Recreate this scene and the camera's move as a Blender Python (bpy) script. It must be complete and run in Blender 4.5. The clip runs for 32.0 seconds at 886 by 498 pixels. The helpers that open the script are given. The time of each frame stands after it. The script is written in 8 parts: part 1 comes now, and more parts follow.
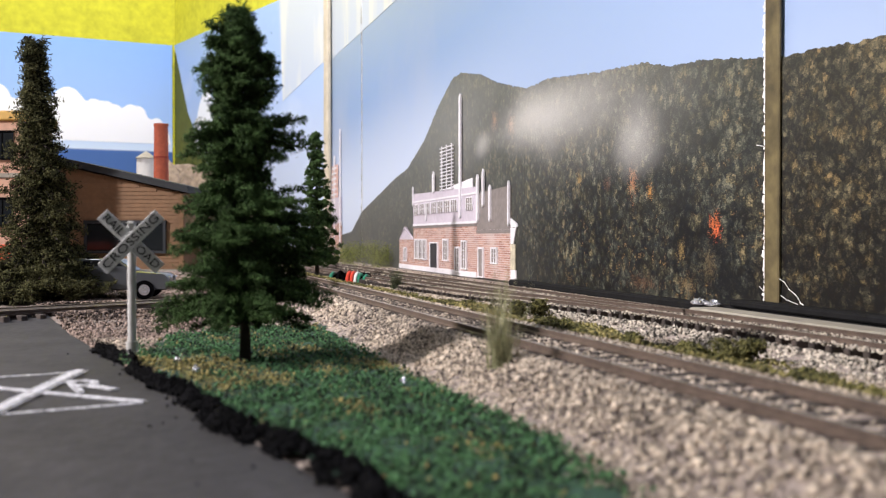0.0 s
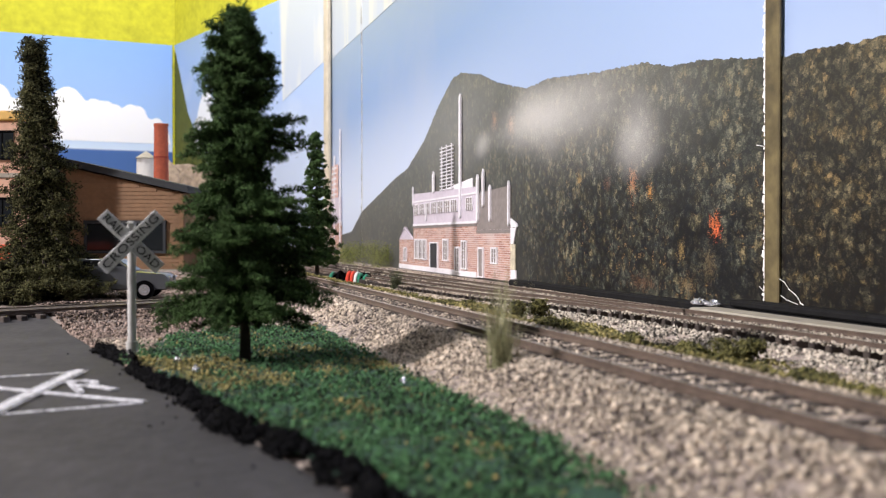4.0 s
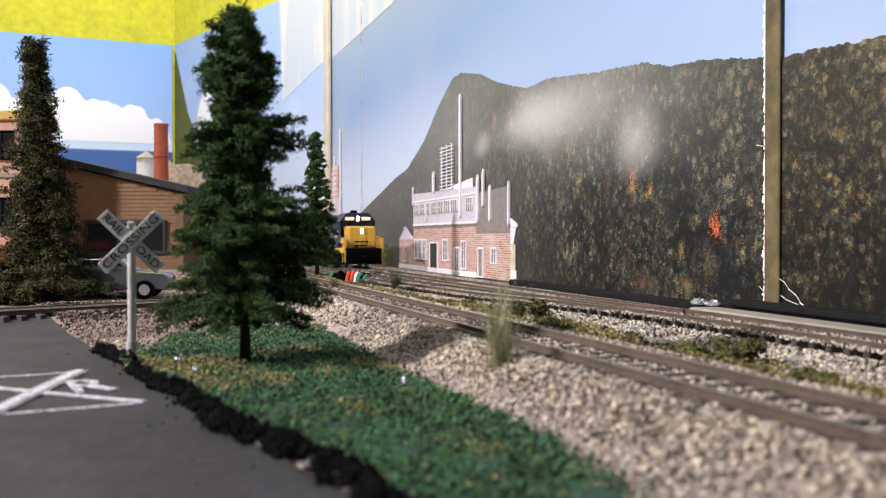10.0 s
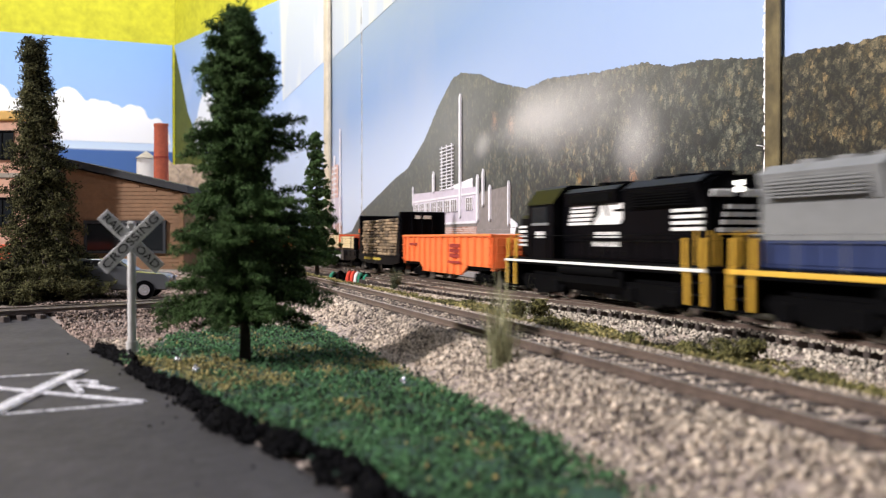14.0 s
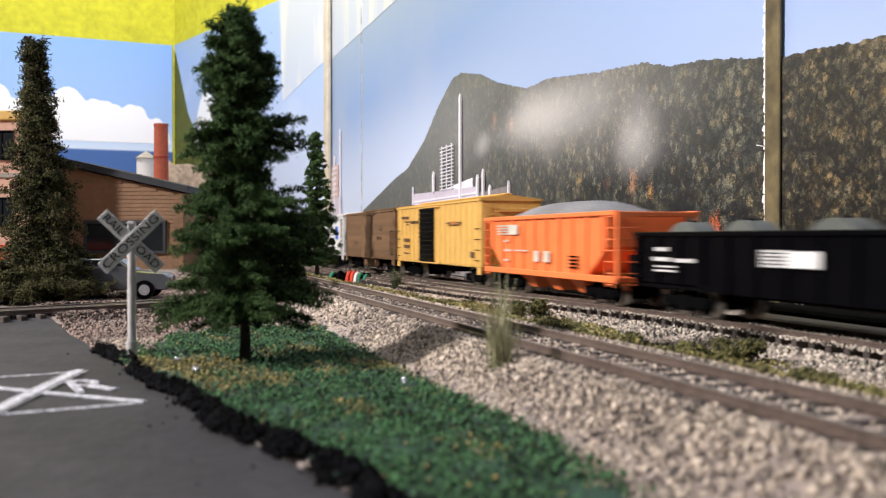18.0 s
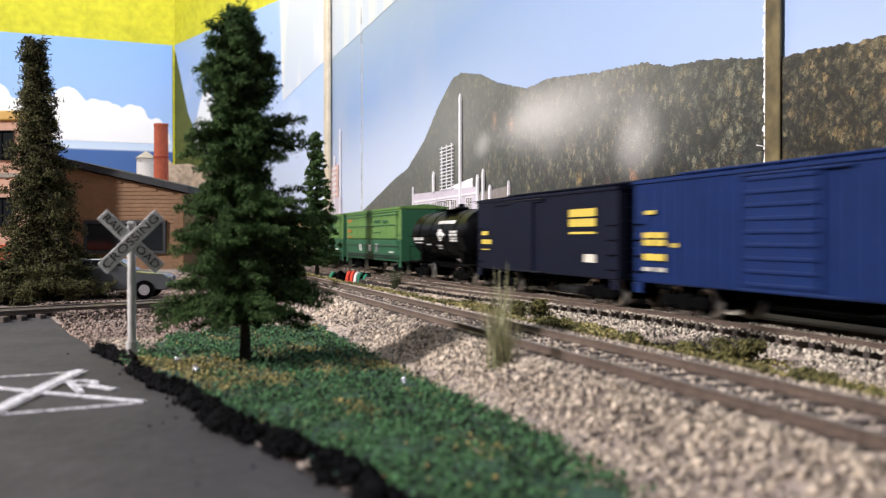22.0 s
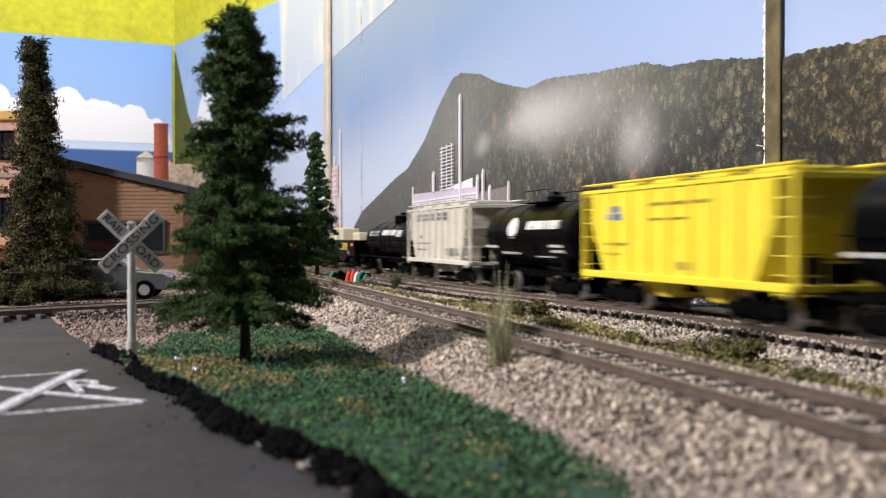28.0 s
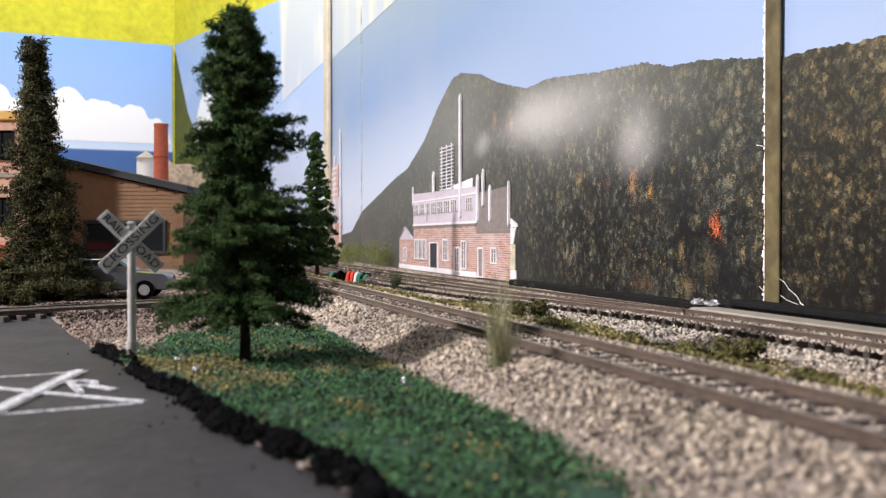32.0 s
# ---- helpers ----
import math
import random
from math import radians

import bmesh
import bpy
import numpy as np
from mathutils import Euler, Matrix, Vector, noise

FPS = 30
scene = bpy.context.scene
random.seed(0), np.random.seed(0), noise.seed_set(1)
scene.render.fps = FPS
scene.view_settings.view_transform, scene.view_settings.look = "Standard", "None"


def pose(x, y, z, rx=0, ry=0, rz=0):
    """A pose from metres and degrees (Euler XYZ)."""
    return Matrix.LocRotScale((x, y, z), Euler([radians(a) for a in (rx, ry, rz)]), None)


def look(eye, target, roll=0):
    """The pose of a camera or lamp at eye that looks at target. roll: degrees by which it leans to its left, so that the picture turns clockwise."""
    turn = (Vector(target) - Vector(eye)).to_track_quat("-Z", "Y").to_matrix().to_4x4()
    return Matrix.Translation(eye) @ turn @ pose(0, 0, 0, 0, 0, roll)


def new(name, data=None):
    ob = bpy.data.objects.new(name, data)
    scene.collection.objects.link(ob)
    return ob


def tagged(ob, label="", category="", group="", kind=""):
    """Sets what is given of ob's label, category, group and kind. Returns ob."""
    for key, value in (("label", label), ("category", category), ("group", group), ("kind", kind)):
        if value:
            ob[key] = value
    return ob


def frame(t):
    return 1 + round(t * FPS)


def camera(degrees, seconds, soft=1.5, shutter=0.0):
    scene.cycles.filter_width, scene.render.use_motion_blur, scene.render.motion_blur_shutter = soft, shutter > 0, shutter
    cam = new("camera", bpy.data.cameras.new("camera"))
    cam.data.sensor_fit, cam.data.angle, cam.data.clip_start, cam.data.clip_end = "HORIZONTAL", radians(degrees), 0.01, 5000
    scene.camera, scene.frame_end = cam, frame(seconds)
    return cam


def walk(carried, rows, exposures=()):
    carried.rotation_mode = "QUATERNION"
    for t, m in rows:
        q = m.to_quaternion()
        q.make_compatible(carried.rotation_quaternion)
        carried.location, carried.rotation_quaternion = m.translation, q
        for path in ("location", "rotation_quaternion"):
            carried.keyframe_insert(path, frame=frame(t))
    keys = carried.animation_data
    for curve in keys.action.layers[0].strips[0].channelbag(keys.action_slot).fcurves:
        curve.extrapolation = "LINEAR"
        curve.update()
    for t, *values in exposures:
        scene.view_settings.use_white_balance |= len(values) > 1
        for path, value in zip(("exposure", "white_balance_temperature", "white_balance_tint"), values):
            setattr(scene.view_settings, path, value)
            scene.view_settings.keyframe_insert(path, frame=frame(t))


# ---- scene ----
cam = camera(49.9, 32.0, soft=1.1, shutter=0.8)
cam.data.dof.use_dof, cam.data.dof.focus_distance, cam.data.dof.aperture_fstop = True, 0.50, 30.0
EYE = (0.0, 0.0, 0.0395)
walk(cam, [(0.0, look(EYE, (0.0, 1.0, 0.0279))), (32.0, look(EYE, (0.0, 1.0, 0.0279)))],
     exposures=[(0.0, -0.08), (10.8, -0.08), (12.0, 0.02), (13.5, 0.0), (17.0, -0.02), (18.0, -0.06), (19.0, -0.20), (20.0, -0.28), (21.2, -0.34), (22.0, 0.0), (24.0, -0.08), (25.0, -0.14), (28.0, -0.17), (29.0, -0.12), (30.0, 0.0), (31.0, -0.06), (32.0, -0.09)])

# ---- light: a key lamp set from the shadows, two added fills, a little ambient ----
world = bpy.data.worlds.new("room_ambient")
scene.world = world
world.use_nodes = True
world.node_tree.nodes["Background"].inputs[0].default_value = (0.92, 0.96, 1.0, 1)
world.node_tree.nodes["Background"].inputs[1].default_value = 0.09


def area_lamp(name, eye, target, sx, sy, watts, colour, spread=180.0):
    data = bpy.data.lights.new(name, "AREA")
    data.shape, data.size, data.size_y, data.energy, data.color = "RECTANGLE", sx, sy, watts, colour
    data.spread = radians(spread)
    ob = new(name, data)
    ob.matrix_world = look(eye, target)
    return ob


area_lamp("work_lamp", (-1.07, -0.06, 0.68), (0.27, 0.47, 0.03), 0.08, 0.08, 8.8, (1.0, 0.935, 0.945), 95.0)
# unseen fill lamps, added to lift the far walls and the layout
area_lamp("corner_fill", (-0.62, 1.05, 1.02), (-0.30, 1.85, 0.22), 0.5, 0.2, 18.0, (1.0, 0.955, 0.98))
area_lamp("back_fill", (-0.35, -0.75, 1.40), (0.1, 1.0, 0.2), 0.9, 0.3, 4.0, (0.99, 0.955, 1.0))

# ---- materials ----


def mat(name, c, rough=0.6, metal=0.0, vary=0.12, scale=260.0, bump=0.0, coarse=30.0, c2=None, island=0.0, random_ob=0.0, coat=0.0, spec=0.5):
    """A painted or natural surface: base colour with fine and coarse variation and a little relief."""
    m = bpy.data.materials.new(name)
    m.use_nodes = True
    nt = m.node_tree
    b = nt.nodes["Principled BSDF"]
    tc = nt.nodes.new("ShaderNodeTexCoord")
    n1 = nt.nodes.new("ShaderNodeTexNoise")
    n1.inputs["Scale"].default_value, n1.inputs["Detail"].default_value = scale, 4
    n2 = nt.nodes.new("ShaderNodeTexNoise")
    n2.inputs["Scale"].default_value, n2.inputs["Detail"].default_value = coarse, 5
    for n in (n1, n2):
        nt.links.new(tc.outputs["Object"], n.inputs["Vector"])
    add = nt.nodes.new("ShaderNodeMath")
    add.operation = "ADD"
    nt.links.new(n1.outputs["Fac"], add.inputs[0])
    nt.links.new(n2.outputs["Fac"], add.inputs[1])
    last = add.outputs[0]
    for amount, node, out in ((island, "ShaderNodeNewGeometry", "Random Per Island"), (random_ob, "ShaderNodeObjectInfo", "Random")):
        if amount:
            g = nt.nodes.new(node)
            mad = nt.nodes.new("ShaderNodeMath")
            mad.operation = "MULTIPLY_ADD"
            nt.links.new(g.outputs[out], mad.inputs[0])
            mad.inputs[1].default_value = amount
            nt.links.new(last, mad.inputs[2])
            sub = nt.nodes.new("ShaderNodeMath")
            sub.operation = "SUBTRACT"
            nt.links.new(mad.outputs[0], sub.inputs[0])
            sub.inputs[1].default_value = amount / 2
            last = sub.outputs[0]
    ramp = nt.nodes.new("ShaderNodeMapRange")
    ramp.inputs[1].default_value, ramp.inputs[2].default_value = 0.55, 1.45
    nt.links.new(last, ramp.inputs[0])
    mix = nt.nodes.new("ShaderNodeMix")
    mix.data_type = "RGBA"
    lo = tuple(max(0.0, v * (1 - 2.2 * vary)) for v in c)
    hi = tuple(min(1.0, v * (1 + 1.6 * vary)) for v in (c2 or c))
    mix.inputs[6].default_value, mix.inputs[7].default_value = (*lo, 1), (*hi, 1)
    nt.links.new(ramp.outputs[0], mix.inputs[0])
    nt.links.new(mix.outputs[2], b.inputs["Base Color"])
    b.inputs["Roughness"].default_value, b.inputs["Metallic"].default_value = rough, metal
    b.inputs["Coat Weight"].default_value, b.inputs["Specular IOR Level"].default_value = coat, spec
    if bump:
        bn = nt.nodes.new("ShaderNodeBump")
        bn.inputs["Strength"].default_value, bn.inputs["Distance"].default_value = bump, 0.0006
        nt.links.new(n1.outputs["Fac"], bn.inputs["Height"])
        nt.links.new(bn.outputs[0], b.inputs["Normal"])
    return m


def glow(name, c, strength):
    m = bpy.data.materials.new(name)
    m.use_nodes = True
    b = m.node_tree.nodes["Principled BSDF"]
    b.inputs["Base Color"].default_value = (*c, 1)
    b.inputs["Emission Color"].default_value = (*c, 1)
    b.inputs["Emission Strength"].default_value = strength
    return m


def glass_dark(name):
    m = bpy.data.materials.new(name)
    m.use_nodes = True
    b = m.node_tree.nodes["Principled BSDF"]
    b.inputs["Base Color"].default_value = (0.015, 0.018, 0.02, 1)
    b.inputs["Roughness"].default_value = 0.08
    return m


def printed(name, stops, axis_scale, cloud=None, cloud_at=0.5, noise_scale=4.0, rough=0.45, streak=1.0, pale=None):
    """A glossy printed sheet: colours by height (local z), mixed with soft clouds."""
    m = bpy.data.materials.new(name)
    m.use_nodes = True
    nt = m.node_tree
    b = nt.nodes["Principled BSDF"]
    tc = nt.nodes.new("ShaderNodeTexCoord")
    sep = nt.nodes.new("ShaderNodeSeparateXYZ")
    nt.links.new(tc.outputs["Object"], sep.inputs[0])
    mr = nt.nodes.new("ShaderNodeMapRange")
    mr.inputs[1].default_value, mr.inputs[2].default_value = 0.0, axis_scale
    nt.links.new(sep.outputs["Z"], mr.inputs[0])
    cr = nt.nodes.new("ShaderNodeValToRGB")
    el = cr.color_ramp.elements
    while len(el) < len(stops):
        el.new(0.5)
    for e, (p, c) in zip(el, stops):
        e.position, e.color = p, (*c, 1)
    nt.links.new(mr.outputs[0], cr.inputs[0])
    out = cr.outputs[0]
    if cloud:
        mp = nt.nodes.new("ShaderNodeMapping")
        mp.inputs["Scale"].default_value = (1, 1, streak)
        nt.links.new(tc.outputs["Object"], mp.inputs[0])
        n = nt.nodes.new("ShaderNodeTexNoise")
        n.inputs["Scale"].default_value, n.inputs["Detail"].default_value = noise_scale, 6
        nt.links.new(mp.outputs[0], n.inputs["Vector"])
        r = nt.nodes.new("ShaderNodeMapRange")
        r.inputs[1].default_value, r.inputs[2].default_value = cloud_at, cloud_at + 0.22
        nt.links.new(n.outputs["Fac"], r.inputs[0])
        mx = nt.nodes.new("ShaderNodeMix")
        mx.data_type = "RGBA"
        mx.inputs[7].default_value = (*cloud, 1)
        nt.links.new(r.outputs[0], mx.inputs[0])
        nt.links.new(out, mx.inputs[6])
        out = mx.outputs[2]
    if pale:
        colour, u0, u1, z0, z1 = pale
        fu, fz = nt.nodes.new("ShaderNodeMapRange"), nt.nodes.new("ShaderNodeMapRange")
        for n, src, lo, hi in ((fu, "X", u0, u1), (fz, "Z", z1, z0)):
            n.interpolation_type = "SMOOTHSTEP"
            n.inputs[1].default_value, n.inputs[2].default_value = lo, hi
            nt.links.new(sep.outputs[src], n.inputs[0])
        both_f = nt.nodes.new("ShaderNodeMath")
        both_f.operation = "MULTIPLY"
        nt.links.new(fu.outputs[0], both_f.inputs[0])
        nt.links.new(fz.outputs[0], both_f.inputs[1])
        mx = nt.nodes.new("ShaderNodeMix")
        mx.data_type = "RGBA"
        mx.inputs[7].default_value = (*colour, 1)
        nt.links.new(both_f.outputs[0], mx.inputs[0])
        nt.links.new(out, mx.inputs[6])
        out = mx.outputs[2]
    nt.links.new(out, b.inputs["Base Color"])
    b.inputs["Roughness"].default_value = rough
    b.inputs["Specular IOR Level"].default_value = 0.35
    return m


def forest_print(name, k=1.0, tone_up=0.0):
    """Printed photograph of a forested mountainside in autumn, with pale lamp glare painted in."""
    m = bpy.data.materials.new(name)
    m.use_nodes = True
    nt = m.node_tree
    b = nt.nodes["Principled BSDF"]
    tc = nt.nodes.new("ShaderNodeTexCoord")
    link = nt.links.new

    def node(kind, **sock):
        n = nt.nodes.new(kind)
        for k, v in sock.items():
            n.inputs[k.replace("_", " ")].default_value = v
        return n

    def mapped(scale, loc=(0, 0, 0), source=None):
        mp = node("ShaderNodeMapping", Scale=scale, Location=loc)
        link(source or tc.outputs["Object"], mp.inputs[0])
        return mp.outputs[0]

    def fit(value, lo, hi, a=0.0, z=1.0, soft=False):
        r = nt.nodes.new("ShaderNodeMapRange")
        if soft:
            r.interpolation_type = "SMOOTHSTEP"
        for k, v in enumerate((lo, hi, a, z)):
            r.inputs[k + 1].default_value = v
        link(value, r.inputs[0])
        return r.outputs[0]

    def calc(kind, p, q, r=None):
        n = nt.nodes.new("ShaderNodeMath")
        n.operation = kind
        for k, v in enumerate((p, q, r)):
            if v is None:
                continue
            if isinstance(v, (int, float)):
                n.inputs[k].default_value = v
            else:
                link(v, n.inputs[k])
        return n.outputs[0]

    def blend(fac, p, q, kind="MIX"):
        n = nt.nodes.new("ShaderNodeMix")
        n.data_type, n.blend_type = "RGBA", kind
        link(fac, n.inputs[0])
        for k, v in ((6, p), (7, q)):
            if isinstance(v, tuple):
                n.inputs[k].default_value = (*v, 1)
            else:
                link(v, n.inputs[k])
        return n.outputs[2]

    # picture coordinates: stretched along the wall to suit the camera's slanting view
    base = mapped((0.42 * k, 0.0, 0.74 * k))
    warp = node("ShaderNodeTexNoise", Scale=330.0, Detail=3.0)
    link(base, warp.inputs["Vector"])
    push = nt.nodes.new("ShaderNodeVectorMath")
    push.operation = "MULTIPLY_ADD"
    push.inputs[1].default_value = (0.0024, 0.0, 0.0040)
    link(warp.outputs["Color"], push.inputs[0])
    link(base, push.inputs[2])
    at = push.outputs[0]
    crowns = node("ShaderNodeTexVoronoi", Scale=400.0)
    link(mapped((1, 1, 0.55), source=at), crowns.inputs["Vector"])
    twigs = node("ShaderNodeTexVoronoi", Scale=1050.0)
    link(mapped((1, 1, 0.55), (0.2, 0, 0.4), source=at), twigs.inputs["Vector"])
    fine = node("ShaderNodeTexNoise", Scale=1500.0, Detail=3.0, Roughness=0.65)
    link(base, fine.inputs["Vector"])
    stand = node("ShaderNodeTexNoise", Scale=42.0, Detail=4.0, Roughness=0.6)
    link(mapped((0.36, 0, 0.45)), stand.inputs["Vector"])
    c1, c2 = nt.nodes.new("ShaderNodeSeparateColor"), nt.nodes.new("ShaderNodeSeparateColor")
    link(crowns.outputs["Color"], c1.inputs[0])
    link(twigs.outputs["Color"], c2.inputs[0])
    pos = nt.nodes.new("ShaderNodeSeparateXYZ")
    link(tc.outputs["Object"], pos.inputs[0])
    u, z = pos.outputs["X"], pos.outputs["Z"]

    tone = calc("MULTIPLY_ADD", c1.outputs[0], 0.34, 0.0)
    tone = calc("MULTIPLY_ADD", c2.outputs[0], 0.34, tone)
    tone = calc("MULTIPLY_ADD", fine.outputs["Fac"], 1.05, tone)
    tone = calc("MULTIPLY_ADD", stand.outputs["Fac"], 0.80, tone)
    tone = calc("MULTIPLY_ADD", crowns.outputs["Distance"], -0.42, tone)
    # tone falls off towards the bottom of the sheet
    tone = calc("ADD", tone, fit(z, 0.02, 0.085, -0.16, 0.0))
    ramp = nt.nodes.new("ShaderNodeValToRGB")
    link(fit(tone, 0.80 - tone_up, 1.46 - tone_up), ramp.inputs[0])
    el = ramp.color_ramp.elements
    el.new(0.32), el.new(0.60), el.new(0.82)
    for e, (p, c) in zip(el, ((0.0, (0.0065, 0.007, 0.0085)), (0.32, (0.018, 0.020, 0.0190)), (0.60, (0.048, 0.051, 0.040)), (0.82, (0.100, 0.100, 0.072)), (1.0, (0.185, 0.172, 0.115)))):
        e.position, e.color = p, (*c, 1)
    out = blend(fit(c1.outputs[1], 0.45, 0.95, 0.0, 0.7), ramp.outputs[0], (1.28, 1.03, 0.74), "MULTIPLY")
    out = blend(fit(u, 0.03, -0.01, 0.0, 0.7), out, (1.20, 0.95, 0.68), "MULTIPLY")
    # yellowing crowns, in loose groups
    leafy = fit(fine.outputs["Fac"], 0.46, 0.62)
    turned = calc("MULTIPLY", calc("MULTIPLY", fit(c2.outputs[2], 0.90, 0.95), fit(stand.outputs["Fac"], 0.46, 0.56)), leafy)
    out = blend(calc("MULTIPLY", turned, fit(u, -0.01, 0.03, 0.12, 0.7)), out, (0.27, 0.17, 0.07))
    # haze with height and with distance
    hz = calc("ADD", fit(z, 0.045, 0.15, 0.0, 0.26), fit(u, 0.20, 0.55, 0.0, 0.36))
    out = blend(calc("MULTIPLY", hz, fit(u, -0.02, 0.05, 0.45, 1.0)), out, (0.205, 0.212, 0.190))
    # single brightly turned trees
    ragged = calc("MULTIPLY_ADD", fine.outputs["Fac"], -3.0, calc("MULTIPLY_ADD", c2.outputs[1], -0.6, 2.25))
    for cu, cz, ru, rz, c in ((0.1362, 0.0690, 0.0070, 0.0135, (0.46, 0.20, 0.09)), (0.1171, 0.0632, 0.0050, 0.0062, (0.55, 0.27, 0.07)), (0.1671, 0.0700, 0.007, 0.0060, (0.17, 0.09, 0.06)), (0.2063, 0.0745, 0.0055, 0.0085, (0.34, 0.22, 0.08)),
                              (0.3271, 0.1215, 0.0105, 0.0095, (0.60, 0.33, 0.18)), (0.3650, 0.1290, 0.0100, 0.0110, (0.42, 0.24, 0.15)), (0.0857, 0.0330, 0.0060, 0.0080, (0.26, 0.18, 0.07)), (0.0800, 0.0170, 0.0110, 0.0070, (0.20, 0.14, 0.065)),
                              (0.1250, 0.0160, 0.0220, 0.0060, (0.13, 0.07, 0.04)), (0.0557, 0.0455, 0.0066, 0.0082, (0.82, 0.20, 0.065)), (0.0535, 0.0425, 0.0045, 0.0055, (0.82, 0.17, 0.06)), (0.0600, 0.0280, 0.0090, 0.0120, (0.12, 0.09, 0.05))):
        mp = node("ShaderNodeMapping", Location=(-cu / ru, 0, -cz / rz), Scale=(1 / ru, 0, 1 / rz))
        link(tc.outputs["Object"], mp.inputs[0])
        ln = nt.nodes.new("ShaderNodeVectorMath")
        ln.operation = "LENGTH"
        link(mp.outputs[0], ln.inputs[0])
        out = blend(fit(calc("ADD", ln.outputs["Value"], ragged), 0.25, 1.15, 0.70, 0.0), out, c)
    # pale patches: lamp glare on the glossy print, put into its colour
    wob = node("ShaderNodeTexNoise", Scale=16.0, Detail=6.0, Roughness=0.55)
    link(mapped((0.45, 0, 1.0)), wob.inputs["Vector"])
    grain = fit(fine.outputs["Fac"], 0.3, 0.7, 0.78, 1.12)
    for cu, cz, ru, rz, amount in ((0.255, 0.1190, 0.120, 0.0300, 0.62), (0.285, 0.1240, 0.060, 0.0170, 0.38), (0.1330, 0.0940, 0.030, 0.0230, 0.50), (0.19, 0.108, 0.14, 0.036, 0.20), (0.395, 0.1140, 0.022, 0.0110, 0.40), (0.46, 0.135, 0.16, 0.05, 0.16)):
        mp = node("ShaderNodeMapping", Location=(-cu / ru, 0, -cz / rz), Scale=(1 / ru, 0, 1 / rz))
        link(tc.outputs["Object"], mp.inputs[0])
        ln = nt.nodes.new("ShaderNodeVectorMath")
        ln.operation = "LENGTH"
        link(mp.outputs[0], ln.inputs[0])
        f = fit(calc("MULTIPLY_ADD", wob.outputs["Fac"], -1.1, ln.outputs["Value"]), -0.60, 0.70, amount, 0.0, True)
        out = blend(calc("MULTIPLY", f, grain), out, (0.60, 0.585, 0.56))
    link(out, b.inputs["Base Color"])
    b.inputs["Roughness"].default_value = 0.5
    b.inputs["Specular IOR Level"].default_value = 0.3
    return m


def brick_print(name, dark, light, joint):
    """Printed photograph of brickwork, courses along local z."""
    m = mat(name, light, 0.6, vary=0.1)
    nt = m.node_tree
    b = nt.nodes["Principled BSDF"]
    tc = nt.nodes.new("ShaderNodeTexCoord")
    sep, com = nt.nodes.new("ShaderNodeSeparateXYZ"), nt.nodes.new("ShaderNodeCombineXYZ")
    nt.links.new(tc.outputs["Object"], sep.inputs[0])
    nt.links.new(sep.outputs["X"], com.inputs[0])
    nt.links.new(sep.outputs["Z"], com.inputs[1])
    br = nt.nodes.new("ShaderNodeTexBrick")
    br.inputs["Scale"].default_value, br.inputs["Mortar Size"].default_value, br.inputs["Mortar Smooth"].default_value = 1.0, 0.00028, 0.4
    br.inputs["Brick Width"].default_value, br.inputs["Row Height"].default_value = 0.0082, 0.0017
    br.inputs["Color1"].default_value, br.inputs["Color2"].default_value, br.inputs["Mortar"].default_value = (*dark, 1), (*light, 1), (*joint, 1)
    nt.links.new(com.outputs[0], br.inputs["Vector"])
    n = nt.nodes.new("ShaderNodeTexNoise")
    n.inputs["Scale"].default_value, n.inputs["Detail"].default_value = 34.0, 6.0
    nt.links.new(com.outputs[0], n.inputs["Vector"])
    r = nt.nodes.new("ShaderNodeMapRange")
    r.inputs[1].default_value, r.inputs[2].default_value, r.inputs[4].default_value = 0.48, 0.78, 0.7
    nt.links.new(n.outputs["Fac"], r.inputs[0])
    mx = nt.nodes.new("ShaderNodeMix")
    mx.data_type = "RGBA"
    mx.inputs[7].default_value = (*joint, 1)
    nt.links.new(r.outputs[0], mx.inputs[0])
    nt.links.new(br.outputs["Color"], mx.inputs[6])
    nt.links.new(mx.outputs[2], b.inputs["Base Color"])
    return m


def chalk(name, cover):
    """Chalky white paint, worn through to the road in places."""
    m = mat(name, (0.78, 0.78, 0.82), 0.9, vary=0.08, scale=500, coarse=120, spec=0.1)
    nt = m.node_tree
    tc = nt.nodes.new("ShaderNodeTexCoord")
    n = nt.nodes.new("ShaderNodeTexNoise")
    n.inputs["Scale"].default_value, n.inputs["Detail"].default_value, n.inputs["Roughness"].default_value = 700.0, 6.0, 0.7
    nt.links.new(tc.outputs["Object"], n.inputs["Vector"])
    r = nt.nodes.new("ShaderNodeMapRange")
    r.inputs[1].default_value, r.inputs[2].default_value, r.inputs[4].default_value = 0.30, 0.62, cover
    nt.links.new(n.outputs["Fac"], r.inputs[0])
    nt.links.new(r.outputs[0], nt.nodes["Principled BSDF"].inputs["Alpha"])
    return m


M = {}
M["asphalt"] = mat("asphalt_paint", (0.045, 0.042, 0.046), 0.85, vary=0.24, scale=420, bump=0.5, coarse=60)
M["soil"] = mat("soil", (0.27, 0.22, 0.195), 0.95, vary=0.25, scale=700, bump=0.8, coarse=40, c2=(0.36, 0.30, 0.265), spec=0.2)
M["stone"] = mat("ballast_stone", (0.285, 0.236, 0.228), 0.9, vary=0.36, scale=900, bump=0.3, coarse=25, c2=(0.455, 0.385, 0.305), island=1.05, spec=0.2)
M["brown_stone"] = mat("brown_ballast", (0.15, 0.108, 0.092), 0.9, vary=0.36, scale=900, bump=0.3, coarse=25, c2=(0.27, 0.205, 0.17), island=1.0, spec=0.2)
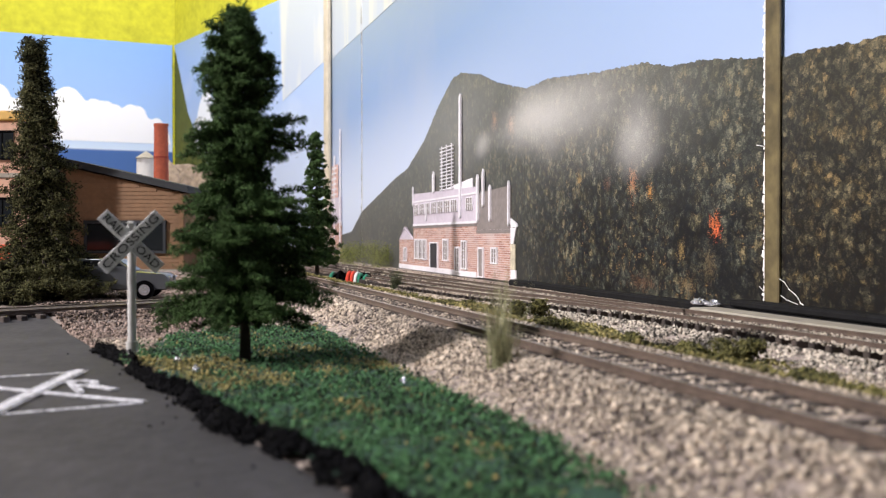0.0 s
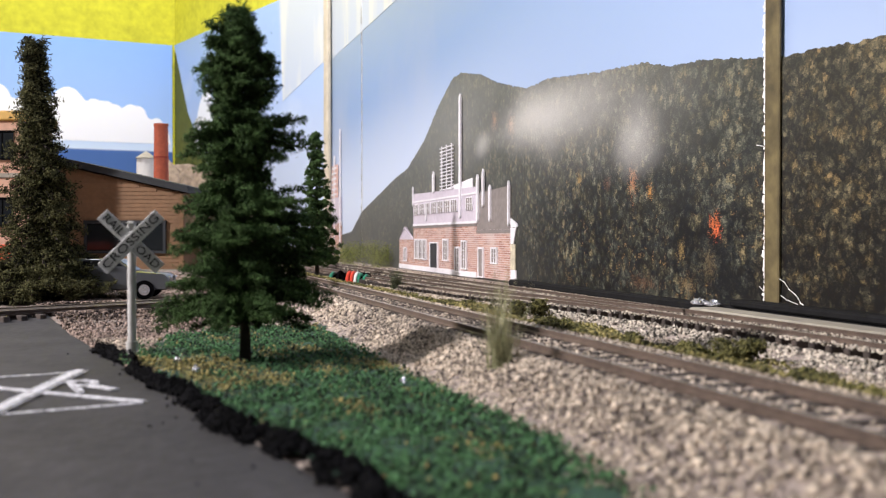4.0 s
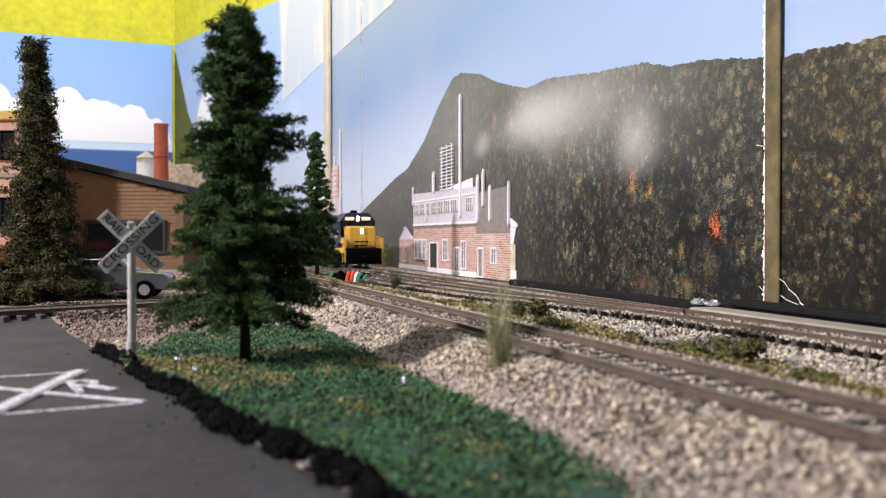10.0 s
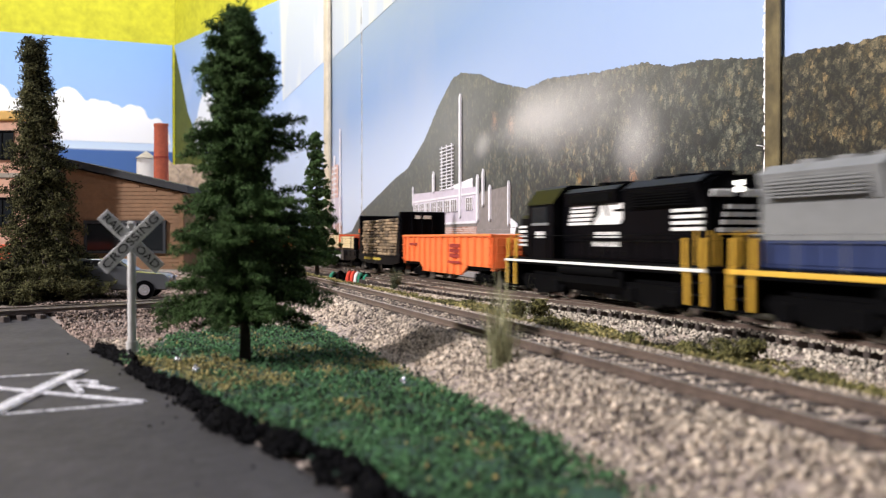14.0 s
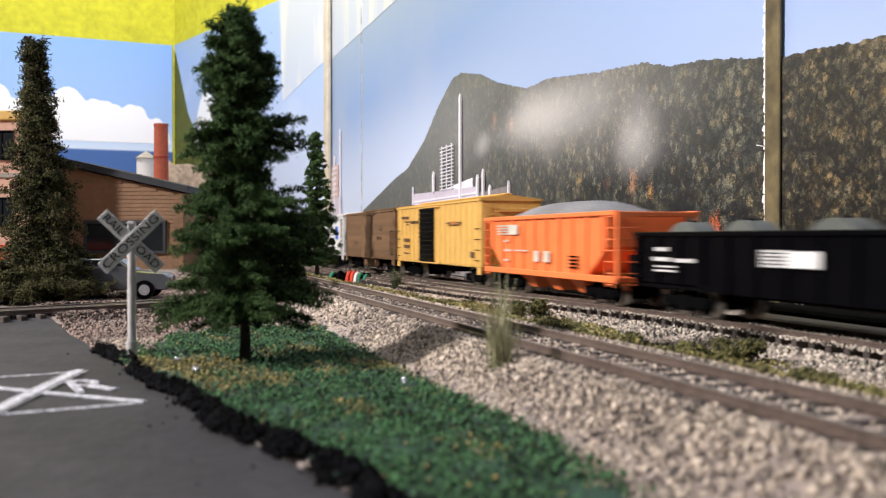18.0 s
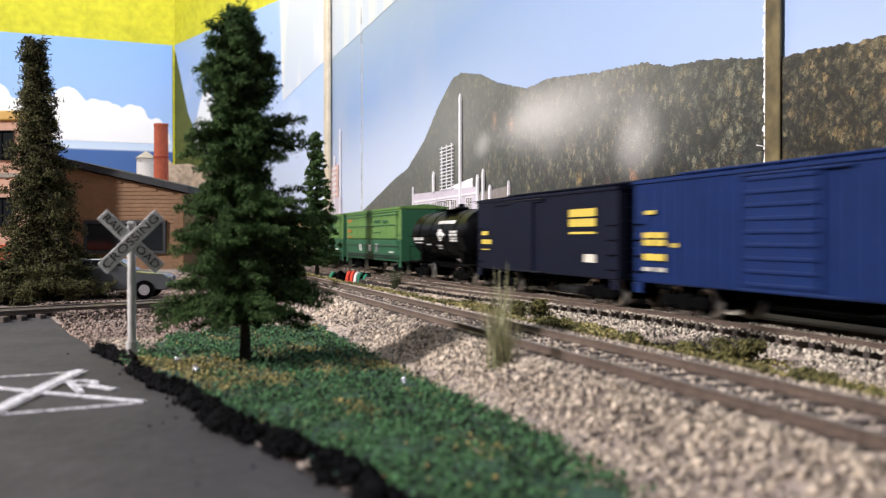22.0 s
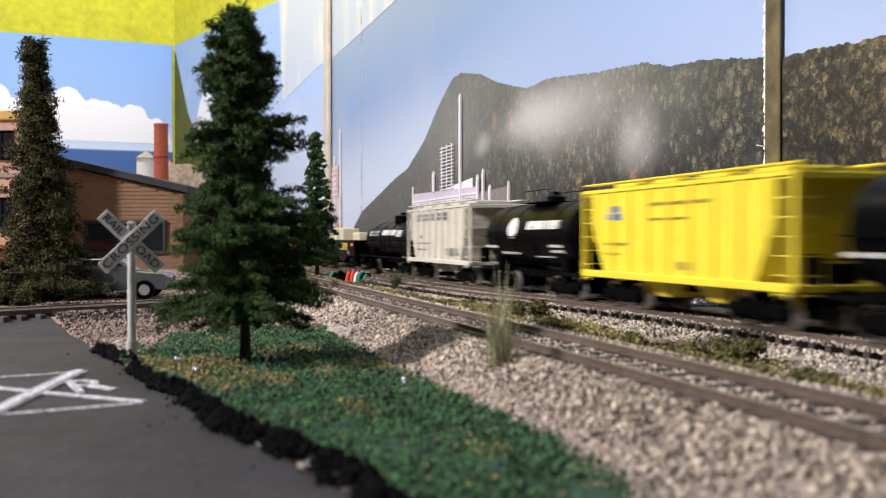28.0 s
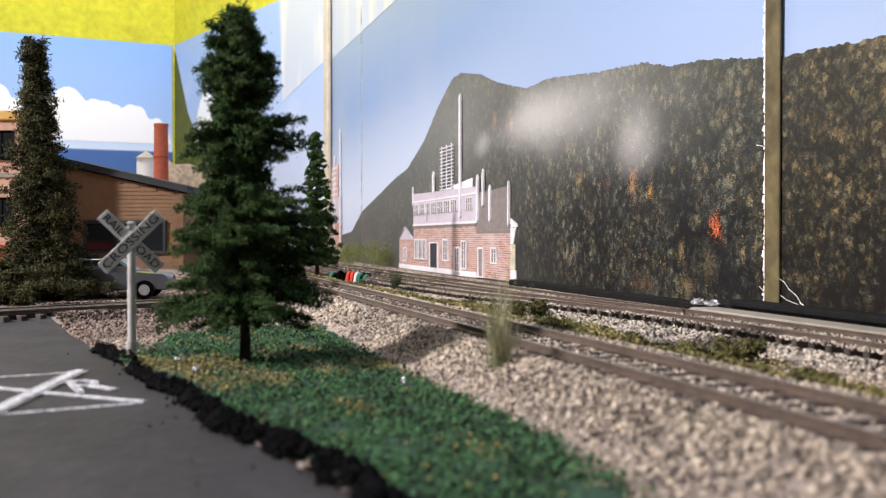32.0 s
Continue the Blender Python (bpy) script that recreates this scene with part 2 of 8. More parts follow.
M["grey_stone"] = mat("grey_ballast", (0.26, 0.24, 0.21), 0.9, vary=0.36, scale=900, bump=0.4, coarse=25, c2=(0.46, 0.41, 0.34), island=1.1, spec=0.2)
M["grass"] = mat("green_foam", (0.008, 0.034, 0.016), 0.9, vary=0.42, scale=420, coarse=170, c2=(0.054, 0.136, 0.052), island=0.9)
M["straw"] = mat("straw_foam", (0.175, 0.155, 0.052), 0.9, vary=0.3, scale=900, coarse=45, c2=(0.29, 0.245, 0.09), island=0.8)
M["grass_mat"] = mat("grass_mat", (0.02, 0.06, 0.035), 0.95, vary=0.3, scale=600, bump=0.6, coarse=45)
M["black_foam"] = mat("black_foam", (0.004, 0.004, 0.005), 0.9, vary=0.4, scale=700, coarse=60, island=0.8, spec=0.1)
M["olive"] = mat("olive_foam", (0.055, 0.06, 0.015), 0.9, vary=0.3, scale=900, coarse=60, c2=(0.13, 0.12, 0.035), island=0.8)
M["needles"] = mat("dark_green_foam", (0.013, 0.033, 0.014), 0.95, vary=0.38, scale=700, coarse=130, c2=(0.062, 0.108, 0.036), island=0.55, spec=0.12)
M["needles_dry"] = mat("olive_needles", (0.020, 0.026, 0.011), 0.9, vary=0.38, scale=900, coarse=60, c2=(0.080, 0.078, 0.034), island=1.0, spec=0.1)
M["bark"] = mat("bark", (0.035, 0.025, 0.018), 0.9, vary=0.3, scale=500, bump=0.8)
M["blade"] = mat("grass_blade", (0.23, 0.24, 0.11), 0.8, vary=0.25, scale=300, island=0.6, c2=(0.36, 0.35, 0.20))
M["green_blade"] = mat("dark_grass_blade", (0.045, 0.060, 0.028), 0.8, vary=0.25, scale=300, island=0.8, c2=(0.13, 0.15, 0.075))
M["bush"] = mat("yellow_green_foam", (0.10, 0.125, 0.030), 0.9, vary=0.3, scale=900, coarse=90, c2=(0.25, 0.27, 0.085), island=0.8)
M["rail"] = mat("weathered_rail", (0.105, 0.074, 0.057), 0.65, 0.0, vary=0.25, scale=500, coarse=60)
M["rail_top"] = mat("rail_head", (0.48, 0.42, 0.34), 0.4, 0.35, vary=0.2, scale=500, coarse=60)
M["tie"] = mat("brown_tie", (0.058, 0.044, 0.037), 0.85, vary=0.3, scale=800, bump=0.5, random_ob=0.5)
M["black"] = mat("black_plastic", (0.0022, 0.0022, 0.0026), 0.8, vary=0.2, spec=0.04)
M["black_paint"] = mat("black_paint", (0.0024, 0.0024, 0.0032), 0.32, vary=0.2, coarse=60, spec=0.04)
M["dark_brown"] = mat("faded_dark_lettering", (0.13, 0.070, 0.035), 0.7, vary=0.15)
M["corner_shade"] = mat("lime_wall_shade", (0.10, 0.115, 0.010), 0.8, vary=0.15)
M["steel"] = mat("wheel_steel", (0.72, 0.71, 0.70), 0.32, 1.0, vary=0.06)
M["white"] = mat("white_paint", (0.76, 0.75, 0.72), 0.5, vary=0.05)
M["offwhite"] = mat("pale_grey_paint", (0.60, 0.57, 0.48), 0.55, vary=0.08, coarse=60)
M["grey"] = mat("grey_paint", (0.175, 0.180, 0.178), 0.55, vary=0.10, coarse=60)
M["blue"] = mat("blue_paint", (0.016, 0.029, 0.092), 0.5, vary=0.12, coarse=60)
M["deep_blue"] = mat("deep_blue_paint", (0.006, 0.020, 0.090), 0.5, vary=0.14, coarse=60, spec=0.2)
M["navy"] = mat("navy_paint", (0.0048, 0.0070, 0.0175), 0.5, vary=0.14, coarse=60, spec=0.12)
M["yellow"] = mat("warm_yellow_paint", (0.68, 0.40, 0.05), 0.5, vary=0.09, coarse=60)
M["boxcar_yellow"] = mat("boxcar_yellow", (0.66, 0.40, 0.10), 0.6, vary=0.08, coarse=50)
M["lemon"] = mat("lemon_paint", (0.76, 0.62, 0.04), 0.5, vary=0.06, coarse=60)
M["letter_yellow"] = mat("letter_yellow", (0.56, 0.43, 0.07), 0.6, vary=0.08)
M["orange"] = mat("orange_paint", (0.86, 0.20, 0.055), 0.5, vary=0.07, coarse=50)
M["red"] = mat("red_paint", (0.78, 0.10, 0.035), 0.5, vary=0.08, coarse=50)
M["dark_red"] = mat("dark_red", (0.30, 0.03, 0.02), 0.7, vary=0.15)
M["brown"] = mat("freight_brown", (0.150, 0.080, 0.034), 0.7, vary=0.30, scale=200, coarse=75, c2=(0.185, 0.100, 0.045))
M["green"] = mat("light_green_paint", (0.118, 0.240, 0.062), 0.6, vary=0.08, coarse=60)
M["dark_green"] = mat("dark_green_paint", (0.018, 0.100, 0.046), 0.6, vary=0.08, coarse=60)
M["beige"] = mat("beige_paint", (0.78, 0.58, 0.36), 0.55, vary=0.06, coarse=60)
M["print_blue"] = mat("print_blue", (0.03, 0.12, 0.55), 0.5, vary=0.05)
M["faded_letter"] = mat("faded_ochre_letter", (0.42, 0.30, 0.045), 0.6, vary=0.15)
M["orange_letter"] = mat("rusty_letter", (0.42, 0.16, 0.04), 0.6, vary=0.1)
M["lumber"] = mat("fresh_lumber", (0.74, 0.60, 0.34), 0.7, vary=0.08, scale=400, coarse=90, random_ob=0.4)
M["stack"] = mat("wrapped_lumber", (0.26, 0.185, 0.110), 0.85, vary=0.34, scale=500, coarse=140, random_ob=0.9)
M["load_grey"] = mat("grey_gravel_load", (0.22, 0.22, 0.225), 0.9, vary=0.2, scale=900, bump=0.7)
M["coil"] = mat("grey_green_cover", (0.115, 0.125, 0.110), 0.5, vary=0.14)
M["crate"] = mat("cream_crate", (0.74, 0.68, 0.48), 0.6, vary=0.06)
M["pale_blue"] = mat("pale_blue_plastic", (0.22, 0.40, 0.62), 0.5, vary=0.08)
M["sign_white"] = mat("sign_white", (0.62, 0.62, 0.60), 0.6, vary=0.12, scale=500)
M["pole_grey"] = mat("pole_grey", (0.50, 0.49, 0.47), 0.55, vary=0.14, scale=300)
M["siding"] = mat("tan_siding", (0.225, 0.122, 0.058), 0.7, vary=0.12, coarse=40, random_ob=0.25)
M["roof"] = mat("dark_roof", (0.022, 0.025, 0.03), 0.7, vary=0.2)
M["pink"] = mat("pink_stucco", (0.60, 0.36, 0.26), 0.8, vary=0.1, bump=0.2)
M["chimney"] = mat("chimney_red", (0.48, 0.105, 0.05), 0.7, vary=0.14, bump=0.2, coarse=60)
M["rock"] = mat("rock", (0.30, 0.23, 0.17), 0.9, vary=0.3, scale=120, bump=0.8, coarse=20)
M["silver"] = mat("silver_car_paint", (0.13, 0.135, 0.145), 0.3, 0.5, vary=0.05, coat=0.4)
M["glass"] = glass_dark("dark_glass")
M["lime_wall"] = mat("lime_plaster", (0.58, 0.57, 0.035), 0.85, vary=0.15, scale=70, bump=1.0, coarse=20)
# greys for the unseen room shell, kept dark so less light bounces back
M["plain_wall"] = mat("plain_wall", (0.22, 0.22, 0.23), 0.9, vary=0.04)
M["ceiling"] = mat("ceiling_grey", (0.30, 0.30, 0.30), 0.9, vary=0.04)
M["batten"] = mat("olive_batten", (0.110, 0.082, 0.030), 0.7, vary=0.36, scale=120, coarse=48, c2=(0.135, 0.105, 0.045))
M["pale_batten"] = mat("pale_batten", (0.62, 0.55, 0.42), 0.7, vary=0.12, scale=90, coarse=25)
M["torn"] = mat("torn_paper", (0.80, 0.79, 0.76), 0.9, vary=0.1)
M["plank"] = mat("grey_plank", (0.31, 0.285, 0.235), 0.8, vary=0.12, scale=200, coarse=40)
M["dark_strip"] = mat("dark_strip", (0.010, 0.010, 0.011), 0.9, vary=0.25, coarse=60, spec=0.15)
M["chalk"] = chalk("road_chalk", 0.95)
M["chalk_dust"] = chalk("chalk_dust", 0.38)
M["foil"] = mat("foil", (0.75, 0.76, 0.80), 0.25, 0.8, vary=0.1)
M["wire_green"] = mat("wire_green", (0.02, 0.22, 0.13), 0.4, vary=0.08)
M["wire_red"] = mat("wire_red", (0.65, 0.06, 0.03), 0.4, vary=0.08)
M["headlight"] = glow("headlight", (1.0, 0.97, 0.90), 4.0)
M["number_board"] = glow("number_board", (1.0, 0.86, 0.58), 0.55)
M["brick_print"] = mat("printed_brick", (0.58, 0.33, 0.27), 0.6, vary=0.26, scale=350, coarse=90, c2=(0.70, 0.46, 0.40), random_ob=0.5)
M["lavender"] = mat("printed_lavender", (0.60, 0.54, 0.62), 0.6, vary=0.08)
M["print_white"] = mat("printed_white", (0.80, 0.78, 0.82), 0.6, vary=0.08)
M["print_grey"] = mat("printed_slate", (0.24, 0.21, 0.20), 0.6, vary=0.15)
M["print_cream"] = mat("printed_cream", (0.62, 0.56, 0.42), 0.6, vary=0.2, scale=300, coarse=120)
M["print_dark"] = mat("printed_dark", (0.03, 0.03, 0.035), 0.6, vary=0.2)
M["brick_wall"] = brick_print("printed_brickwork", (0.29, 0.125, 0.085), (0.56, 0.33, 0.255), (0.62, 0.53, 0.52))
M["sky"] = printed("printed_sky", ((0.0, (0.56, 0.64, 0.82)), (0.30, (0.305, 0.40, 0.60)), (0.52, (0.235, 0.345, 0.565)), (0.74, (0.29, 0.38, 0.51)), (1.0, (0.35, 0.41, 0.46))), 0.42, cloud=(0.345, 0.41, 0.55), cloud_at=0.56, noise_scale=3.0, pale=((0.60, 0.68, 0.84), 0.15, 0.62, 0.08, 0.22))
M["sky_far"] = printed("printed_far_sky", ((0.0, (0.56, 0.63, 0.75)), (0.42, (0.48, 0.57, 0.75)), (0.72, (0.36, 0.50, 0.78)), (1.0, (0.33, 0.48, 0.80))), 0.45, cloud=(0.54, 0.63, 0.79), cloud_at=0.52, noise_scale=5.0)
M["sky_left"] = printed("printed_cloud_sky", ((0.0, (0.05, 0.12, 0.32)), (0.495, (0.06, 0.14, 0.38)), (0.499, (0.62, 0.74, 0.90)), (0.62, (0.36, 0.54, 0.88)), (1.0, (0.24, 0.43, 0.84))), 0.45)
# pale sheet; its whitish streaks are reflected light painted into the colour
M["pale_sky"] = printed("printed_pale_sky", ((0.0, (0.44, 0.53, 0.74)), (0.6, (0.50, 0.57, 0.69)), (1.0, (0.52, 0.57, 0.60))), 0.45, cloud=(0.74, 0.73, 0.64), cloud_at=0.48, noise_scale=22.0, streak=0.16)
M["cloud"] = printed("printed_cloud", ((0.0, (0.66, 0.74, 0.88)), (0.55, (0.86, 0.88, 0.93)), (1.0, (0.93, 0.94, 0.96))), 0.42)
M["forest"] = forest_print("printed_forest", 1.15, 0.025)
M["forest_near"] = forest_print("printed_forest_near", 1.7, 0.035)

# ---- mesh helpers ----


class Bld:
    """Collects verts and faces of one mesh."""

    def __init__(self):
        self.v, self.f = [], []

    def add(self, vs, fs):
        n = len(self.v)
        self.v += [tuple(p) for p in vs]
        self.f += [tuple(i + n for i in q) for q in fs]
        return self

    def box(self, x0, x1, y0, y1, z0, z1):
        return self.add([(x, y, z) for z in (z0, z1) for y in (y0, y1) for x in (x0, x1)],
                        [(0, 2, 3, 1), (4, 5, 7, 6), (0, 1, 5, 4), (2, 6, 7, 3), (0, 4, 6, 2), (1, 3, 7, 5)])

    def rbox(self, x0, x1, y0, y1, z0, z1, c=0.0004):
        """A box with chamfered edges."""
        c = min(c, (x1 - x0) * 0.4, (y1 - y0) * 0.4, (z1 - z0) * 0.4)
        bm = bmesh.new()
        bmesh.ops.create_cube(bm, size=1.0, matrix=Matrix.Translation(((x0 + x1) / 2, (y0 + y1) / 2, (z0 + z1) / 2)) @ Matrix.Diagonal((x1 - x0, y1 - y0, z1 - z0, 1)))
        bmesh.ops.bevel(bm, geom=bm.edges[:], offset=c, segments=1, affect="EDGES")
        bm.verts.index_update()
        self.add([v.co[:] for v in bm.verts], [[v.index for v in f.verts] for f in bm.faces])
        bm.free()
        return self

    def tube(self, axis, a0, a1, p, q, r, n=14, r2=None):
        """A cylinder or cone along an axis from a0 to a1, centred at (p, q) in the other two axes."""
        r2 = r if r2 is None else r2
        ring = [(math.cos(2 * math.pi * i / n), math.sin(2 * math.pi * i / n)) for i in range(n)]
        vs = [(a0, p + r * c, q + r * s) for c, s in ring] + [(a1, p + r2 * c, q + r2 * s) for c, s in ring]
        if axis == "y":
            vs = [(y, x, z) for x, y, z in vs]
        if axis == "z":
            vs = [(y, z, x) for x, y, z in vs]
        fs = [(i, (i + 1) % n, n + (i + 1) % n, n + i) for i in range(n)] + [tuple(range(n))[::-1], tuple(range(n, 2 * n))]
        return self.add(vs, fs)

    def rod(self, a, b, r, n=6):
        """A round bar between two points."""
        a, b = Vector(a), Vector(b)
        q = (b - a).to_track_quat("Z", "Y")
        L = (b - a).length
        vs = []
        for z in (0, L):
            vs += [a + q @ Vector((r * math.cos(2 * math.pi * i / n), r * math.sin(2 * math.pi * i / n), z)) for i in range(n)]
        return self.add(vs, [(i, (i + 1) % n, n + (i + 1) % n, n + i) for i in range(n)] + [tuple(range(n))[::-1], tuple(range(n, 2 * n))])

    def hose(self, pts, r, n=7):
        """One bent round tube through the points."""
        pts = [Vector(p) for p in pts]
        vs = []
        for k, p in enumerate(pts):
            q = (pts[min(k + 1, len(pts) - 1)] - pts[max(k - 1, 0)]).to_track_quat("Z", "Y")
            vs += [p + q @ Vector((r * math.cos(2 * math.pi * i / n), r * math.sin(2 * math.pi * i / n), 0)) for i in range(n)]
        m = len(pts) - 1
        fs = [(k * n + i, k * n + (i + 1) % n, (k + 1) * n + (i + 1) % n, (k + 1) * n + i) for k in range(m) for i in range(n)]
        return self.add(vs, fs + [tuple(range(n))[::-1], tuple(range(m * n, m * n + n))])

    def prism(self, axis, a0, a1, prof):
        """A profile of (p, q) points extruded along an axis."""
        n = len(prof)
        vs = [(a, p, q) for a in (a0, a1) for p, q in prof]
        if axis == "y":
            vs = [(p, a, q) for a, p, q in vs]
        if axis == "z":
            vs = [(p, q, a) for a, p, q in vs]
        return self.add(vs, [(i, (i + 1) % n, n + (i + 1) % n, n + i) for i in range(n)] + [tuple(range(n))[::-1], tuple(range(n, 2 * n))])


def to_mesh(name, b, material, smooth=False):
    me = bpy.data.meshes.new(name)
    me.from_pydata(b.v, [], b.f)
    bm = bmesh.new()
    bm.from_mesh(me)
    bmesh.ops.recalc_face_normals(bm, faces=bm.faces[:])
    bm.to_mesh(me)
    bm.free()
    me.materials.append(material)
    if smooth:
        for p in me.polygons:
            p.use_smooth = True
        me.set_sharp_from_angle(angle=radians(38))
    return me


def part(name, b, material, parent=None, label="", smooth=False):
    """One mesh object, under a thing or a part."""
    ob = new(name, to_mesh(name, b, material, smooth))
    if parent:
        ob.parent = parent
    return tagged(ob, label)


BOXES = {}


def boxes(name, rows, material, parent, c=0.0002):
    """One small chamfered box object for each row x0, x1, y0, y1, z0, z1; alike ones share a mesh."""
    for x0, x1, y0, y1, z0, z1 in rows:
        key = (name, round(x1 - x0, 6), round(y1 - y0, 6), round(z1 - z0, 6), material.name)
        if key not in BOXES:
            BOXES[key] = to_mesh(name, Bld().rbox(-key[1] / 2, key[1] / 2, -key[2] / 2, key[2] / 2, -key[3] / 2, key[3] / 2, c), material)
        share(name, BOXES[key], parent, Matrix.Translation(((x0 + x1) / 2, (y0 + y1) / 2, (z0 + z1) / 2)))


def both(y0, y1):
    """The two mirrored depth ranges of a side detail."""
    return ((-y1, -y0), (y0, y1))


def share(name, me, parent, m=None, label=""):
    ob = new(name, me)
    ob.parent = parent
    if m is not None:
        ob.matrix_basis = m
    return tagged(ob, label)


def thing(name, m, label, category, group="", kind=""):
    ob = new(name)
    ob.empty_display_size = 0.01
    ob.matrix_basis = m
    return tagged(ob, label, category, group, kind)


def fast_mesh(name, verts, tris, material):
    """A large triangle mesh from arrays."""
    me = bpy.data.meshes.new(name)
    me.vertices.add(len(verts))
    me.vertices.foreach_set("co", np.asarray(verts, np.float32).ravel())
    me.loops.add(len(tris) * 3)
    me.loops.foreach_set("vertex_index", np.asarray(tris, np.int32).ravel())
    me.polygons.add(len(tris))
    me.polygons.foreach_set("loop_start", np.arange(0, len(tris) * 3, 3, dtype=np.int32))
    me.update(calc_edges=True)
    me.materials.append(material)
    return me


def solid(kind):
    if kind == "ico":
        bm = bmesh.new()
        bmesh.ops.create_icosphere(bm, subdivisions=1, radius=1.0)
        bm.verts.index_update()
        v = np.array([p.co[:] for p in bm.verts])
        f = np.array([[p.index for p in q.verts] for q in bm.faces])
        bm.free()
        return v, f
    if kind == "octa":
        return (np.array([(1, 0, 0), (-1, 0, 0), (0, 1, 0), (0, -1, 0), (0, 0, 1), (0, 0, -1)], float),
                np.array([(0, 2, 4), (2, 1, 4), (1, 3, 4), (3, 0, 4), (2, 0, 5), (1, 2, 5), (3, 1, 5), (0, 3, 5)]))
    return np.array([(1, 0, 0), (-0.5, 0.86, 0), (-0.5, -0.86, 0), (0, 0, 1.2)], float), np.array([(0, 1, 3), (1, 2, 3), (2, 0, 3), (1, 0, 2)])


def scatter(name, pos, size, material, kind="ico", rough=0.3, flat=(1, 1, 1), seed=1):
    """Many small lumps at the given places, each turned and dented at random, as one mesh."""
    rng = np.random.default_rng(seed)
    bv, bf = solid(kind)
    n = len(pos)
    q = rng.normal(size=(n, 4))
    q /= np.linalg.norm(q, axis=1)[:, None]
    w, x, y, z = q.T
    R = np.stack([1 - 2 * (y * y + z * z), 2 * (x * y - z * w), 2 * (x * z + y * w), 2 * (x * y + z * w), 1 - 2 * (x * x + z * z), 2 * (y * z - x * w),
                  2 * (x * z - y * w), 2 * (y * z + x * w), 1 - 2 * (x * x + y * y)], 1).reshape(n, 3, 3)
    v = bv[None] * (1 + rough * rng.uniform(-1, 1, (n, len(bv), 1))) * rng.uniform(0.7, 1.2, (n, 1, 3)) * np.array(flat)
    v = np.einsum("nij,nkj->nki", R, v) * np.asarray(size).reshape(-1, 1, 1) + np.asarray(pos)[:, None, :]
    f = bf[None] + (np.arange(n) * len(bv))[:, None, None]
    return fast_mesh(name, v.reshape(-1, 3), f.reshape(-1, 3), material)


def words(s, size, depth, material):
    """A mesh of lettering in the built-in font, centred, in the local x-z plane facing -y."""
    cu = bpy.data.curves.new("lettering", "FONT")
    cu.body, cu.size, cu.extrude, cu.align_x, cu.align_y = s, size, depth, "CENTER", "CENTER"
    ob = new("lettering", cu)
    bpy.context.view_layer.update()
    me = bpy.data.meshes.new_from_object(ob.evaluated_get(bpy.context.evaluated_depsgraph_get()))
    bpy.data.objects.remove(ob)
    me.materials.clear()
    me.materials.append(material)
    me.transform(Matrix.Rotation(radians(90), 4, "X"))
    return me


# ---- the plan: tracks ----
RAIL_Z = 0.012
AWAY = Vector((-0.2987, 0.9543)).normalized()
P0 = Vector((0.1634, 0.12))
ARC_S, ARC_R, ARC_T = 1.079, 0.5, radians(97)
RUN2, ARC2_T = 0.9, radians(70)


def line_at(d):
    """Main line: place and direction (pointing away from the open end) at distance d along it."""
    if d <= ARC_S:
        return P0 + AWAY * d, AWAY.copy()
    start, way, left = P0 + AWAY * ARC_S, AWAY.copy(), d - ARC_S
    for turn, run in ((ARC_T, RUN2), (ARC2_T, 9.0)):
        side = Vector((-way.y, way.x))
        centre = start + side * ARC_R
        a = min(left / ARC_R, turn)
        rot = Matrix.Rotation(a, 2)
        p, w = centre + rot @ (start - centre), rot @ way
        left -= ARC_R * turn
        if left <= 0:
            return p, w
        if left <= run:
            return p + w * left, w
        start, way, left = p + w * run, w, left - run
    return start, way


def smooth_line(points, step=0.004):
    """Catmull-Rom through a few points, resampled evenly."""
    p = [Vector(q) for q in points]
    p = [p[0] * 2 - p[1]] + p + [p[-1] * 2 - p[-2]]
    out = []
    for i in range(1, len(p) - 2):
        for k in range(24):
            t = k / 24
            out.append(0.5 * ((2 * p[i]) + (p[i + 1] - p[i - 1]) * t + (2 * p[i - 1] - 5 * p[i] + 4 * p[i + 1] - p[i + 2]) * t * t + (3 * p[i] - p[i - 1] - 3 * p[i + 1] + p[i + 2]) * t ** 3))
    out.append(p[-2])
    a = np.array(out)
    s = np.concatenate([[0], np.cumsum(np.hypot(*np.diff(a, axis=0).T))])
    ss = np.arange(0, s[-1], step)
    return np.column_stack([np.interp(ss, s, a[:, 0]), np.interp(ss, s, a[:, 1])])


MAIN = np.array([line_at(d)[0][:] for d in np.arange(-4.9, 7.2, 0.004)])
FRONT_DIR = Vector((-0.322, 1.0)).normalized()
FRONT = smooth_line([Vector((0.0065, 0.3)) + FRONT_DIR * s for s in (-3.5, -1.0, -0.2, 0.0, 0.15, 0.3, 0.5, 0.8)])
MID = smooth_line([(0.086, 0.365), (0.051, 0.437), (0.026, 0.485), (-0.016, 0.59), (-0.046, 0.674), (-0.086, 0.789), (-0.19, 1.06)])
SIDE = smooth_line([(-0.62, -0.10), (-0.36, 0.165), (-0.1703, 0.3662), (-0.1254, 0.4154), (-0.093, 0.465), (-0.076, 0.53), (-0.073, 0.59)])
LINES = {"main": MAIN, "front": FRONT, "mid": MID, "side": SIDE}


def near_line(x, y, pts):
    """Distance of places to a track's centre line."""
    p = pts[(pts[:, 1] > -0.3) & (pts[:, 1] < 1.9)][::2]
    d = np.full(len(x), 9.0)
    for i in range(0, len(x), 20000):
        s = slice(i, i + 20000)
        d[s] = np.sqrt(((x[s, None] - p[None, :, 0]) ** 2 + (y[s, None] - p[None, :, 1]) ** 2).min(1))
    return d


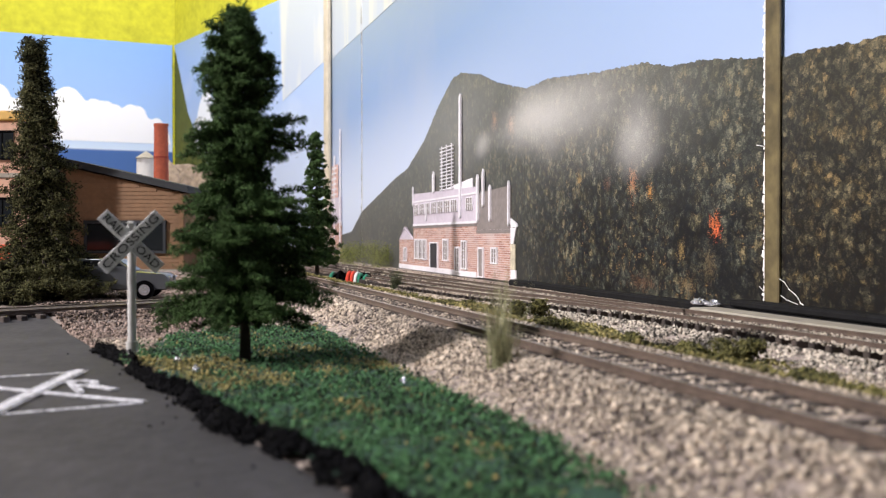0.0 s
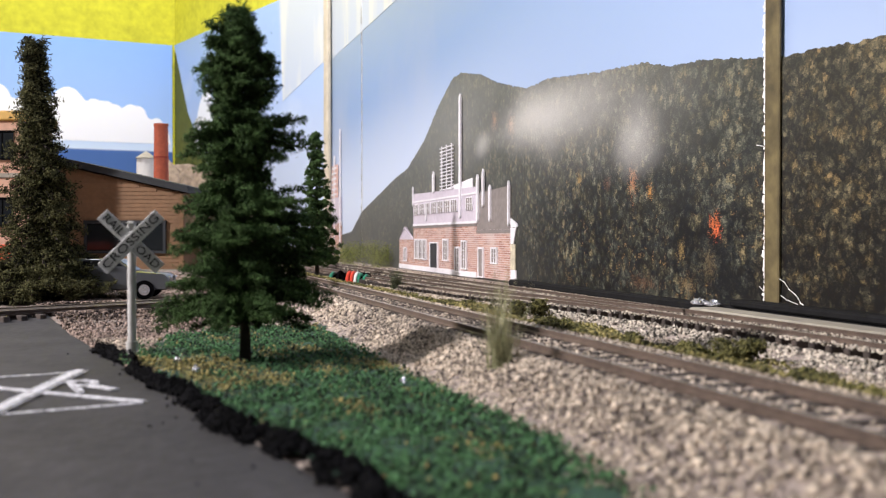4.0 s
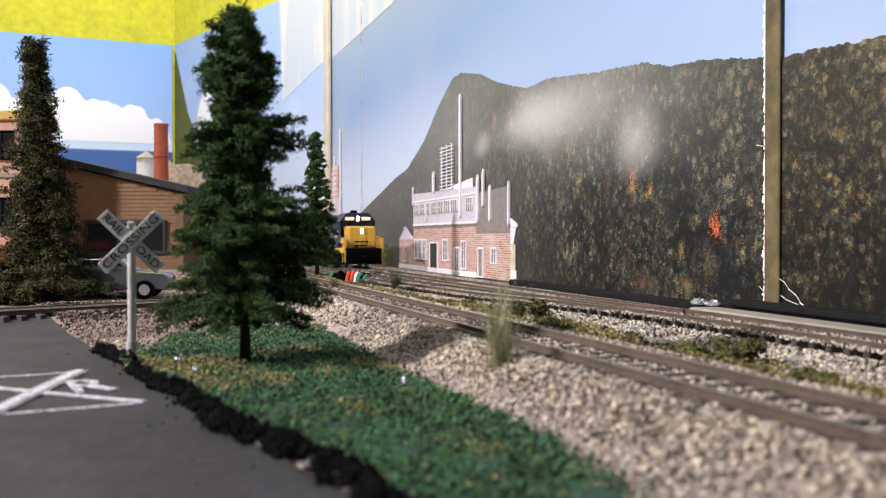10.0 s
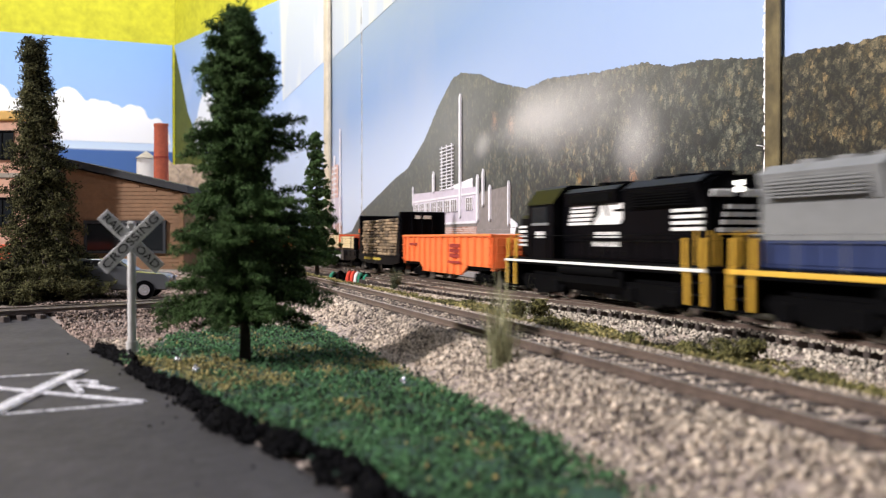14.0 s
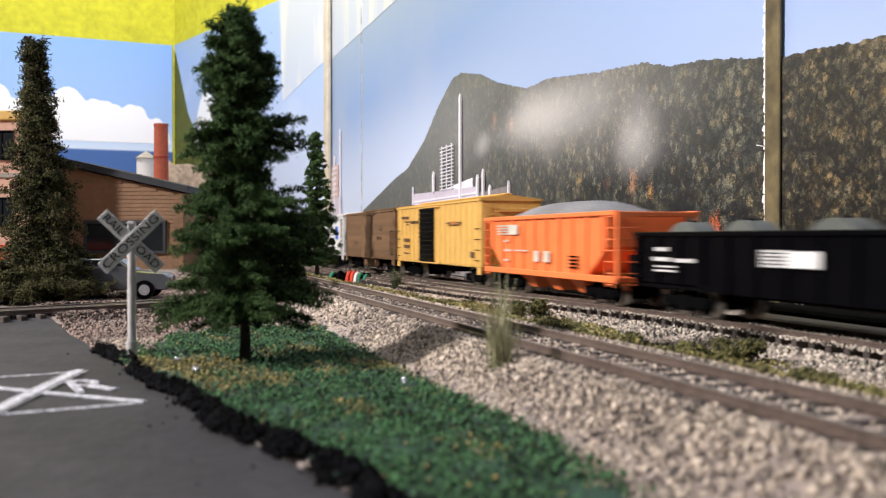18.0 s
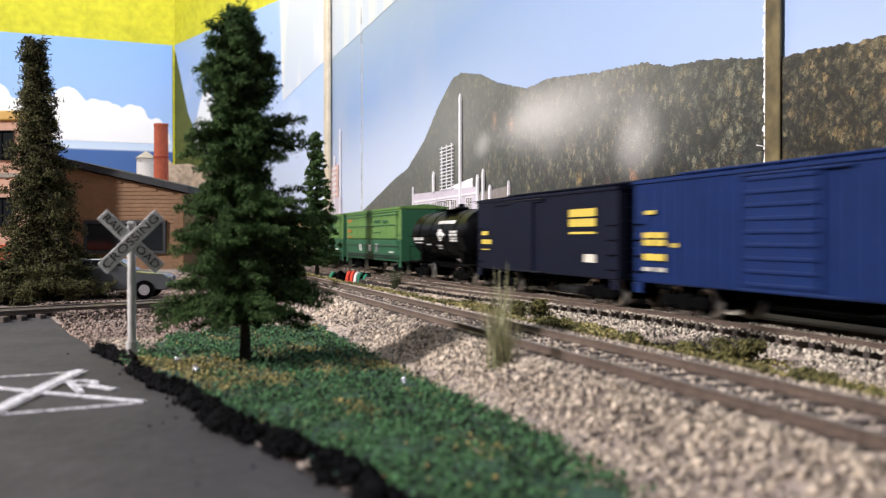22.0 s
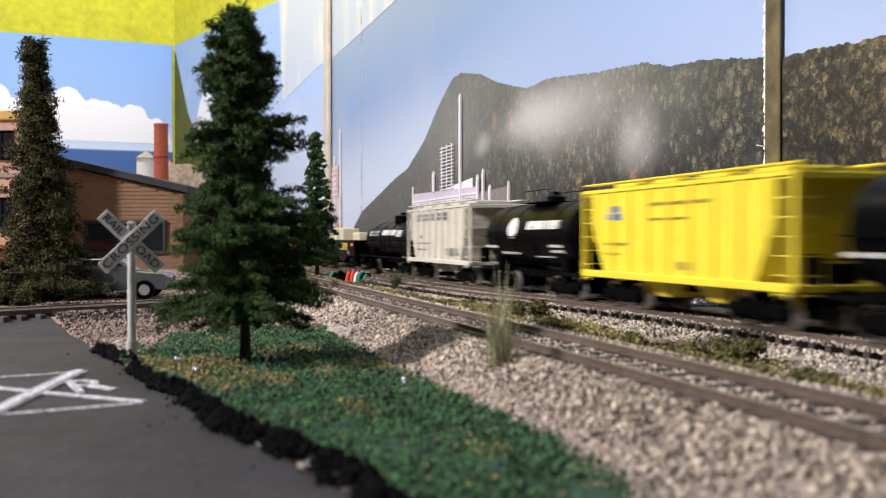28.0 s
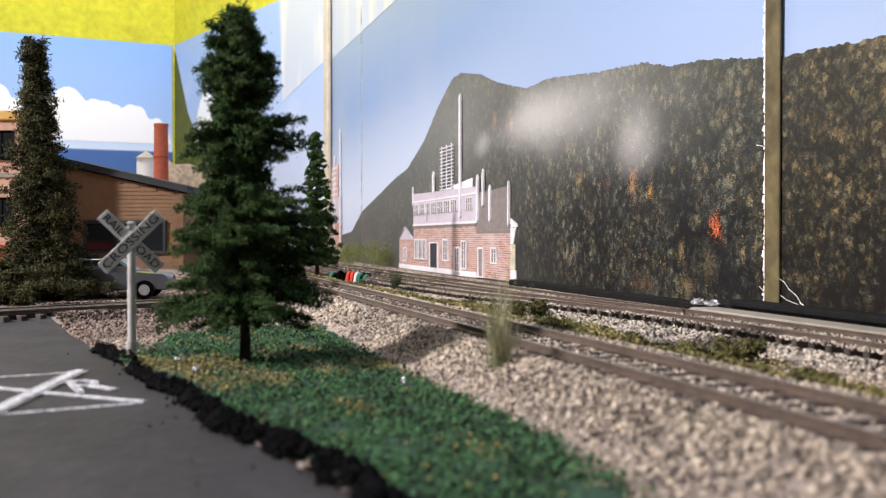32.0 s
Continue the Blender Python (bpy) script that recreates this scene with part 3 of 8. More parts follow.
def smoothstep(t):
    t = np.clip(t, 0, 1)
    return t * t * (3 - 2 * t)


def road_side(x, y):
    """How far a place lies to the left of the road's kerb-less right edge."""
    return -(x + 0.0134 + 0.5616 * (y - 0.1226)) * 0.8719


def ground_z(x, y):
    """Height of the bare ground."""
    x, y = np.asarray(x, float), np.asarray(y, float)
    z = 0.006 + 0.004 * smoothstep((y - 0.33 - 0.3 * (x + 0.1)) / 0.08) * smoothstep((-0.10 - x) / 0.06)
    return z

# ---- setting: ground, road, walls ----


def axis_steps(*runs):
    return np.unique(np.round(np.concatenate([np.arange(a, b, s) for a, b, s in runs]), 5))


def ground_sheet():
    xs = axis_steps((-3.2, -0.45, 0.12), (-0.45, 0.35, 0.006), (0.35, 2.6, 0.12))
    ys = axis_steps((-5.2, 0.06, 0.15), (0.06, 0.80, 0.006), (0.80, 2.4, 0.06))
    X, Y = np.meshgrid(xs, ys)
    rng = np.random.default_rng(3)
    Z = ground_z(X, Y) + rng.normal(0, 0.00018, X.shape)
    d = np.minimum(near_line(X.ravel(), Y.ravel(), MAIN), near_line(X.ravel(), Y.ravel(), FRONT)).reshape(X.shape)
    Z = np.where(road_side(X, Y) > -0.002, ground_z(X, Y) - 0.0012, Z + np.maximum(0.0016 * smoothstep((0.030 - d) / 0.014), 0.0062 * smoothstep((0.034 - near_line(X.ravel(), Y.ravel(), FRONT).reshape(X.shape)) / 0.018)) + 0.0003)
    nx, ny = len(xs), len(ys)
    i = (np.arange(ny - 1)[:, None] * nx + np.arange(nx - 1)[None]).ravel()
    tris = np.concatenate([np.column_stack([i, i + 1, i + nx + 1]), np.column_stack([i, i + nx + 1, i + nx])])
    me = fast_mesh("ground", np.column_stack([X.ravel(), Y.ravel(), Z.ravel()]), tris, M["soil"])
    tagged(new("ground", me), "brown earth-coloured base of a model railway layout", "ground", kind="structure")


ground_sheet()

ROAD_E = Vector((-0.4897, 0.8719))
ROAD_P = Vector((-0.8719, -0.4897))
ROAD_O = Vector((-0.0134, 0.1226))


def on_road(a, p):
    """A place a metres along the road's right edge and p metres across it."""
    q = ROAD_O + ROAD_E * a + ROAD_P * p
    return q.x, q.y


def build_road():
    b = Bld()
    rows = [i * 0.006 for i in range(-30, 56)]
    rng = random.Random(4)
    cols = [0.0, 0.002, 0.03, 0.07, 0.11, 0.16]
    for a in rows:
        for k, p in enumerate(cols):
            wob = rng.uniform(-0.0012, 0.0012) if k == 0 else 0
            bend = 0.03 * max(0.0, a - 0.24) ** 1.0 if k < 2 else 0
            x, y = on_road(a, p + wob + bend - (0.0015 * float(smoothstep((0.05 - a) / 0.07)) + 0.0025 if k < 2 else 0))
            b.v.append((x, y, float(ground_z(x, y)) + (0.0 if k else -0.001)))
    n = len(cols)
    for i in range(len(rows) - 1):
        for k in range(n - 1):
            b.f.append((i * n + k, i * n + k + 1, (i + 1) * n + k + 1, (i + 1) * n + k))
    road = part("road", b, M["asphalt"], None, "grey painted model road with white crossing marking", smooth=True)
    tagged(road, category="road", kind="structure")

    def stripe(p, q, w, up=0.0, paint="chalk"):
        s = Bld()
        p, q = Vector(p), Vector(q)
        d = (q - p).normalized()
        side = Vector((-d.y, d.x)) * w / 2
        vs = []
        for zz in (0.00005, 0.00015):
            for c in (p - side, q - side, q + side, p + side):
                vs.append((c.x, c.y, float(ground_z(c.x, c.y)) + zz + up))
        s.add(vs, [(0, 3, 2, 1), (4, 5, 6, 7), (0, 1, 5, 4), (1, 2, 6, 5), (2, 3, 7, 6), (3, 0, 4, 7)])
        part("road_marking", s, M[paint], road)

    near_r, far_r = Vector((-0.0609, 0.1923)), Vector((-0.0904, 0.2367))
    across = ROAD_P * 0.034
    for wide, up, paint in ((1.9, 0.0, "chalk_dust"), (1.0, 0.00012, "chalk")):
        stripe(near_r, near_r + across * 1.5, 0.0013 * wide, up, paint)
        stripe(far_r, far_r + across * 1.5, 0.0011 * wide, up, paint)
        stripe(near_r, far_r + across, 0.0019 * wide, up + 0.00025, paint)
        stripe(far_r, near_r + across * 0.82, 0.0024 * wide, up + 0.0005, paint)
    me = words("R", 0.0115, 0.0002, M["chalk"])
    me.transform(Matrix.Rotation(radians(-90), 4, "X"))
    ob = new("road_marking", me)
    ob.parent = road
    c = (near_r + far_r) / 2 + ROAD_P * 0.0040
    ob.matrix_basis = Matrix.Translation((c.x, c.y, 0.0064)) @ Matrix.Rotation(math.atan2(ROAD_P.y, ROAD_P.x) + radians(180), 4, "Z") @ Matrix.Diagonal((1.45, 2.2, 1, 1))


build_road()

# room walls: the long backdrop wall beside the main line, the far wall pieces, and unseen plain closing walls
WALL_M = Matrix.Translation((0.1420, 0.3788, 0.0)) @ Matrix.Rotation(math.atan2(0.9627, -0.2705), 4, "Z")
VIEW_SCALE = 0.797


def pr(u, z):
    """Scale about eye height so the parts keep their place in the camera's view."""
    return VIEW_SCALE * u, 0.0395 + VIEW_SCALE * (z - 0.0395)


def wall_between(name, p, q, z0, z1, thick, material, label):
    p, q = Vector(p), Vector(q)
    L = (q - p).length
    ob = part(name, Bld().box(0, L, -thick, 0, z0, z1), material, None, label)
    ob.matrix_basis = Matrix.Translation((p.x, p.y, 0)) @ Matrix.Rotation(math.atan2((q - p).y, (q - p).x), 4, "Z")
    return tagged(ob, category="wall", kind="structure")


BEND = Vector((0.1420, 0.3788)) + Vector((-0.2705, 0.9627)) * 1.185
CORNER = Vector((-0.576, 2.05))
LEFT_END = CORNER + Vector((-0.911, -0.412)) * 2.75
SOUTH_R = Vector((0.1420, 0.3788)) - Vector((-0.2705, 0.9627)) * 5.6
CEIL = 1.5
wall_between("wall_east", SOUTH_R, BEND, -0.05, CEIL, 0.05, M["plain_wall"], "plain grey wall behind the printed backdrop")
wall_between("wall_north_east", BEND, CORNER, -0.05, CEIL, 0.05, M["lime_wall"], "lime-yellow plastered wall above the sky prints")
wall_between("wall_north", CORNER, LEFT_END, -0.05, CEIL, 0.05, M["lime_wall"], "lime-yellow plastered wall above the sky prints")
wall_between("wall_west", LEFT_END, (-3.1, -5.0), -0.05, CEIL, 0.05, M["plain_wall"], "plain grey closing wall, out of view")
wall_between("wall_south", (-3.1, -5.0), SOUTH_R, -0.05, CEIL, 0.05, M["plain_wall"], "plain grey closing wall, out of view")
tagged(part("ceiling", Bld().box(-3.4, 2.4, -5.4, 2.4, CEIL, CEIL + 0.05), M["ceiling"], None, "plain grey ceiling, out of view"), category="ceiling", kind="structure")


def flat(poly, y0, y1):
    """A sheet with the outline poly (u, z), between depths y0 and y1 in front of its wall."""
    return Bld().prism("y", y0, y1, poly)


def on_wall(ob, m=WALL_M):
    ob.matrix_basis = m
    return ob


def backdrop():
    # sky sheets in two lengths, with a seam at the batten
    for a, b in ((-5.5, 0.0128), (0.0130, 1.185)):
        ob = on_wall(part("sky_print", flat([(a, 0.0), (b, 0.0), (b, 0.452), (a, 0.452)], 0.002, 0.003), M["sky"], None, "glossy printed backdrop sheet of pale blue sky"))
        tagged(ob, category="backdrop", kind="structure")
    ridge = [(1.0870, .0424), (0.9787, .0484), (0.9039, .0738), (0.7043, .1061), (0.6508, .1118), (0.5797, .1346), (0.5274, .1610), (0.4804, .1797), (0.4545, .1804),
             (0.3996, .1699), (0.3579, .1566), (0.2974, .1432), (0.2556, .1436), (0.1855, .1356), (0.1229, .1305), (0.0992, .1246), (0.0579, .1208), (0.0175, .1138)]
    ridge_r = [(0.0090, .1125), (-0.0204, .1109), (-0.0524, .1087), (-0.30, .14), (-0.8, .17), (-2.0, .15), (-5.4, .16)]
    for pts, nm in ((ridge, "forest"), (ridge_r, "forest")):
        us = np.arange(pts[-1][0], pts[0][0], 0.0013) if len(pts) > 8 else np.concatenate([np.arange(pts[-1][0], -0.1, 0.05), np.arange(-0.1, pts[0][0], 0.0022)])
        pu, pz = np.array(pts[::-1]).T
        zs = np.interp(us, pu, pz)
        rng = np.random.default_rng(8)
        zs = zs + rng.uniform(-0.0006, 0.0008, len(us)) * np.clip((1.0 - us) / 0.4, 0.2, 1)
        b = Bld()
        n = len(us)
        for y in (0.0034, 0.0040):
            for u, z in zip(us, zs):
                b.v += [(u, y, 0.004), (u, y, z)]
        for i in range(n - 1):
            k = 2 * i
            b.f += [(k + 2 * n, k + 2 * n + 2, k + 2 * n + 3, k + 2 * n + 1), (k + 1, k + 2 * n + 1, k + 2 * n + 3, k + 3)]
        ob = on_wall(part("mountain_print", b, M["forest" if len(pts) > 8 else "forest_near"], None, "printed photograph of a wooded autumn mountainside with pale glare painted in"))
        tagged(ob, category="backdrop", kind="structure")
    rng = random.Random(5)
    # wooden batten over the seam, with a torn paper edge
    ob = on_wall(part("batten", Bld().rbox(0.0060, 0.0157, 0.0042, 0.0058, 0.012, 0.452, 0.0005), M["batten"], None, "olive-brown taped wooden strip covering a backdrop seam"))
    tagged(ob, category="trim", kind="structure")
    b = Bld()
    z = 0.010
    while z < 0.44:
        h = rng.uniform(0.001, 0.004)
        w = rng.choice([0.0006, 0.0010, 0.0015, 0.0022])
        b.prism("y", 0.0046, 0.0054, [(0.0157, z), (0.0157 + w, z + h * 0.3), (0.0157 + w * 0.6, z + h), (0.0157, z + h)])
        if rng.random() < 0.10 and z < 0.12:
            b.rod((0.0168, 0.005, z), (0.0168 + rng.uniform(0.002, 0.006), 0.005, z + rng.uniform(0.001, 0.005)), 0.00014, 4)
        z += h * rng.choice([0.8, 0.9, 1.0, 1.3])
    for k, (ua, za, uc, zc) in enumerate(((0.0062, 0.0228, -0.0140, 0.0108), (0.0, 0.0190, -0.0105, 0.0118), (0.0050, 0.0160, -0.0060, 0.0132), (0.0160, 0.0160, 0.0110, 0.0125))):
        pts = [(ua + (uc - ua) * q + rng.uniform(-0.0005, 0.0005), 0.0052, za + (zc - za) * q ** 1.2 + rng.uniform(-0.0006, 0.0006)) for q in (0, 0.18, 0.36, 0.52, 0.70, 0.86, 1.0)]
        b.hose(pts, 0.00013, 4)
    tagged(on_wall(part("torn_edge", b, M["torn"], None, "ragged white torn paper edge beside the strip")), category="trim", kind="structure")
    # far seam: pale batten and a thin taped joint
    ob = on_wall(part("pale_batten", Bld().rbox(1.1500, 1.1850, 0.0045, 0.012, 0.0, 0.60, 0.002), M["pale_batten"], None, "pale wooden strip at the backdrop corner"))
    tagged(ob, category="trim", kind="structure")
    ob = on_wall(part("taped_joint", Bld().rbox(0.9036, 0.9052, 0.0032, 0.0040, 0.0, 0.44, 0.0002), M["torn"], None, "thin white joint between two backdrop sheets"))
    tagged(ob, category="trim", kind="structure")
    b = Bld()
    z = 0.03
    while z < 0.44:
        k = rng.uniform(0.006, 0.03)
        b.box(0.9053, 0.9053 + rng.uniform(0.0010, 0.0022), 0.0036, 0.0042, z, z + k)
        z += k + rng.uniform(0.001, 0.012)
    tagged(on_wall(part("open_joint", b, M["print_dark"], None, "dark gaps along the joint of two backdrop sheets")), category="trim", kind="structure")
    # pale sheet overlapping the top corner of the long sky
    ob = on_wall(part("pale_sky_print", flat([(1.1485, 0.318), (1.1485, 0.452), (0.50, 0.452), (0.7043, 0.303)], 0.0031, 0.0034), M["pale_sky"], None, "pale washed-out printed sky sheet pasted over the corner"))
    tagged(ob, category="backdrop", kind="structure")


backdrop()


def far_prints():
    # far right-hand piece of wall, between the bend and the corner
    way = CORNER - BEND
    L = way.length
    m = Matrix.Translation((BEND.x, BEND.y, 0)) @ Matrix.Rotation(math.atan2(way.y, way.x), 4, "Z")
    ob = part("sky_print", flat([(0.0, 0.0), (L - 0.215, 0.0), (L - 0.196, 0.17), (L - 0.079, 0.30), (L - 0.004, 0.452), (0.0, 0.452)], 0.002, 0.003), M["sky_far"], None, "printed blue sky sheet with a slanting cut edge")
    ob.matrix_basis = m
    tagged(ob, category="backdrop", kind="structure")
    rng = random.Random(9)

    def cloud(name, blobs, m2, label, dep):
        lobes = []
        for cu, cz, ru, rz in blobs:
            lobes.append((cu, cz, ru, rz))
            for _ in range(9):
                a = rng.uniform(0.1, 3.0)
                q = rng.uniform(0.18, 0.34)
                lobes.append((cu + ru * 0.86 * math.cos(a), cz + rz * 0.86 * math.sin(a), min(ru, rz) * q, min(ru, rz) * q))
        lo, hi = min(c[0] - c[2] for c in lobes), max(c[0] + c[2] for c in lobes)
        base = min(c[1] for c in blobs)
        top = []
        for i in range(161):
            u = lo + (hi - lo) * i / 160
            z = [cz + rz * math.sqrt(max(0.0, 1 - ((u - cu) / ru) ** 2)) for cu, cz, ru, rz in lobes if abs(u - cu) < ru]
            top.append((u, max(z + [base + 0.001])))
        b = Bld()
        for y in (dep, dep + 0.0003):
            for u, z in top:
                b.v += [(u, y, base), (u, y, z)]
        n = len(top)
        for i in range(n - 1):
            k = 2 * i
            b.f += [(k + 2 * n, k + 2 * n + 2, k + 2 * n + 3, k + 2 * n + 1), (k + 1, k + 2 * n + 1, k + 2 * n + 3, k + 3)]
        c = part(name, b, M["cloud"], None, label)
        c.matrix_basis = m2
        tagged(c, category="backdrop", kind="structure")

    cloud("cloud_print", [(L - 0.175, 0.22, 0.055, 0.115), (L - 0.24, 0.22, 0.07, 0.09)], m, "white cumulus cloud in the printed sky", 0.0032)
    ob = part("pale_sky_print", flat([(0.0, 0.328), (0.159, 0.275), (0.170, 0.452), (0.0, 0.452)], 0.0031, 0.0034), M["pale_sky"], None, "pale printed sky sheet with white glare streaks painted in")
    ob.matrix_basis = m
    tagged(ob, category="backdrop", kind="structure")
    # added sheet: its olive colour paints the shade on the lime wall here
    ob = part("corner_shade_sheet", flat([(L - 0.23, 0.0), (L - 0.001, 0.0), (L - 0.001, 0.440), (L - 0.08, 0.32), (L - 0.2, 0.19)], 0.0005, 0.0012), M["corner_shade"], None, "olive sheet standing in for the shaded lime wall between the sky prints")
    ob.matrix_basis = m
    tagged(ob, category="backdrop", kind="structure")
    # left wall
    way = LEFT_END - CORNER
    m2 = Matrix.Translation((CORNER.x, CORNER.y, 0)) @ Matrix.Rotation(math.atan2(way.y, way.x), 4, "Z")
    ob = part("sky_print", flat([(0.006, 0.0), (2.6, 0.0), (2.6, 0.452), (0.006, 0.452)], 0.002, 0.003), M["sky_left"], None, "printed sheet of blue sky over a dark blue sea")
    ob.matrix_basis = m2
    tagged(ob, category="backdrop", kind="structure")
    cloud("cloud_print", [(0.045, 0.240, 0.035, 0.052), (0.090, 0.240, 0.050, 0.075), (0.150, 0.240, 0.055, 0.085), (0.215, 0.240, 0.050, 0.110), (0.285, 0.240, 0.060, 0.085), (0.37, 0.240, 0.08, 0.10), (0.50, 0.24, 0.10, 0.08)],
          m2, "white cumulus cloud in the printed sky", 0.0032)


far_prints()


def station_cutout():
    """Flat printed station building pasted on the wall, in relief-thin layers."""
    t = thing("station_print", WALL_M, "flat printed cut-out of a brick station building on the backdrop", "cutout")

    def panel(name, u0, u1, z0, z1, dep, material, label="", top=None):
        a, b2 = pr(u0, z0), pr(u1, z1)
        ua, ub = sorted((a[0], b2[0]))
        poly = [(ua, a[1]), (ub, a[1]), (ub, b2[1]), (ua, b2[1])]
        if top:
            poly[2:] = [pr(u, z) for u, z in top]
        return part(name, flat(poly, 0.0042, dep), material, t, label)

    D = 0.0050
    panel("brick_wall", 0.776, 0.5107, 0.0, 0.0555, D, M["brick_wall"])
    panel("brick_wall", 0.5105, 0.4096, 0.0, 0.0475, D, M["brick_wall"])
    panel("brick_wall", 0.856, 0.7762, 0.0, 0.0375, D, M["brick_wall"])
    panel("gable", 0.856, 0.7762, 0.0376, 0.05, D, M["lavender"], top=[(0.815, 0.054), (0.83, 0.054)])
    panel("upper_wall", 0.776, 0.5107, 0.0557, 0.094, D + 0.0002, M["lavender"], "pale lavender upper storey", top=[(0.776, 0.0955), (0.5107, 0.0915)])
    panel("slate_roof", 0.5105, 0.4096, 0.0476, 0.084, D, M["print_grey"], top=[(0.5105, 0.0845), (0.4096, 0.0875)])
    panel("bracket", 0.4095, 0.3950, -0.001, 0.0105, D, M["print_white"], "white stone plinth")
    panel("bracket", 0.4095, 0.3920, 0.0490, 0.0515, D, M["print_white"], top=[(0.4095, 0.0575), (0.3920, 0.0520)])
    panel("bracket", 0.4095, 0.4020, 0.0340, 0.0488, D, M["print_white"], top=[(0.4095, 0.0488), (0.3950, 0.0488)])
    panel("annexe_wall", 0.4095, 0.3975, 0.0107, 0.0338, D, M["print_cream"], "cream column of the annexe")
    # dark lines drawn as the shadow under the roof edges
    panel("eave", 0.776, 0.5107, 0.0515, 0.0543, D + 0.0003, M["print_grey"])
    panel("eave", 0.5105, 0.4096, 0.0440, 0.0474, D + 0.0003, M["print_grey"])
    panel("plinth", 0.856, 0.5107, -0.001, 0.0045, D + 0.0006, M["print_white"])
    panel("cornice", 0.776, 0.5107, 0.0545, 0.0570, D + 0.0008, M["print_white"])
    panel("cornice", 0.776, 0.5107, 0.0840, 0.0860, D + 0.0008, M["print_white"])
    panel("parapet", 0.63, 0.525, 0.0915, 0.1010, D, M["print_white"], top=[(0.63, 0.095), (0.525, 0.1015)])
    # windows and doors
    k = 0
    for u0, u1, z0, z1, nm in ((0.7645, 0.748, 0.0144, 0.0369, "window"), (0.745, 0.728, 0.0144, 0.0369, "window"), (0.7255, 0.7082, 0.0144, 0.0369, "window"), (0.690, 0.6568, 0.0045, 0.0337, "door"),
                               (0.6327, 0.6141, 0.0151, 0.0372, "window"), (0.585, 0.568, 0.004, 0.0285, "window"), (0.5599, 0.5436, 0.0078, 0.0360, "window"), (0.4608, 0.4458, 0.0161, 0.0294, "window"),
                               (0.5014, 0.4869, 0.0015, 0.0289, "door"), (0.826, 0.812, 0.010, 0.026, "window")):
        w = panel(nm, u0, u1, z0, z1, D + 0.0009, M["print_dark"] if nm == "door" and k == 3 else M["print_grey"])
        a, b2 = pr(u0, z0), pr(u1, z1)
        ua, ub = sorted((a[0], b2[0]))
        s = Bld()
        s.box(ua - 0.0012, ua + 0.0008, D, D + 0.0013, a[1] - 0.0004, b2[1] + 0.0008).box(ub - 0.0008, ub + 0.0012, D, D + 0.0013, a[1] - 0.0004, b2[1] + 0.0008)
        s.box(ua, ub, D, D + 0.0013, b2[1] - 0.0004, b2[1] + 0.0010).box(ua - 0.002, ub + 0.002, D, D + 0.0015, a[1] - 0.0012, a[1])
        if nm == "window":
            um = (ua + ub) / 2
            s.box(um - 0.0005, um + 0.0005, D, D + 0.0012, a[1], b2[1])
            for q in (0.33, 0.66):
                zz = a[1] + (b2[1] - a[1]) * q
                s.box(ua, ub, D, D + 0.0012, zz - 0.0002, zz + 0.0002)
        part("frame", s, M["print_white"], w)
        k += 1
    # clerestory band
    for i in range(9):
        u = 0.768 - i * 0.028
        if abs(u - 0.565) < 0.012:
            continue
        w = panel("window", u, u - 0.022, 0.0685, 0.0815, D + 0.0009, M["print_grey"])
        a, b2 = pr(u - 0.022, 0.0685), pr(u, 0.0815)
        s = Bld()
        for q in (0.0, 0.34, 0.67, 1.0):
            uu = a[0] + (b2[0] - a[0]) * q
            s.box(uu - 0.0006, uu + 0.0006, D, D + 0.0012, a[1], b2[1])
        s.box(a[0], b2[0], D, D + 0.0012, b2[1] - 0.0004, b2[1] + 0.0004).box(a[0], b2[0], D, D + 0.0012, (a[1] + b2[1]) / 2 - 0.0002, (a[1] + b2[1]) / 2 + 0.0002)
        part("frame", s, M["print_white"], w)
    # tall pole, lattice mast and pinnacles
    for u, z0, z1, w in ((0.566, 0.060, 0.1935, 0.0058), (0.505, 0.055, 0.1035, 0.006), (0.487, 0.070, 0.108, 0.005), (0.466, 0.055, 0.091, 0.005), (0.675, 0.092, 0.118, 0.008), (0.7755, 0.08, 0.105, 0.0035), (0.412, 0.05, 0.092, 0.003), (0.709, 0.060, 0.08, 0.005)):
        a, b2 = pr(u - w / 2, z0), pr(u + w / 2, z1)
        um = (a[0] + b2[0]) / 2
        hw = (b2[0] - a[0]) / 2
        part("pinnacle" if z1 < 0.15 else "mast", flat([(um - hw, a[1] + 0.002), (um, a[1]), (um + hw, a[1] + 0.002), (um + hw, b2[1] - 0.003), (um, b2[1]), (um - hw, b2[1] - 0.003)], D, D + 0.0014), M["print_white"], t)
    s = Bld()
    for u in (0.640, 0.6, 0.62):
        a = pr(u, 0.0935)
        s.box(a[0] - 0.0006, a[0] + 0.0006, D, D + 0.0008, a[1], pr(u, 0.1440)[1])
    for i in range(13):
        z = pr(0, 0.0945 + i * 0.0039)[1]
        s.box(pr(0.592, 0)[0], pr(0.646, 0)[0], D, D + 0.0010, z - 0.00045, z + 0.00045)
    part("lattice_mast", s, M["print_white"], t)


station_cutout()


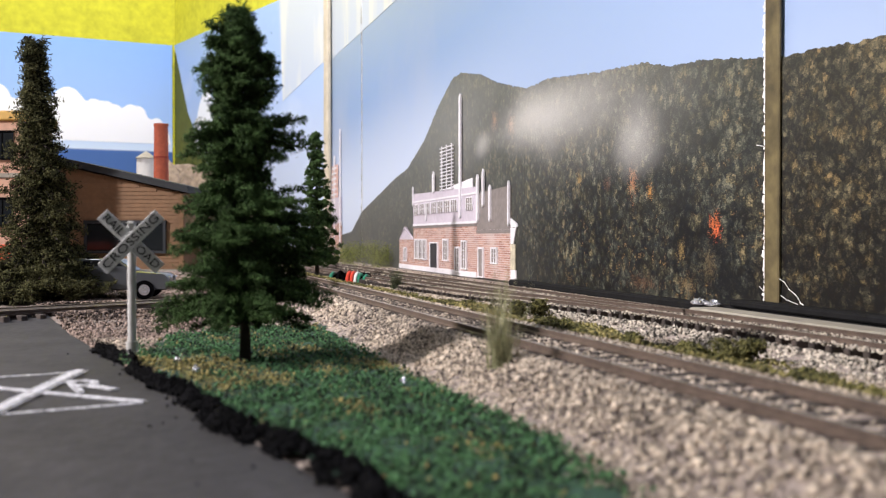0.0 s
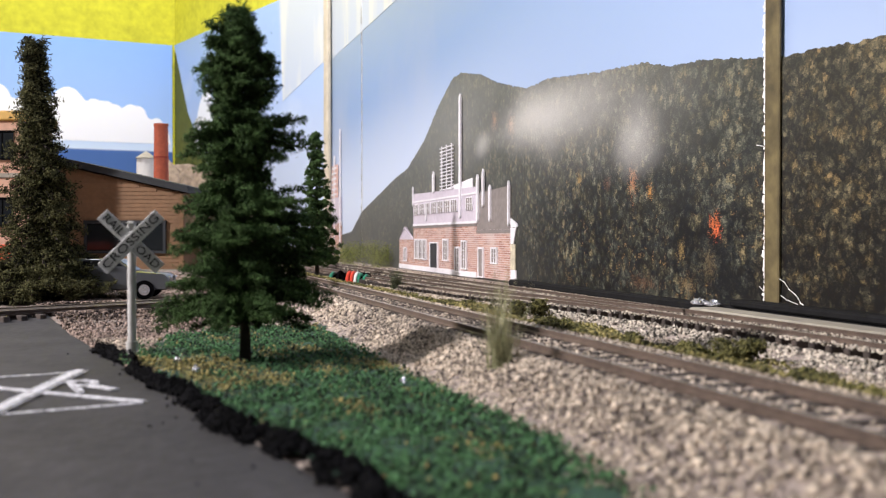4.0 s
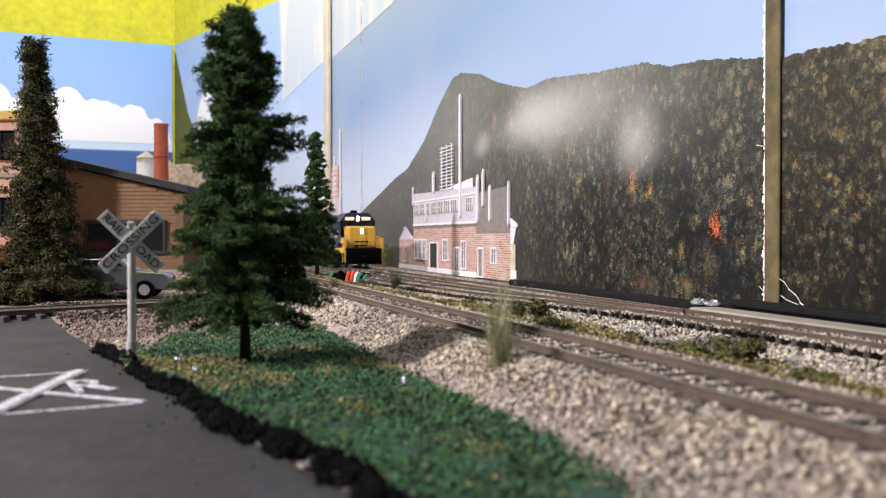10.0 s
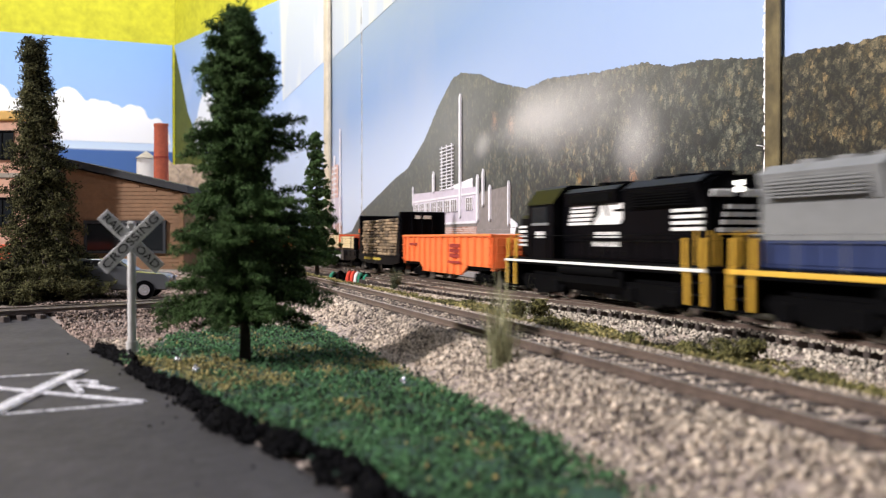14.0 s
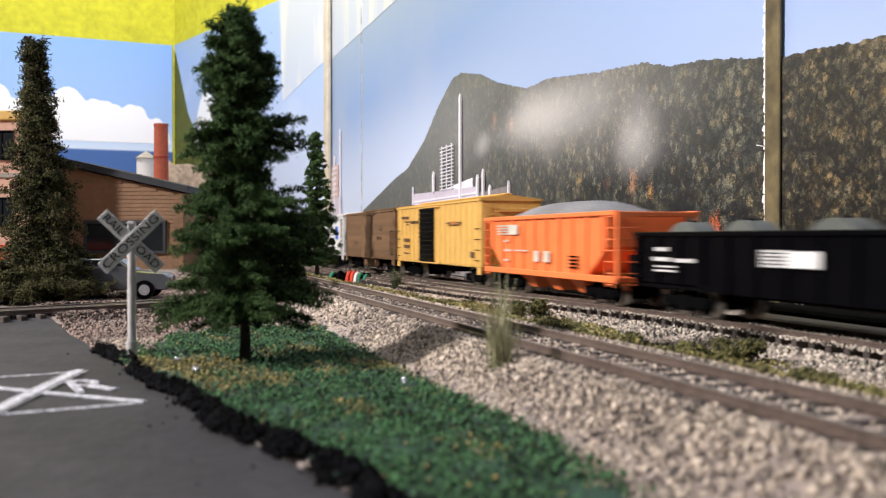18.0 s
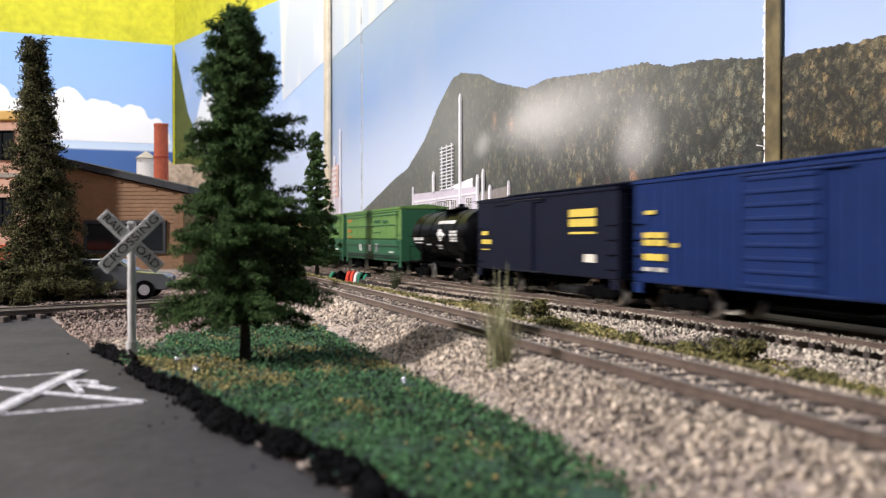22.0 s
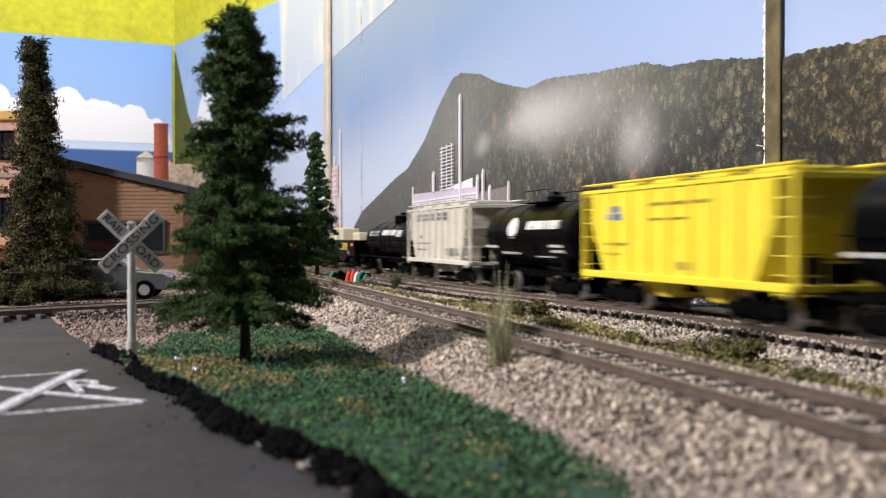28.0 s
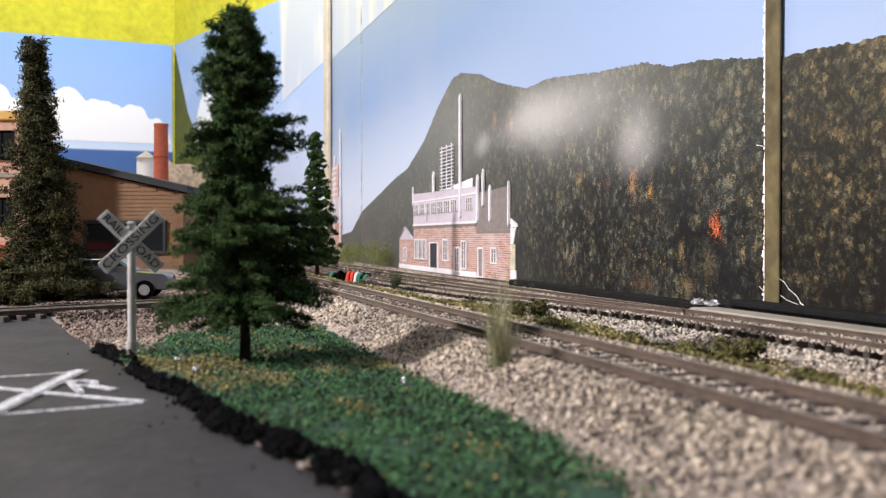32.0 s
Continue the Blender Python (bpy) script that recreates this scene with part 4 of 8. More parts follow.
def second_print():
    """A second, partly hidden station print beside the corner batten."""
    t = thing("tower_print", WALL_M, "narrow printed strip of a pink station tower on the backdrop", "cutout")
    for nm, u0, u1, z0, z1, mt in (("lower_wall", 1.060, 1.148, 0.0, 0.062, "brick_print"), ("upper_wall", 1.062, 1.148, 0.0625, 0.100, "lavender"), ("tower", 1.090, 1.145, 0.1005, 0.150, "brick_print"), ("band", 1.058, 1.148, 0.058, 0.064, "print_white")):
        part(nm, flat([(u0, z0), (u1, z0), (u1, z1), (u0, z1)], 0.0042, 0.0052), M[mt], t)
    for u, z in ((1.068, 0.20), (1.12, 0.165)):
        part("mast", Bld().box(u - 0.003, u + 0.003, 0.0042, 0.006, 0.0, z), M["print_white"], t)
    for i in range(6):
        part("band", Bld().box(1.10, 1.14, 0.0053, 0.0058, 0.104 + i * 0.008, 0.107 + i * 0.008), M["print_white"], t)


second_print()

# strips along the foot of the wall
ob = part("wall_foot", Bld().rbox(-5.4, 0.305, 0.006, 0.014, 0.0, 0.0105, 0.001), M["dark_strip"], None, "dark strip along the foot of the backdrop")
tagged(on_wall(ob), category="trim", kind="structure")
b = Bld().rbox(-1.6, 0.036, 0.0155, 0.0285, 0.004, 0.0100, 0.0006)
tagged(on_wall(part("plank", b, M["plank"], None, "pale grey wooden plank lying beside the rails")), category="plank")
b = Bld().rbox(-0.09, 0.027, 0.0062, 0.0150, 0.0106, 0.0136, 0.0008)
tagged(on_wall(part("dark_bar", b, M["dark_strip"], None, "dark grey bar lying along the backdrop foot")), category="bar")

# ---- tracks ----


def side_points(pts, off):
    d = np.gradient(pts, axis=0)
    d /= np.linalg.norm(d, axis=1)[:, None]
    return pts + np.column_stack([-d[:, 1], d[:, 0]]) * off


def rail_mesh(pts, off, z_top):
    prof = [(-0.0011, -0.0018), (0.0011, -0.0018), (0.0011, -0.0015), (0.00032, -0.0013), (0.00032, -0.0006), (0.00055, -0.0005), (0.00055, -0.00008), (-0.00055, -0.00008), (-0.00055, -0.0005), (-0.00032, -0.0006), (-0.00032, -0.0013), (-0.0011, -0.0015)]
    p = pts[::4]
    b, t = Bld(), Bld()
    n, rows = len(prof), []
    for o, z in prof:
        rows.append(np.column_stack([side_points(p, off + o), np.full(len(p), z_top + z)]))
    A = np.stack(rows, 1)
    b.v = [tuple(q) for q in A.reshape(-1, 3)]
    for i in range(len(p) - 1):
        for k in range(n):
            b.f.append((i * n + k, i * n + (k + 1) % n, (i + 1) * n + (k + 1) % n, (i + 1) * n + k))
    L, R = side_points(p, off - 0.0004), side_points(p, off + 0.0004)
    t.v = [(*q, z_top) for q in L] + [(*q, z_top) for q in R]
    m = len(p)
    t.f = [(i, i + 1, m + i + 1, m + i) for i in range(m - 1)]
    return b, t


TIE = to_mesh("tie", Bld().rbox(-0.0145, 0.0145, -0.00125, 0.00125, -0.0026, 0.0, 0.0003), M["tie"])


def build_track(name, pts, z_top, label, near=None):
    t = thing(name, Matrix.Identity(4), label, "track", group="model tracks", kind="structure")
    for off in (-0.00825, 0.00825):
        b, top = rail_mesh(pts, off, z_top)
        r = part("rail", b, M["rail"], t)
        part("rail_head", top, M["rail_top"], r)
    step = 0.0072
    s = np.concatenate([[0], np.cumsum(np.hypot(*np.diff(pts, axis=0).T))])
    d = np.gradient(pts, axis=0)
    rng = random.Random(11)
    rest = Bld()
    for q in np.arange(0.003, s[-1], step):
        x, y = np.interp(q, s, pts[:, 0]), np.interp(q, s, pts[:, 1])
        ang = math.atan2(np.interp(q, s, d[:, 1]), np.interp(q, s, d[:, 0])) + radians(90 + rng.uniform(-1.5, 1.5))
        m = Matrix.Translation((x, y, z_top - 0.0018)) @ Matrix.Rotation(ang, 4, "Z")
        if near and near[0] < y < near[1] and near[2] < x:
            share("tie", TIE, t, m)
        else:
            vs = [m @ Vector((a, bb, c)) for c in (-0.0026, 0) for bb in (-0.00125, 0.00125) for a in (-0.0145, 0.0145)]
            rest.add(vs, [(0, 2, 3, 1), (4, 5, 7, 6), (0, 1, 5, 4), (2, 6, 7, 3), (0, 4, 6, 2), (1, 3, 7, 5)])
    if rest.f:
        tagged(part("ties", rest, M["tie"], t), kind="stuff")
    return t


build_track("main_track", MAIN, RAIL_Z, "brown-railed main line with dark ties on pale ballast", (0.12, 0.95, -0.3))
build_track("front_track", FRONT, RAIL_Z + 0.0027, "weathered brown siding track on dark ties", (0.08, 0.70, -0.3))
build_track("turnout_track", MID, RAIL_Z, "rusty track curving out of the main line", (0.3, 0.9, -0.3))
build_track("crossing_track", SIDE, RAIL_Z, "curved siding track crossing the road", (0.15, 0.6, -0.4))
# timber filler where the road crosses the rails, its dark colour standing for shade
b = Bld()
for o in (-0.0135, 0.0):
    w = 0.0040 if o else 0.0062
    Lp, Rp = side_points(SIDE, -(o - w)), side_points(SIDE, -(o + w))
    for i in range(146, 184, 6):
        vs = [(*q, z) for z in (RAIL_Z - 0.0024, RAIL_Z - 0.0004) for q in (Lp[i], Lp[i + 6], Rp[i + 6], Rp[i])]
        b.add(vs, [(0, 3, 2, 1), (4, 5, 6, 7), (0, 1, 5, 4), (1, 2, 6, 5), (2, 3, 7, 6), (3, 0, 4, 7)])
tagged(part("crossing_planks", b, M["tie"], None, "crossing planks between the siding rails, coloured dark for the shade there"), category="planks", kind="structure")

# ---- ballast, grass and foam ----
GRASS = [(-0.0834, 0.262), (-0.0927, 0.3162), (-0.0725, 0.3452), (-0.0473, 0.3561), (-0.019, 0.2583), (-0.0055, 0.2102), (0.0072, 0.183), (0.016, 0.1532), (0.0201, 0.1226), (0.023, 0.07), (0.02, 0.07), (-0.0134 + 0.03, 0.07)]


def inside(x, y, poly):
    n = len(poly)
    r = np.zeros(len(x), bool)
    for i in range(n):
        (x0, y0), (x1, y1) = poly[i], poly[(i + 1) % n]
        c = ((y0 > y) != (y1 > y)) & (x < (x1 - x0) * (y - y0) / (y1 - y0 + 1e-12) + x0)
        r ^= c
    return r


GRASS_POLY = GRASS[:-2] + [on_road(-0.06, -0.002), on_road(0.0, -0.002), on_road(0.10, -0.002), on_road(0.162, -0.002)]


def wall_gap(x, y):
    """Distance in front of the backdrop wall."""
    return (x - 0.1420) * -0.9627 + (y - 0.3788) * -0.2705


def lay_ground_cover():
    rng = np.random.default_rng(21)
    # coarse places inside the camera's wedge of the layout
    def wedge(n, y0, y1, power=1.0):
        y = y0 + (y1 - y0) * rng.random(n) ** power
        x = (rng.random(n) - 0.5) * 1.06 * (y + 0.01)
        return x, y

    x1, y1 = wedge(190000, 0.095, 0.62, 0.58)
    keep = rng.random(len(x1)) < 1.0
    x2, y2 = wedge(38000, 0.62, 1.35, 0.8)
    x, y = np.concatenate([x1[keep], x2]), np.concatenate([y1[keep], y2])
    wob = 0.004 * np.sin(x * 310 + y * 90) + 0.003 * np.sin(y * 420)
    in_grass = inside(x + wob, y + wob * 0.5, GRASS_POLY)
    rs = road_side(x, y)
    ok = (rs < np.where(y < 0.2, -0.010, -0.0005)) | (y > 0.455 + 0.2 * (x + 0.2)) | (rs > 0.135)
    ok &= ~in_grass & (wall_gap(x, y) > 0.012) & ~((x < -0.235) & (y > 0.6))
    x, y = x[ok], y[ok]
    dm, df, dk, ds = (near_line(x, y, LINES[k]) for k in ("main", "front", "mid", "side"))
    dmin = np.minimum(np.minimum(dm, df), np.minimum(dk, ds))
    # keep rail heads and wheel ways free
    on_rail = (np.abs(dm - 0.00825) < 0.0016) | (np.abs(df - 0.00825) < 0.0016) | (np.abs(dk - 0.00825) < 0.0016) | (np.abs(ds - 0.00825) < 0.0016)
    thin = (dmin < 0.0145) & (rng.random(len(x)) < np.where(df < 0.0145, 0.05, 0.10))
    plank = (wall_gap(x, y) < 0.030) & (y < 0.46)
    ok = ~on_rail & ~thin & ~plank
    x, y, dmin, dm = x[ok], y[ok], dmin[ok], dm[ok]
    size = np.where(y < 0.62, rng.uniform(0.00036, 0.00078, len(x)), rng.uniform(0.0007, 0.0012, len(x)))
    in_track = dmin < 0.0145
    size = np.where(in_track, size * 0.72, size)
    z = ground_z(x, y) + np.where(in_track, np.where(df[ok] < 0.0145, 0.0064, np.where(ds[ok] < 0.0145, RAIL_Z - 0.0024 - ground_z(x, y), 0.0043)), np.maximum(0.0018 * smoothstep((0.030 - dmin) / 0.014), 0.0068 * smoothstep((0.034 - df[ok]) / 0.018)) + 0.0002) + rng.uniform(-0.0002, 0.0004, len(x))
    pos = np.column_stack([x, y, z])
    grey = (dm < 0.034) & (dmin >= 0.0) & (x > -0.02 - 0.31 * (y - 0.5))
    brown = ~grey & (x < -0.075 + 0.004 * np.sin(y * 300)) & (y < 1.0)
    for sel, m, nm, lab in ((~grey & ~brown, "stone", "gravel", "beige-grey loose gravel and ballast stones"), (brown, "brown_stone", "gravel", "reddish-brown gravel beside the crossing track"), (grey, "grey_stone", "ballast", "pale grey ballast stones beside the main line")):
        near = sel & (y < 0.25)
        far = sel & (y >= 0.25)
        tagged(new(nm, scatter(nm, pos[near], size[near], M[m], "ico", 0.28, (1, 1, 0.8), 31)), lab, "gravel", kind="stuff")
        tagged(new(nm, scatter(nm, pos[far], size[far] * 1.1, M[m], "octa", 0.25, (1, 1, 0.85), 32)), lab, "gravel", kind="stuff")

    # finer grit that fills between the near stones
    fx, fy = wedge(110000, 0.095, 0.31, 0.6)
    g = ~inside(fx, fy, GRASS_POLY) & (road_side(fx, fy) < -0.004) & (near_line(fx, fy, FRONT) > 0.0145) & (near_line(fx, fy, MAIN) > 0.03) & (near_line(fx, fy, SIDE) > 0.0145) & (wall_gap(fx, fy) > 0.04)
    fx, fy = fx[g], fy[g]
    fz = ground_z(fx, fy) + 0.0068 * smoothstep((0.034 - near_line(fx, fy, FRONT)) / 0.018) + 0.0004 + rng.uniform(0, 0.0005, len(fx))
    tagged(new("grit", scatter("grit", np.column_stack([fx, fy, fz]), rng.uniform(0.00022, 0.00045, len(fx)), M["stone"], "octa", 0.3, (1, 1, 0.85), 33)), "fine beige-grey grit between the gravel stones", "gravel", kind="stuff")

    # grass mat and its foam tufts
    xs, ys = np.meshgrid(np.arange(-0.12, 0.05, 0.0025), np.arange(0.07, 0.37, 0.0025))
    cell = inside(xs.ravel(), ys.ravel(), GRASS_POLY).reshape(xs.shape)
    zz = ground_z(xs, ys) + 0.0009 + 0.0005 * np.sin(xs * 260) * np.sin(ys * 200)
    b = Bld()
    b.v = list(zip(xs.ravel(), ys.ravel(), zz.ravel()))
    nx = xs.shape[1]
    for j in range(xs.shape[0] - 1):
        for i in range(nx - 1):
            if cell[j, i]:
                b.f.append((j * nx + i, j * nx + i + 1, (j + 1) * nx + i + 1, (j + 1) * nx + i))
    tagged(part("grass_mat", b, M["grass_mat"], None, "dark green scenic grass mat beside the road", True), category="grass", kind="stuff")
    n = 120000
    y = 0.09 + 0.28 * rng.random(n) ** 0.75
    x = (rng.random(n) - 0.5) * 1.0 * y - 0.02
    wob = 0.0035 * np.sin(x * 350 + y * 120) + rng.normal(0, 0.0016, n)
    g = inside(x + wob, y + wob, GRASS_POLY) & (road_side(x, y) < -0.0008 - 0.0042 * smoothstep((0.21 - y) / 0.08))
    x, y = x[g], y[g]
    dry = (np.sin(x * 130 + 1.0) * np.sin(y * 95 + 0.5) + 0.5 * np.sin(x * 330 + y * 210) + rng.normal(0, 0.35, len(x)) + 1.6 * np.exp(-(((x + 0.060) / 0.03) ** 2 + ((y - 0.236) / 0.022) ** 2))) > 0.92 + 0.5 * smoothstep((0.20 - y) / 0.05)
    size = rng.uniform(0.00020, 0.00052, len(x))
    tuft_h = 0.5 + 0.25 * (np.sin(x * 1500 + 2 * np.sin(y * 1100)) + np.sin(y * 1350 + 2.3 * np.sin(x * 900)))
    dry |= rng.random(len(x)) < 0.022
    z = ground_z(x, y) + 0.0008 + rng.random(len(x)) ** 1.5 * 0.0022 * tuft_h
    pos = np.column_stack([x, y, z])
    tagged(new("grass", scatter("grass", pos[~dry], size[~dry], M["grass"], "octa", 0.4, (1, 1, 1), 41)), "green ground-foam grass", "grass", kind="stuff")
    tagged(new("dry_grass", scatter("dry_grass", pos[dry], size[dry] * 0.9, M["straw"], "octa", 0.4, (1, 1, 1), 42)), "straw-yellow patches in the foam grass", "grass", kind="stuff")

    # black coarse foam along the road's edge
    kn = 420
    ka = rng.uniform(-0.05, 0.180, kn)
    kp = rng.normal(0, 1, kn)
    ksg = rng.uniform(0.5, 1.3, kn)
    n = 24000
    pick = rng.integers(0, kn, n)
    a = ka[pick] + rng.normal(0, 0.0010, n) * ksg[pick]
    centre = -0.0012 - 0.0012 * np.sin(a * 95) - 0.0008 * np.sin(a * 230) - 0.002 * smoothstep((0.09 - a) / 0.09) - 0.0010 * smoothstep((0.05 - a) / 0.07)
    wid = 0.0009 + 0.0019 * smoothstep((0.13 - a) / 0.12)
    p = centre + kp[pick] * wid * 0.62 + rng.normal(0, 0.0007, n) * ksg[pick]
    crumb = rng.random(n) < 0.0022
    p = np.where(crumb, p + rng.uniform(0.0, 0.02, n) * rng.random(n), p)
    x = ROAD_O.x + ROAD_E.x * a + ROAD_P.x * p
    y = ROAD_O.y + ROAD_E.y * a + ROAD_P.y * p
    size = rng.uniform(0.00018, 0.00052, n)
    hump = np.exp(-((p - centre) / (wid * 0.8)) ** 2)
    z = ground_z(x, y) + 0.0002 + np.where(crumb, 0.0, (0.2 + rng.random(n)) * 0.0018 * (0.3 + hump) * ksg[pick])
    tagged(new("black_edge", scatter("black_edge", np.column_stack([x, y, z]), size, M["black_foam"], "octa", 0.45, (1, 1, 1), 43)), "crumbly black foam along the road edge", "verge", kind="stuff")

    # olive and straw turf between the main line and the front siding
    n = 46000
    s = rng.uniform(-0.22, 0.42, n)
    base = np.array([0.0065, 0.3])[None] + np.outer(s, np.array(FRONT_DIR))
    off = 0.0165 + rng.random(n) ** 1.0 * (0.038 + 0.006 * np.sin(s * 60))
    x, y = base[:, 0] + off * FRONT_DIR.y, base[:, 1] - off * FRONT_DIR.x
    g = (near_line(x, y, MAIN) > 0.020) & (near_line(x, y, MID) > 0.017) & (np.sin(s * 85) + np.sin(s * 37 + 2) + rng.normal(0, 0.8, n) > -0.5)
    x, y = x[g], y[g]
    z = ground_z(x, y) + 0.0012 + 0.0064 * smoothstep((0.034 - near_line(x, y, FRONT)) / 0.018) + rng.random(len(x)) ** 2 * 0.0013
    sz = rng.uniform(0.0003, 0.0007, len(x))
    dry = rng.random(len(x)) < 0.5 + 0.3 * np.sin(s[g] * 50)
    pos = np.column_stack([x, y, z])
    tagged(new("turf", scatter("turf", pos[~dry], sz[~dry], M["olive"], "octa", 0.4, (1, 1, 1), 44)), "olive scenic turf between the tracks", "turf", kind="stuff")
    tagged(new("turf", scatter("turf", pos[dry], sz[dry], M["straw"], "octa", 0.4, (1, 1, 1), 45)), "straw-coloured turf between the tracks", "turf", kind="stuff")


lay_ground_cover()


def shrub(x, y, w, h, n, material, label, seed):
    rng = np.random.default_rng(seed)
    k = max(3, int(n / 260))
    cen = rng.normal(0, 1, (k, 3)) * np.array([w * 0.32, w * 0.32, h * 0.16]) + np.array([0, 0, h * 0.45])
    pick = rng.integers(0, k, n)
    p = cen[pick] + rng.normal(0, 1, (n, 3)) * np.array([w * 0.13, w * 0.13, h * 0.17])
    p[:, 2] = np.clip(p[:, 2], 0.0, h)
    z0 = float(ground_z(x, y)) + 0.0008
    ob = new("shrub", scatter("shrub", p, rng.uniform(0.00025, 0.00060, n), material, "octa", 0.4, (1, 1, 1), seed))
    ob.matrix_basis = Matrix.Translation((x, y, z0))
    tagged(ob, label, "shrub", group="foam shrubs")


for i, (x, y, w, h) in enumerate(((0.034, 0.372, 0.013, 0.0085), (0.041, 0.352, 0.012, 0.004), (0.047, 0.337, 0.010, 0.0035), (0.0745, 0.2475, 0.010, 0.0060), (0.0665, 0.262, 0.011, 0.0036), (0.071, 0.254, 0.010, 0.004),
                                  (0.059, 0.30, 0.008, 0.0030), (0.0855, 0.215, 0.012, 0.0025), (0.002, 0.455, 0.016, 0.003))):
    shrub(x, y, w, h, 1500 if h > 0.004 else 800, M["olive"], "olive-brown clump of scenic foam between the tracks", 60 + i)
for i, (x, y, w, h) in enumerate(((-0.125, 1.03, 0.05, 0.030), (-0.155, 1.02, 0.05, 0.028), (-0.10, 1.045, 0.025, 0.026))):
    shrub(x + 0.045, y + 0.05, w, h, 3600, M["bush"], "yellow-green foam bush at the foot of the backdrop", 90 + i)


def tuft(x, y, h, spread, n, label, seed, lift=0.0006, material="blade"):
    """A tuft of upright field-grass blades."""
    rng = random.Random(seed)
    t = Bld()
    for _ in range(n):
        a, r = rng.uniform(0, 6.28), rng.random() ** 0.6
        lean = spread * r
        hh = h * (0.35 + 0.65 * rng.random() ** 2.2)
        bx, by = 0.0012 * rng.gauss(0, 1), 0.0012 * rng.gauss(0, 1)
        w = rng.uniform(0.00010, 0.00020)
        pts = []
        for k in range(4):
            q = k / 3
            pts.append(Vector((bx + lean * q * q * math.cos(a), by + lean * q * q * math.sin(a), hh * q * (1 - 0.12 * q * r))))
        side = Vector((-math.sin(a), math.cos(a), 0)) * w
        up = Vector((math.cos(a), math.sin(a), 0)) * w * 0.5
        vs = []
        for k, p in enumerate(pts):
            s = 1 - 0.75 * k / 3
            vs += [p - side * s, p + side * s, p + up * s]
        fs = []
        for k in range(3):
            o = 3 * k
            fs += [(o, o + 1, o + 4, o + 3), (o + 1, o + 2, o + 5, o + 4), (o + 2, o, o + 3, o + 5)]
        t.add(vs, fs)
    ob = part("grass_tuft", t, M[material], None, label)
    ob.matrix_basis = Matrix.Translation((x, y, float(ground_z(x, y)) + lift))
    tagged(ob, category="grass", group="grass tufts")


tuft(0.0127, 0.2100, 0.0265, 0.0075, 150, "pale green tuft of tall field grass on the gravel", 3, 0.0034)
tuft(-0.0290, 0.585, 0.0150, 0.0070, 300, "dark green tuft of grass beside the siding", 4, 0.0020, "green_blade")

# ---- trees ----


def foam_tree(name, x, y, layers, trunk_h, trunk_r, per, clumps, grains, sigma, size, needles, droop, label, seed, kind="octa", flat3=(1, 1, 1), solid_core=0.0, lean=0.0):
    """A model conifer: tapered trunk, limbs, and a crown of many small foam grains in whorls."""
    rng = np.random.default_rng(seed)
    z0 = float(ground_z(x, y)) + 0.0008
    t = thing(name, Matrix.Translation((x, y, z0)) @ Matrix.Rotation(radians(lean), 4, "Y"), label, "tree", group="model trees")
    b = Bld()
    rings, nr = 7, 10
    for k in range(rings):
        q = k / (rings - 1)
        r = trunk_r * (1 - 0.85 * q) * (1.35 if k == 0 else 1)
        cx, cy = trunk_r * 0.4 * math.sin(3 * q + seed), trunk_r * 0.4 * math.cos(2.3 * q)
        b.v += [(cx + r * math.cos(2 * math.pi * i / nr), cy + r * math.sin(2 * math.pi * i / nr), trunk_h * q - (0.001 if k == 0 else 0)) for i in range(nr)]
    for k in range(rings - 1):
        b.f += [(k * nr + i, k * nr + (i + 1) % nr, (k + 1) * nr + (i + 1) % nr, (k + 1) * nr + i) for i in range(nr)]
    b.f.append(tuple(range((rings - 1) * nr, rings * nr)))
    part("trunk", b, M["bark"], t, smooth=True)
    limbs, pts, cores = Bld(), [], []
    for z, R in layers:
        n = max(4, int(per * (0.5 + R / max(r for _, r in layers))))
        a0 = rng.uniform(0, 6.28)
        for i in range(n):
            a = a0 + 2 * math.pi * i / n + rng.normal(0, 0.25)
            L = R * (rng.uniform(0.84, 1.08) if solid_core else rng.uniform(0.68, 1.06))
            zb = z + rng.normal(0, 0.0012)
            tip = Vector((L * math.cos(a), L * math.sin(a), max(zb - droop * L + rng.normal(0, 0.0008), 0.0012 + 0.005 * rng.random())))
            root = Vector((0, 0, min(zb + 0.001, trunk_h * 0.98)))
            limbs.rod(root, root.lerp(tip, 0.85), trunk_r * 0.16, 5)
            for c in range(clumps):
                q = (c + rng.uniform(0.2, 1.0)) / clumps
                p = np.array(root.lerp(tip, q)) + rng.normal(0, sigma * 1.1, 3)
                k = int(grains * (0.5 + 0.8 * q))
                sg = sigma * (0.75 + 0.5 * q)
                if solid_core:
                    d = rng.normal(0, 1, (k, 3))
                    d /= np.linalg.norm(d, axis=1)[:, None]
                    rad = solid_core * rng.uniform(0.75, 1.15)
                    pts.append(p + d * rad * rng.uniform(0.7, 1.55, (k, 1)) * np.array([1, 1, 0.8]))
                    cores.append((*p, rad * 0.84))
                else:
                    pts.append(p + rng.normal(0, 1, (k, 3)) * np.array([sg, sg, sg * 0.7]))
    pts = np.concatenate(pts)
    tagged(part("branching", limbs, M["bark"], t), kind="stuff")
    if cores:
        cores = np.array(cores)
        tagged(share("foliage_clumps", scatter("foliage_clumps", cores[:, :3], cores[:, 3], needles, "ico", 0.22, (1, 1, 0.85), seed + 50), t), kind="stuff")
    crown = share("crown", scatter("crown", pts, rng.uniform(size * 0.6, size * 1.3, len(pts)), needles, kind, 0.4, flat3, seed), t)
    return t


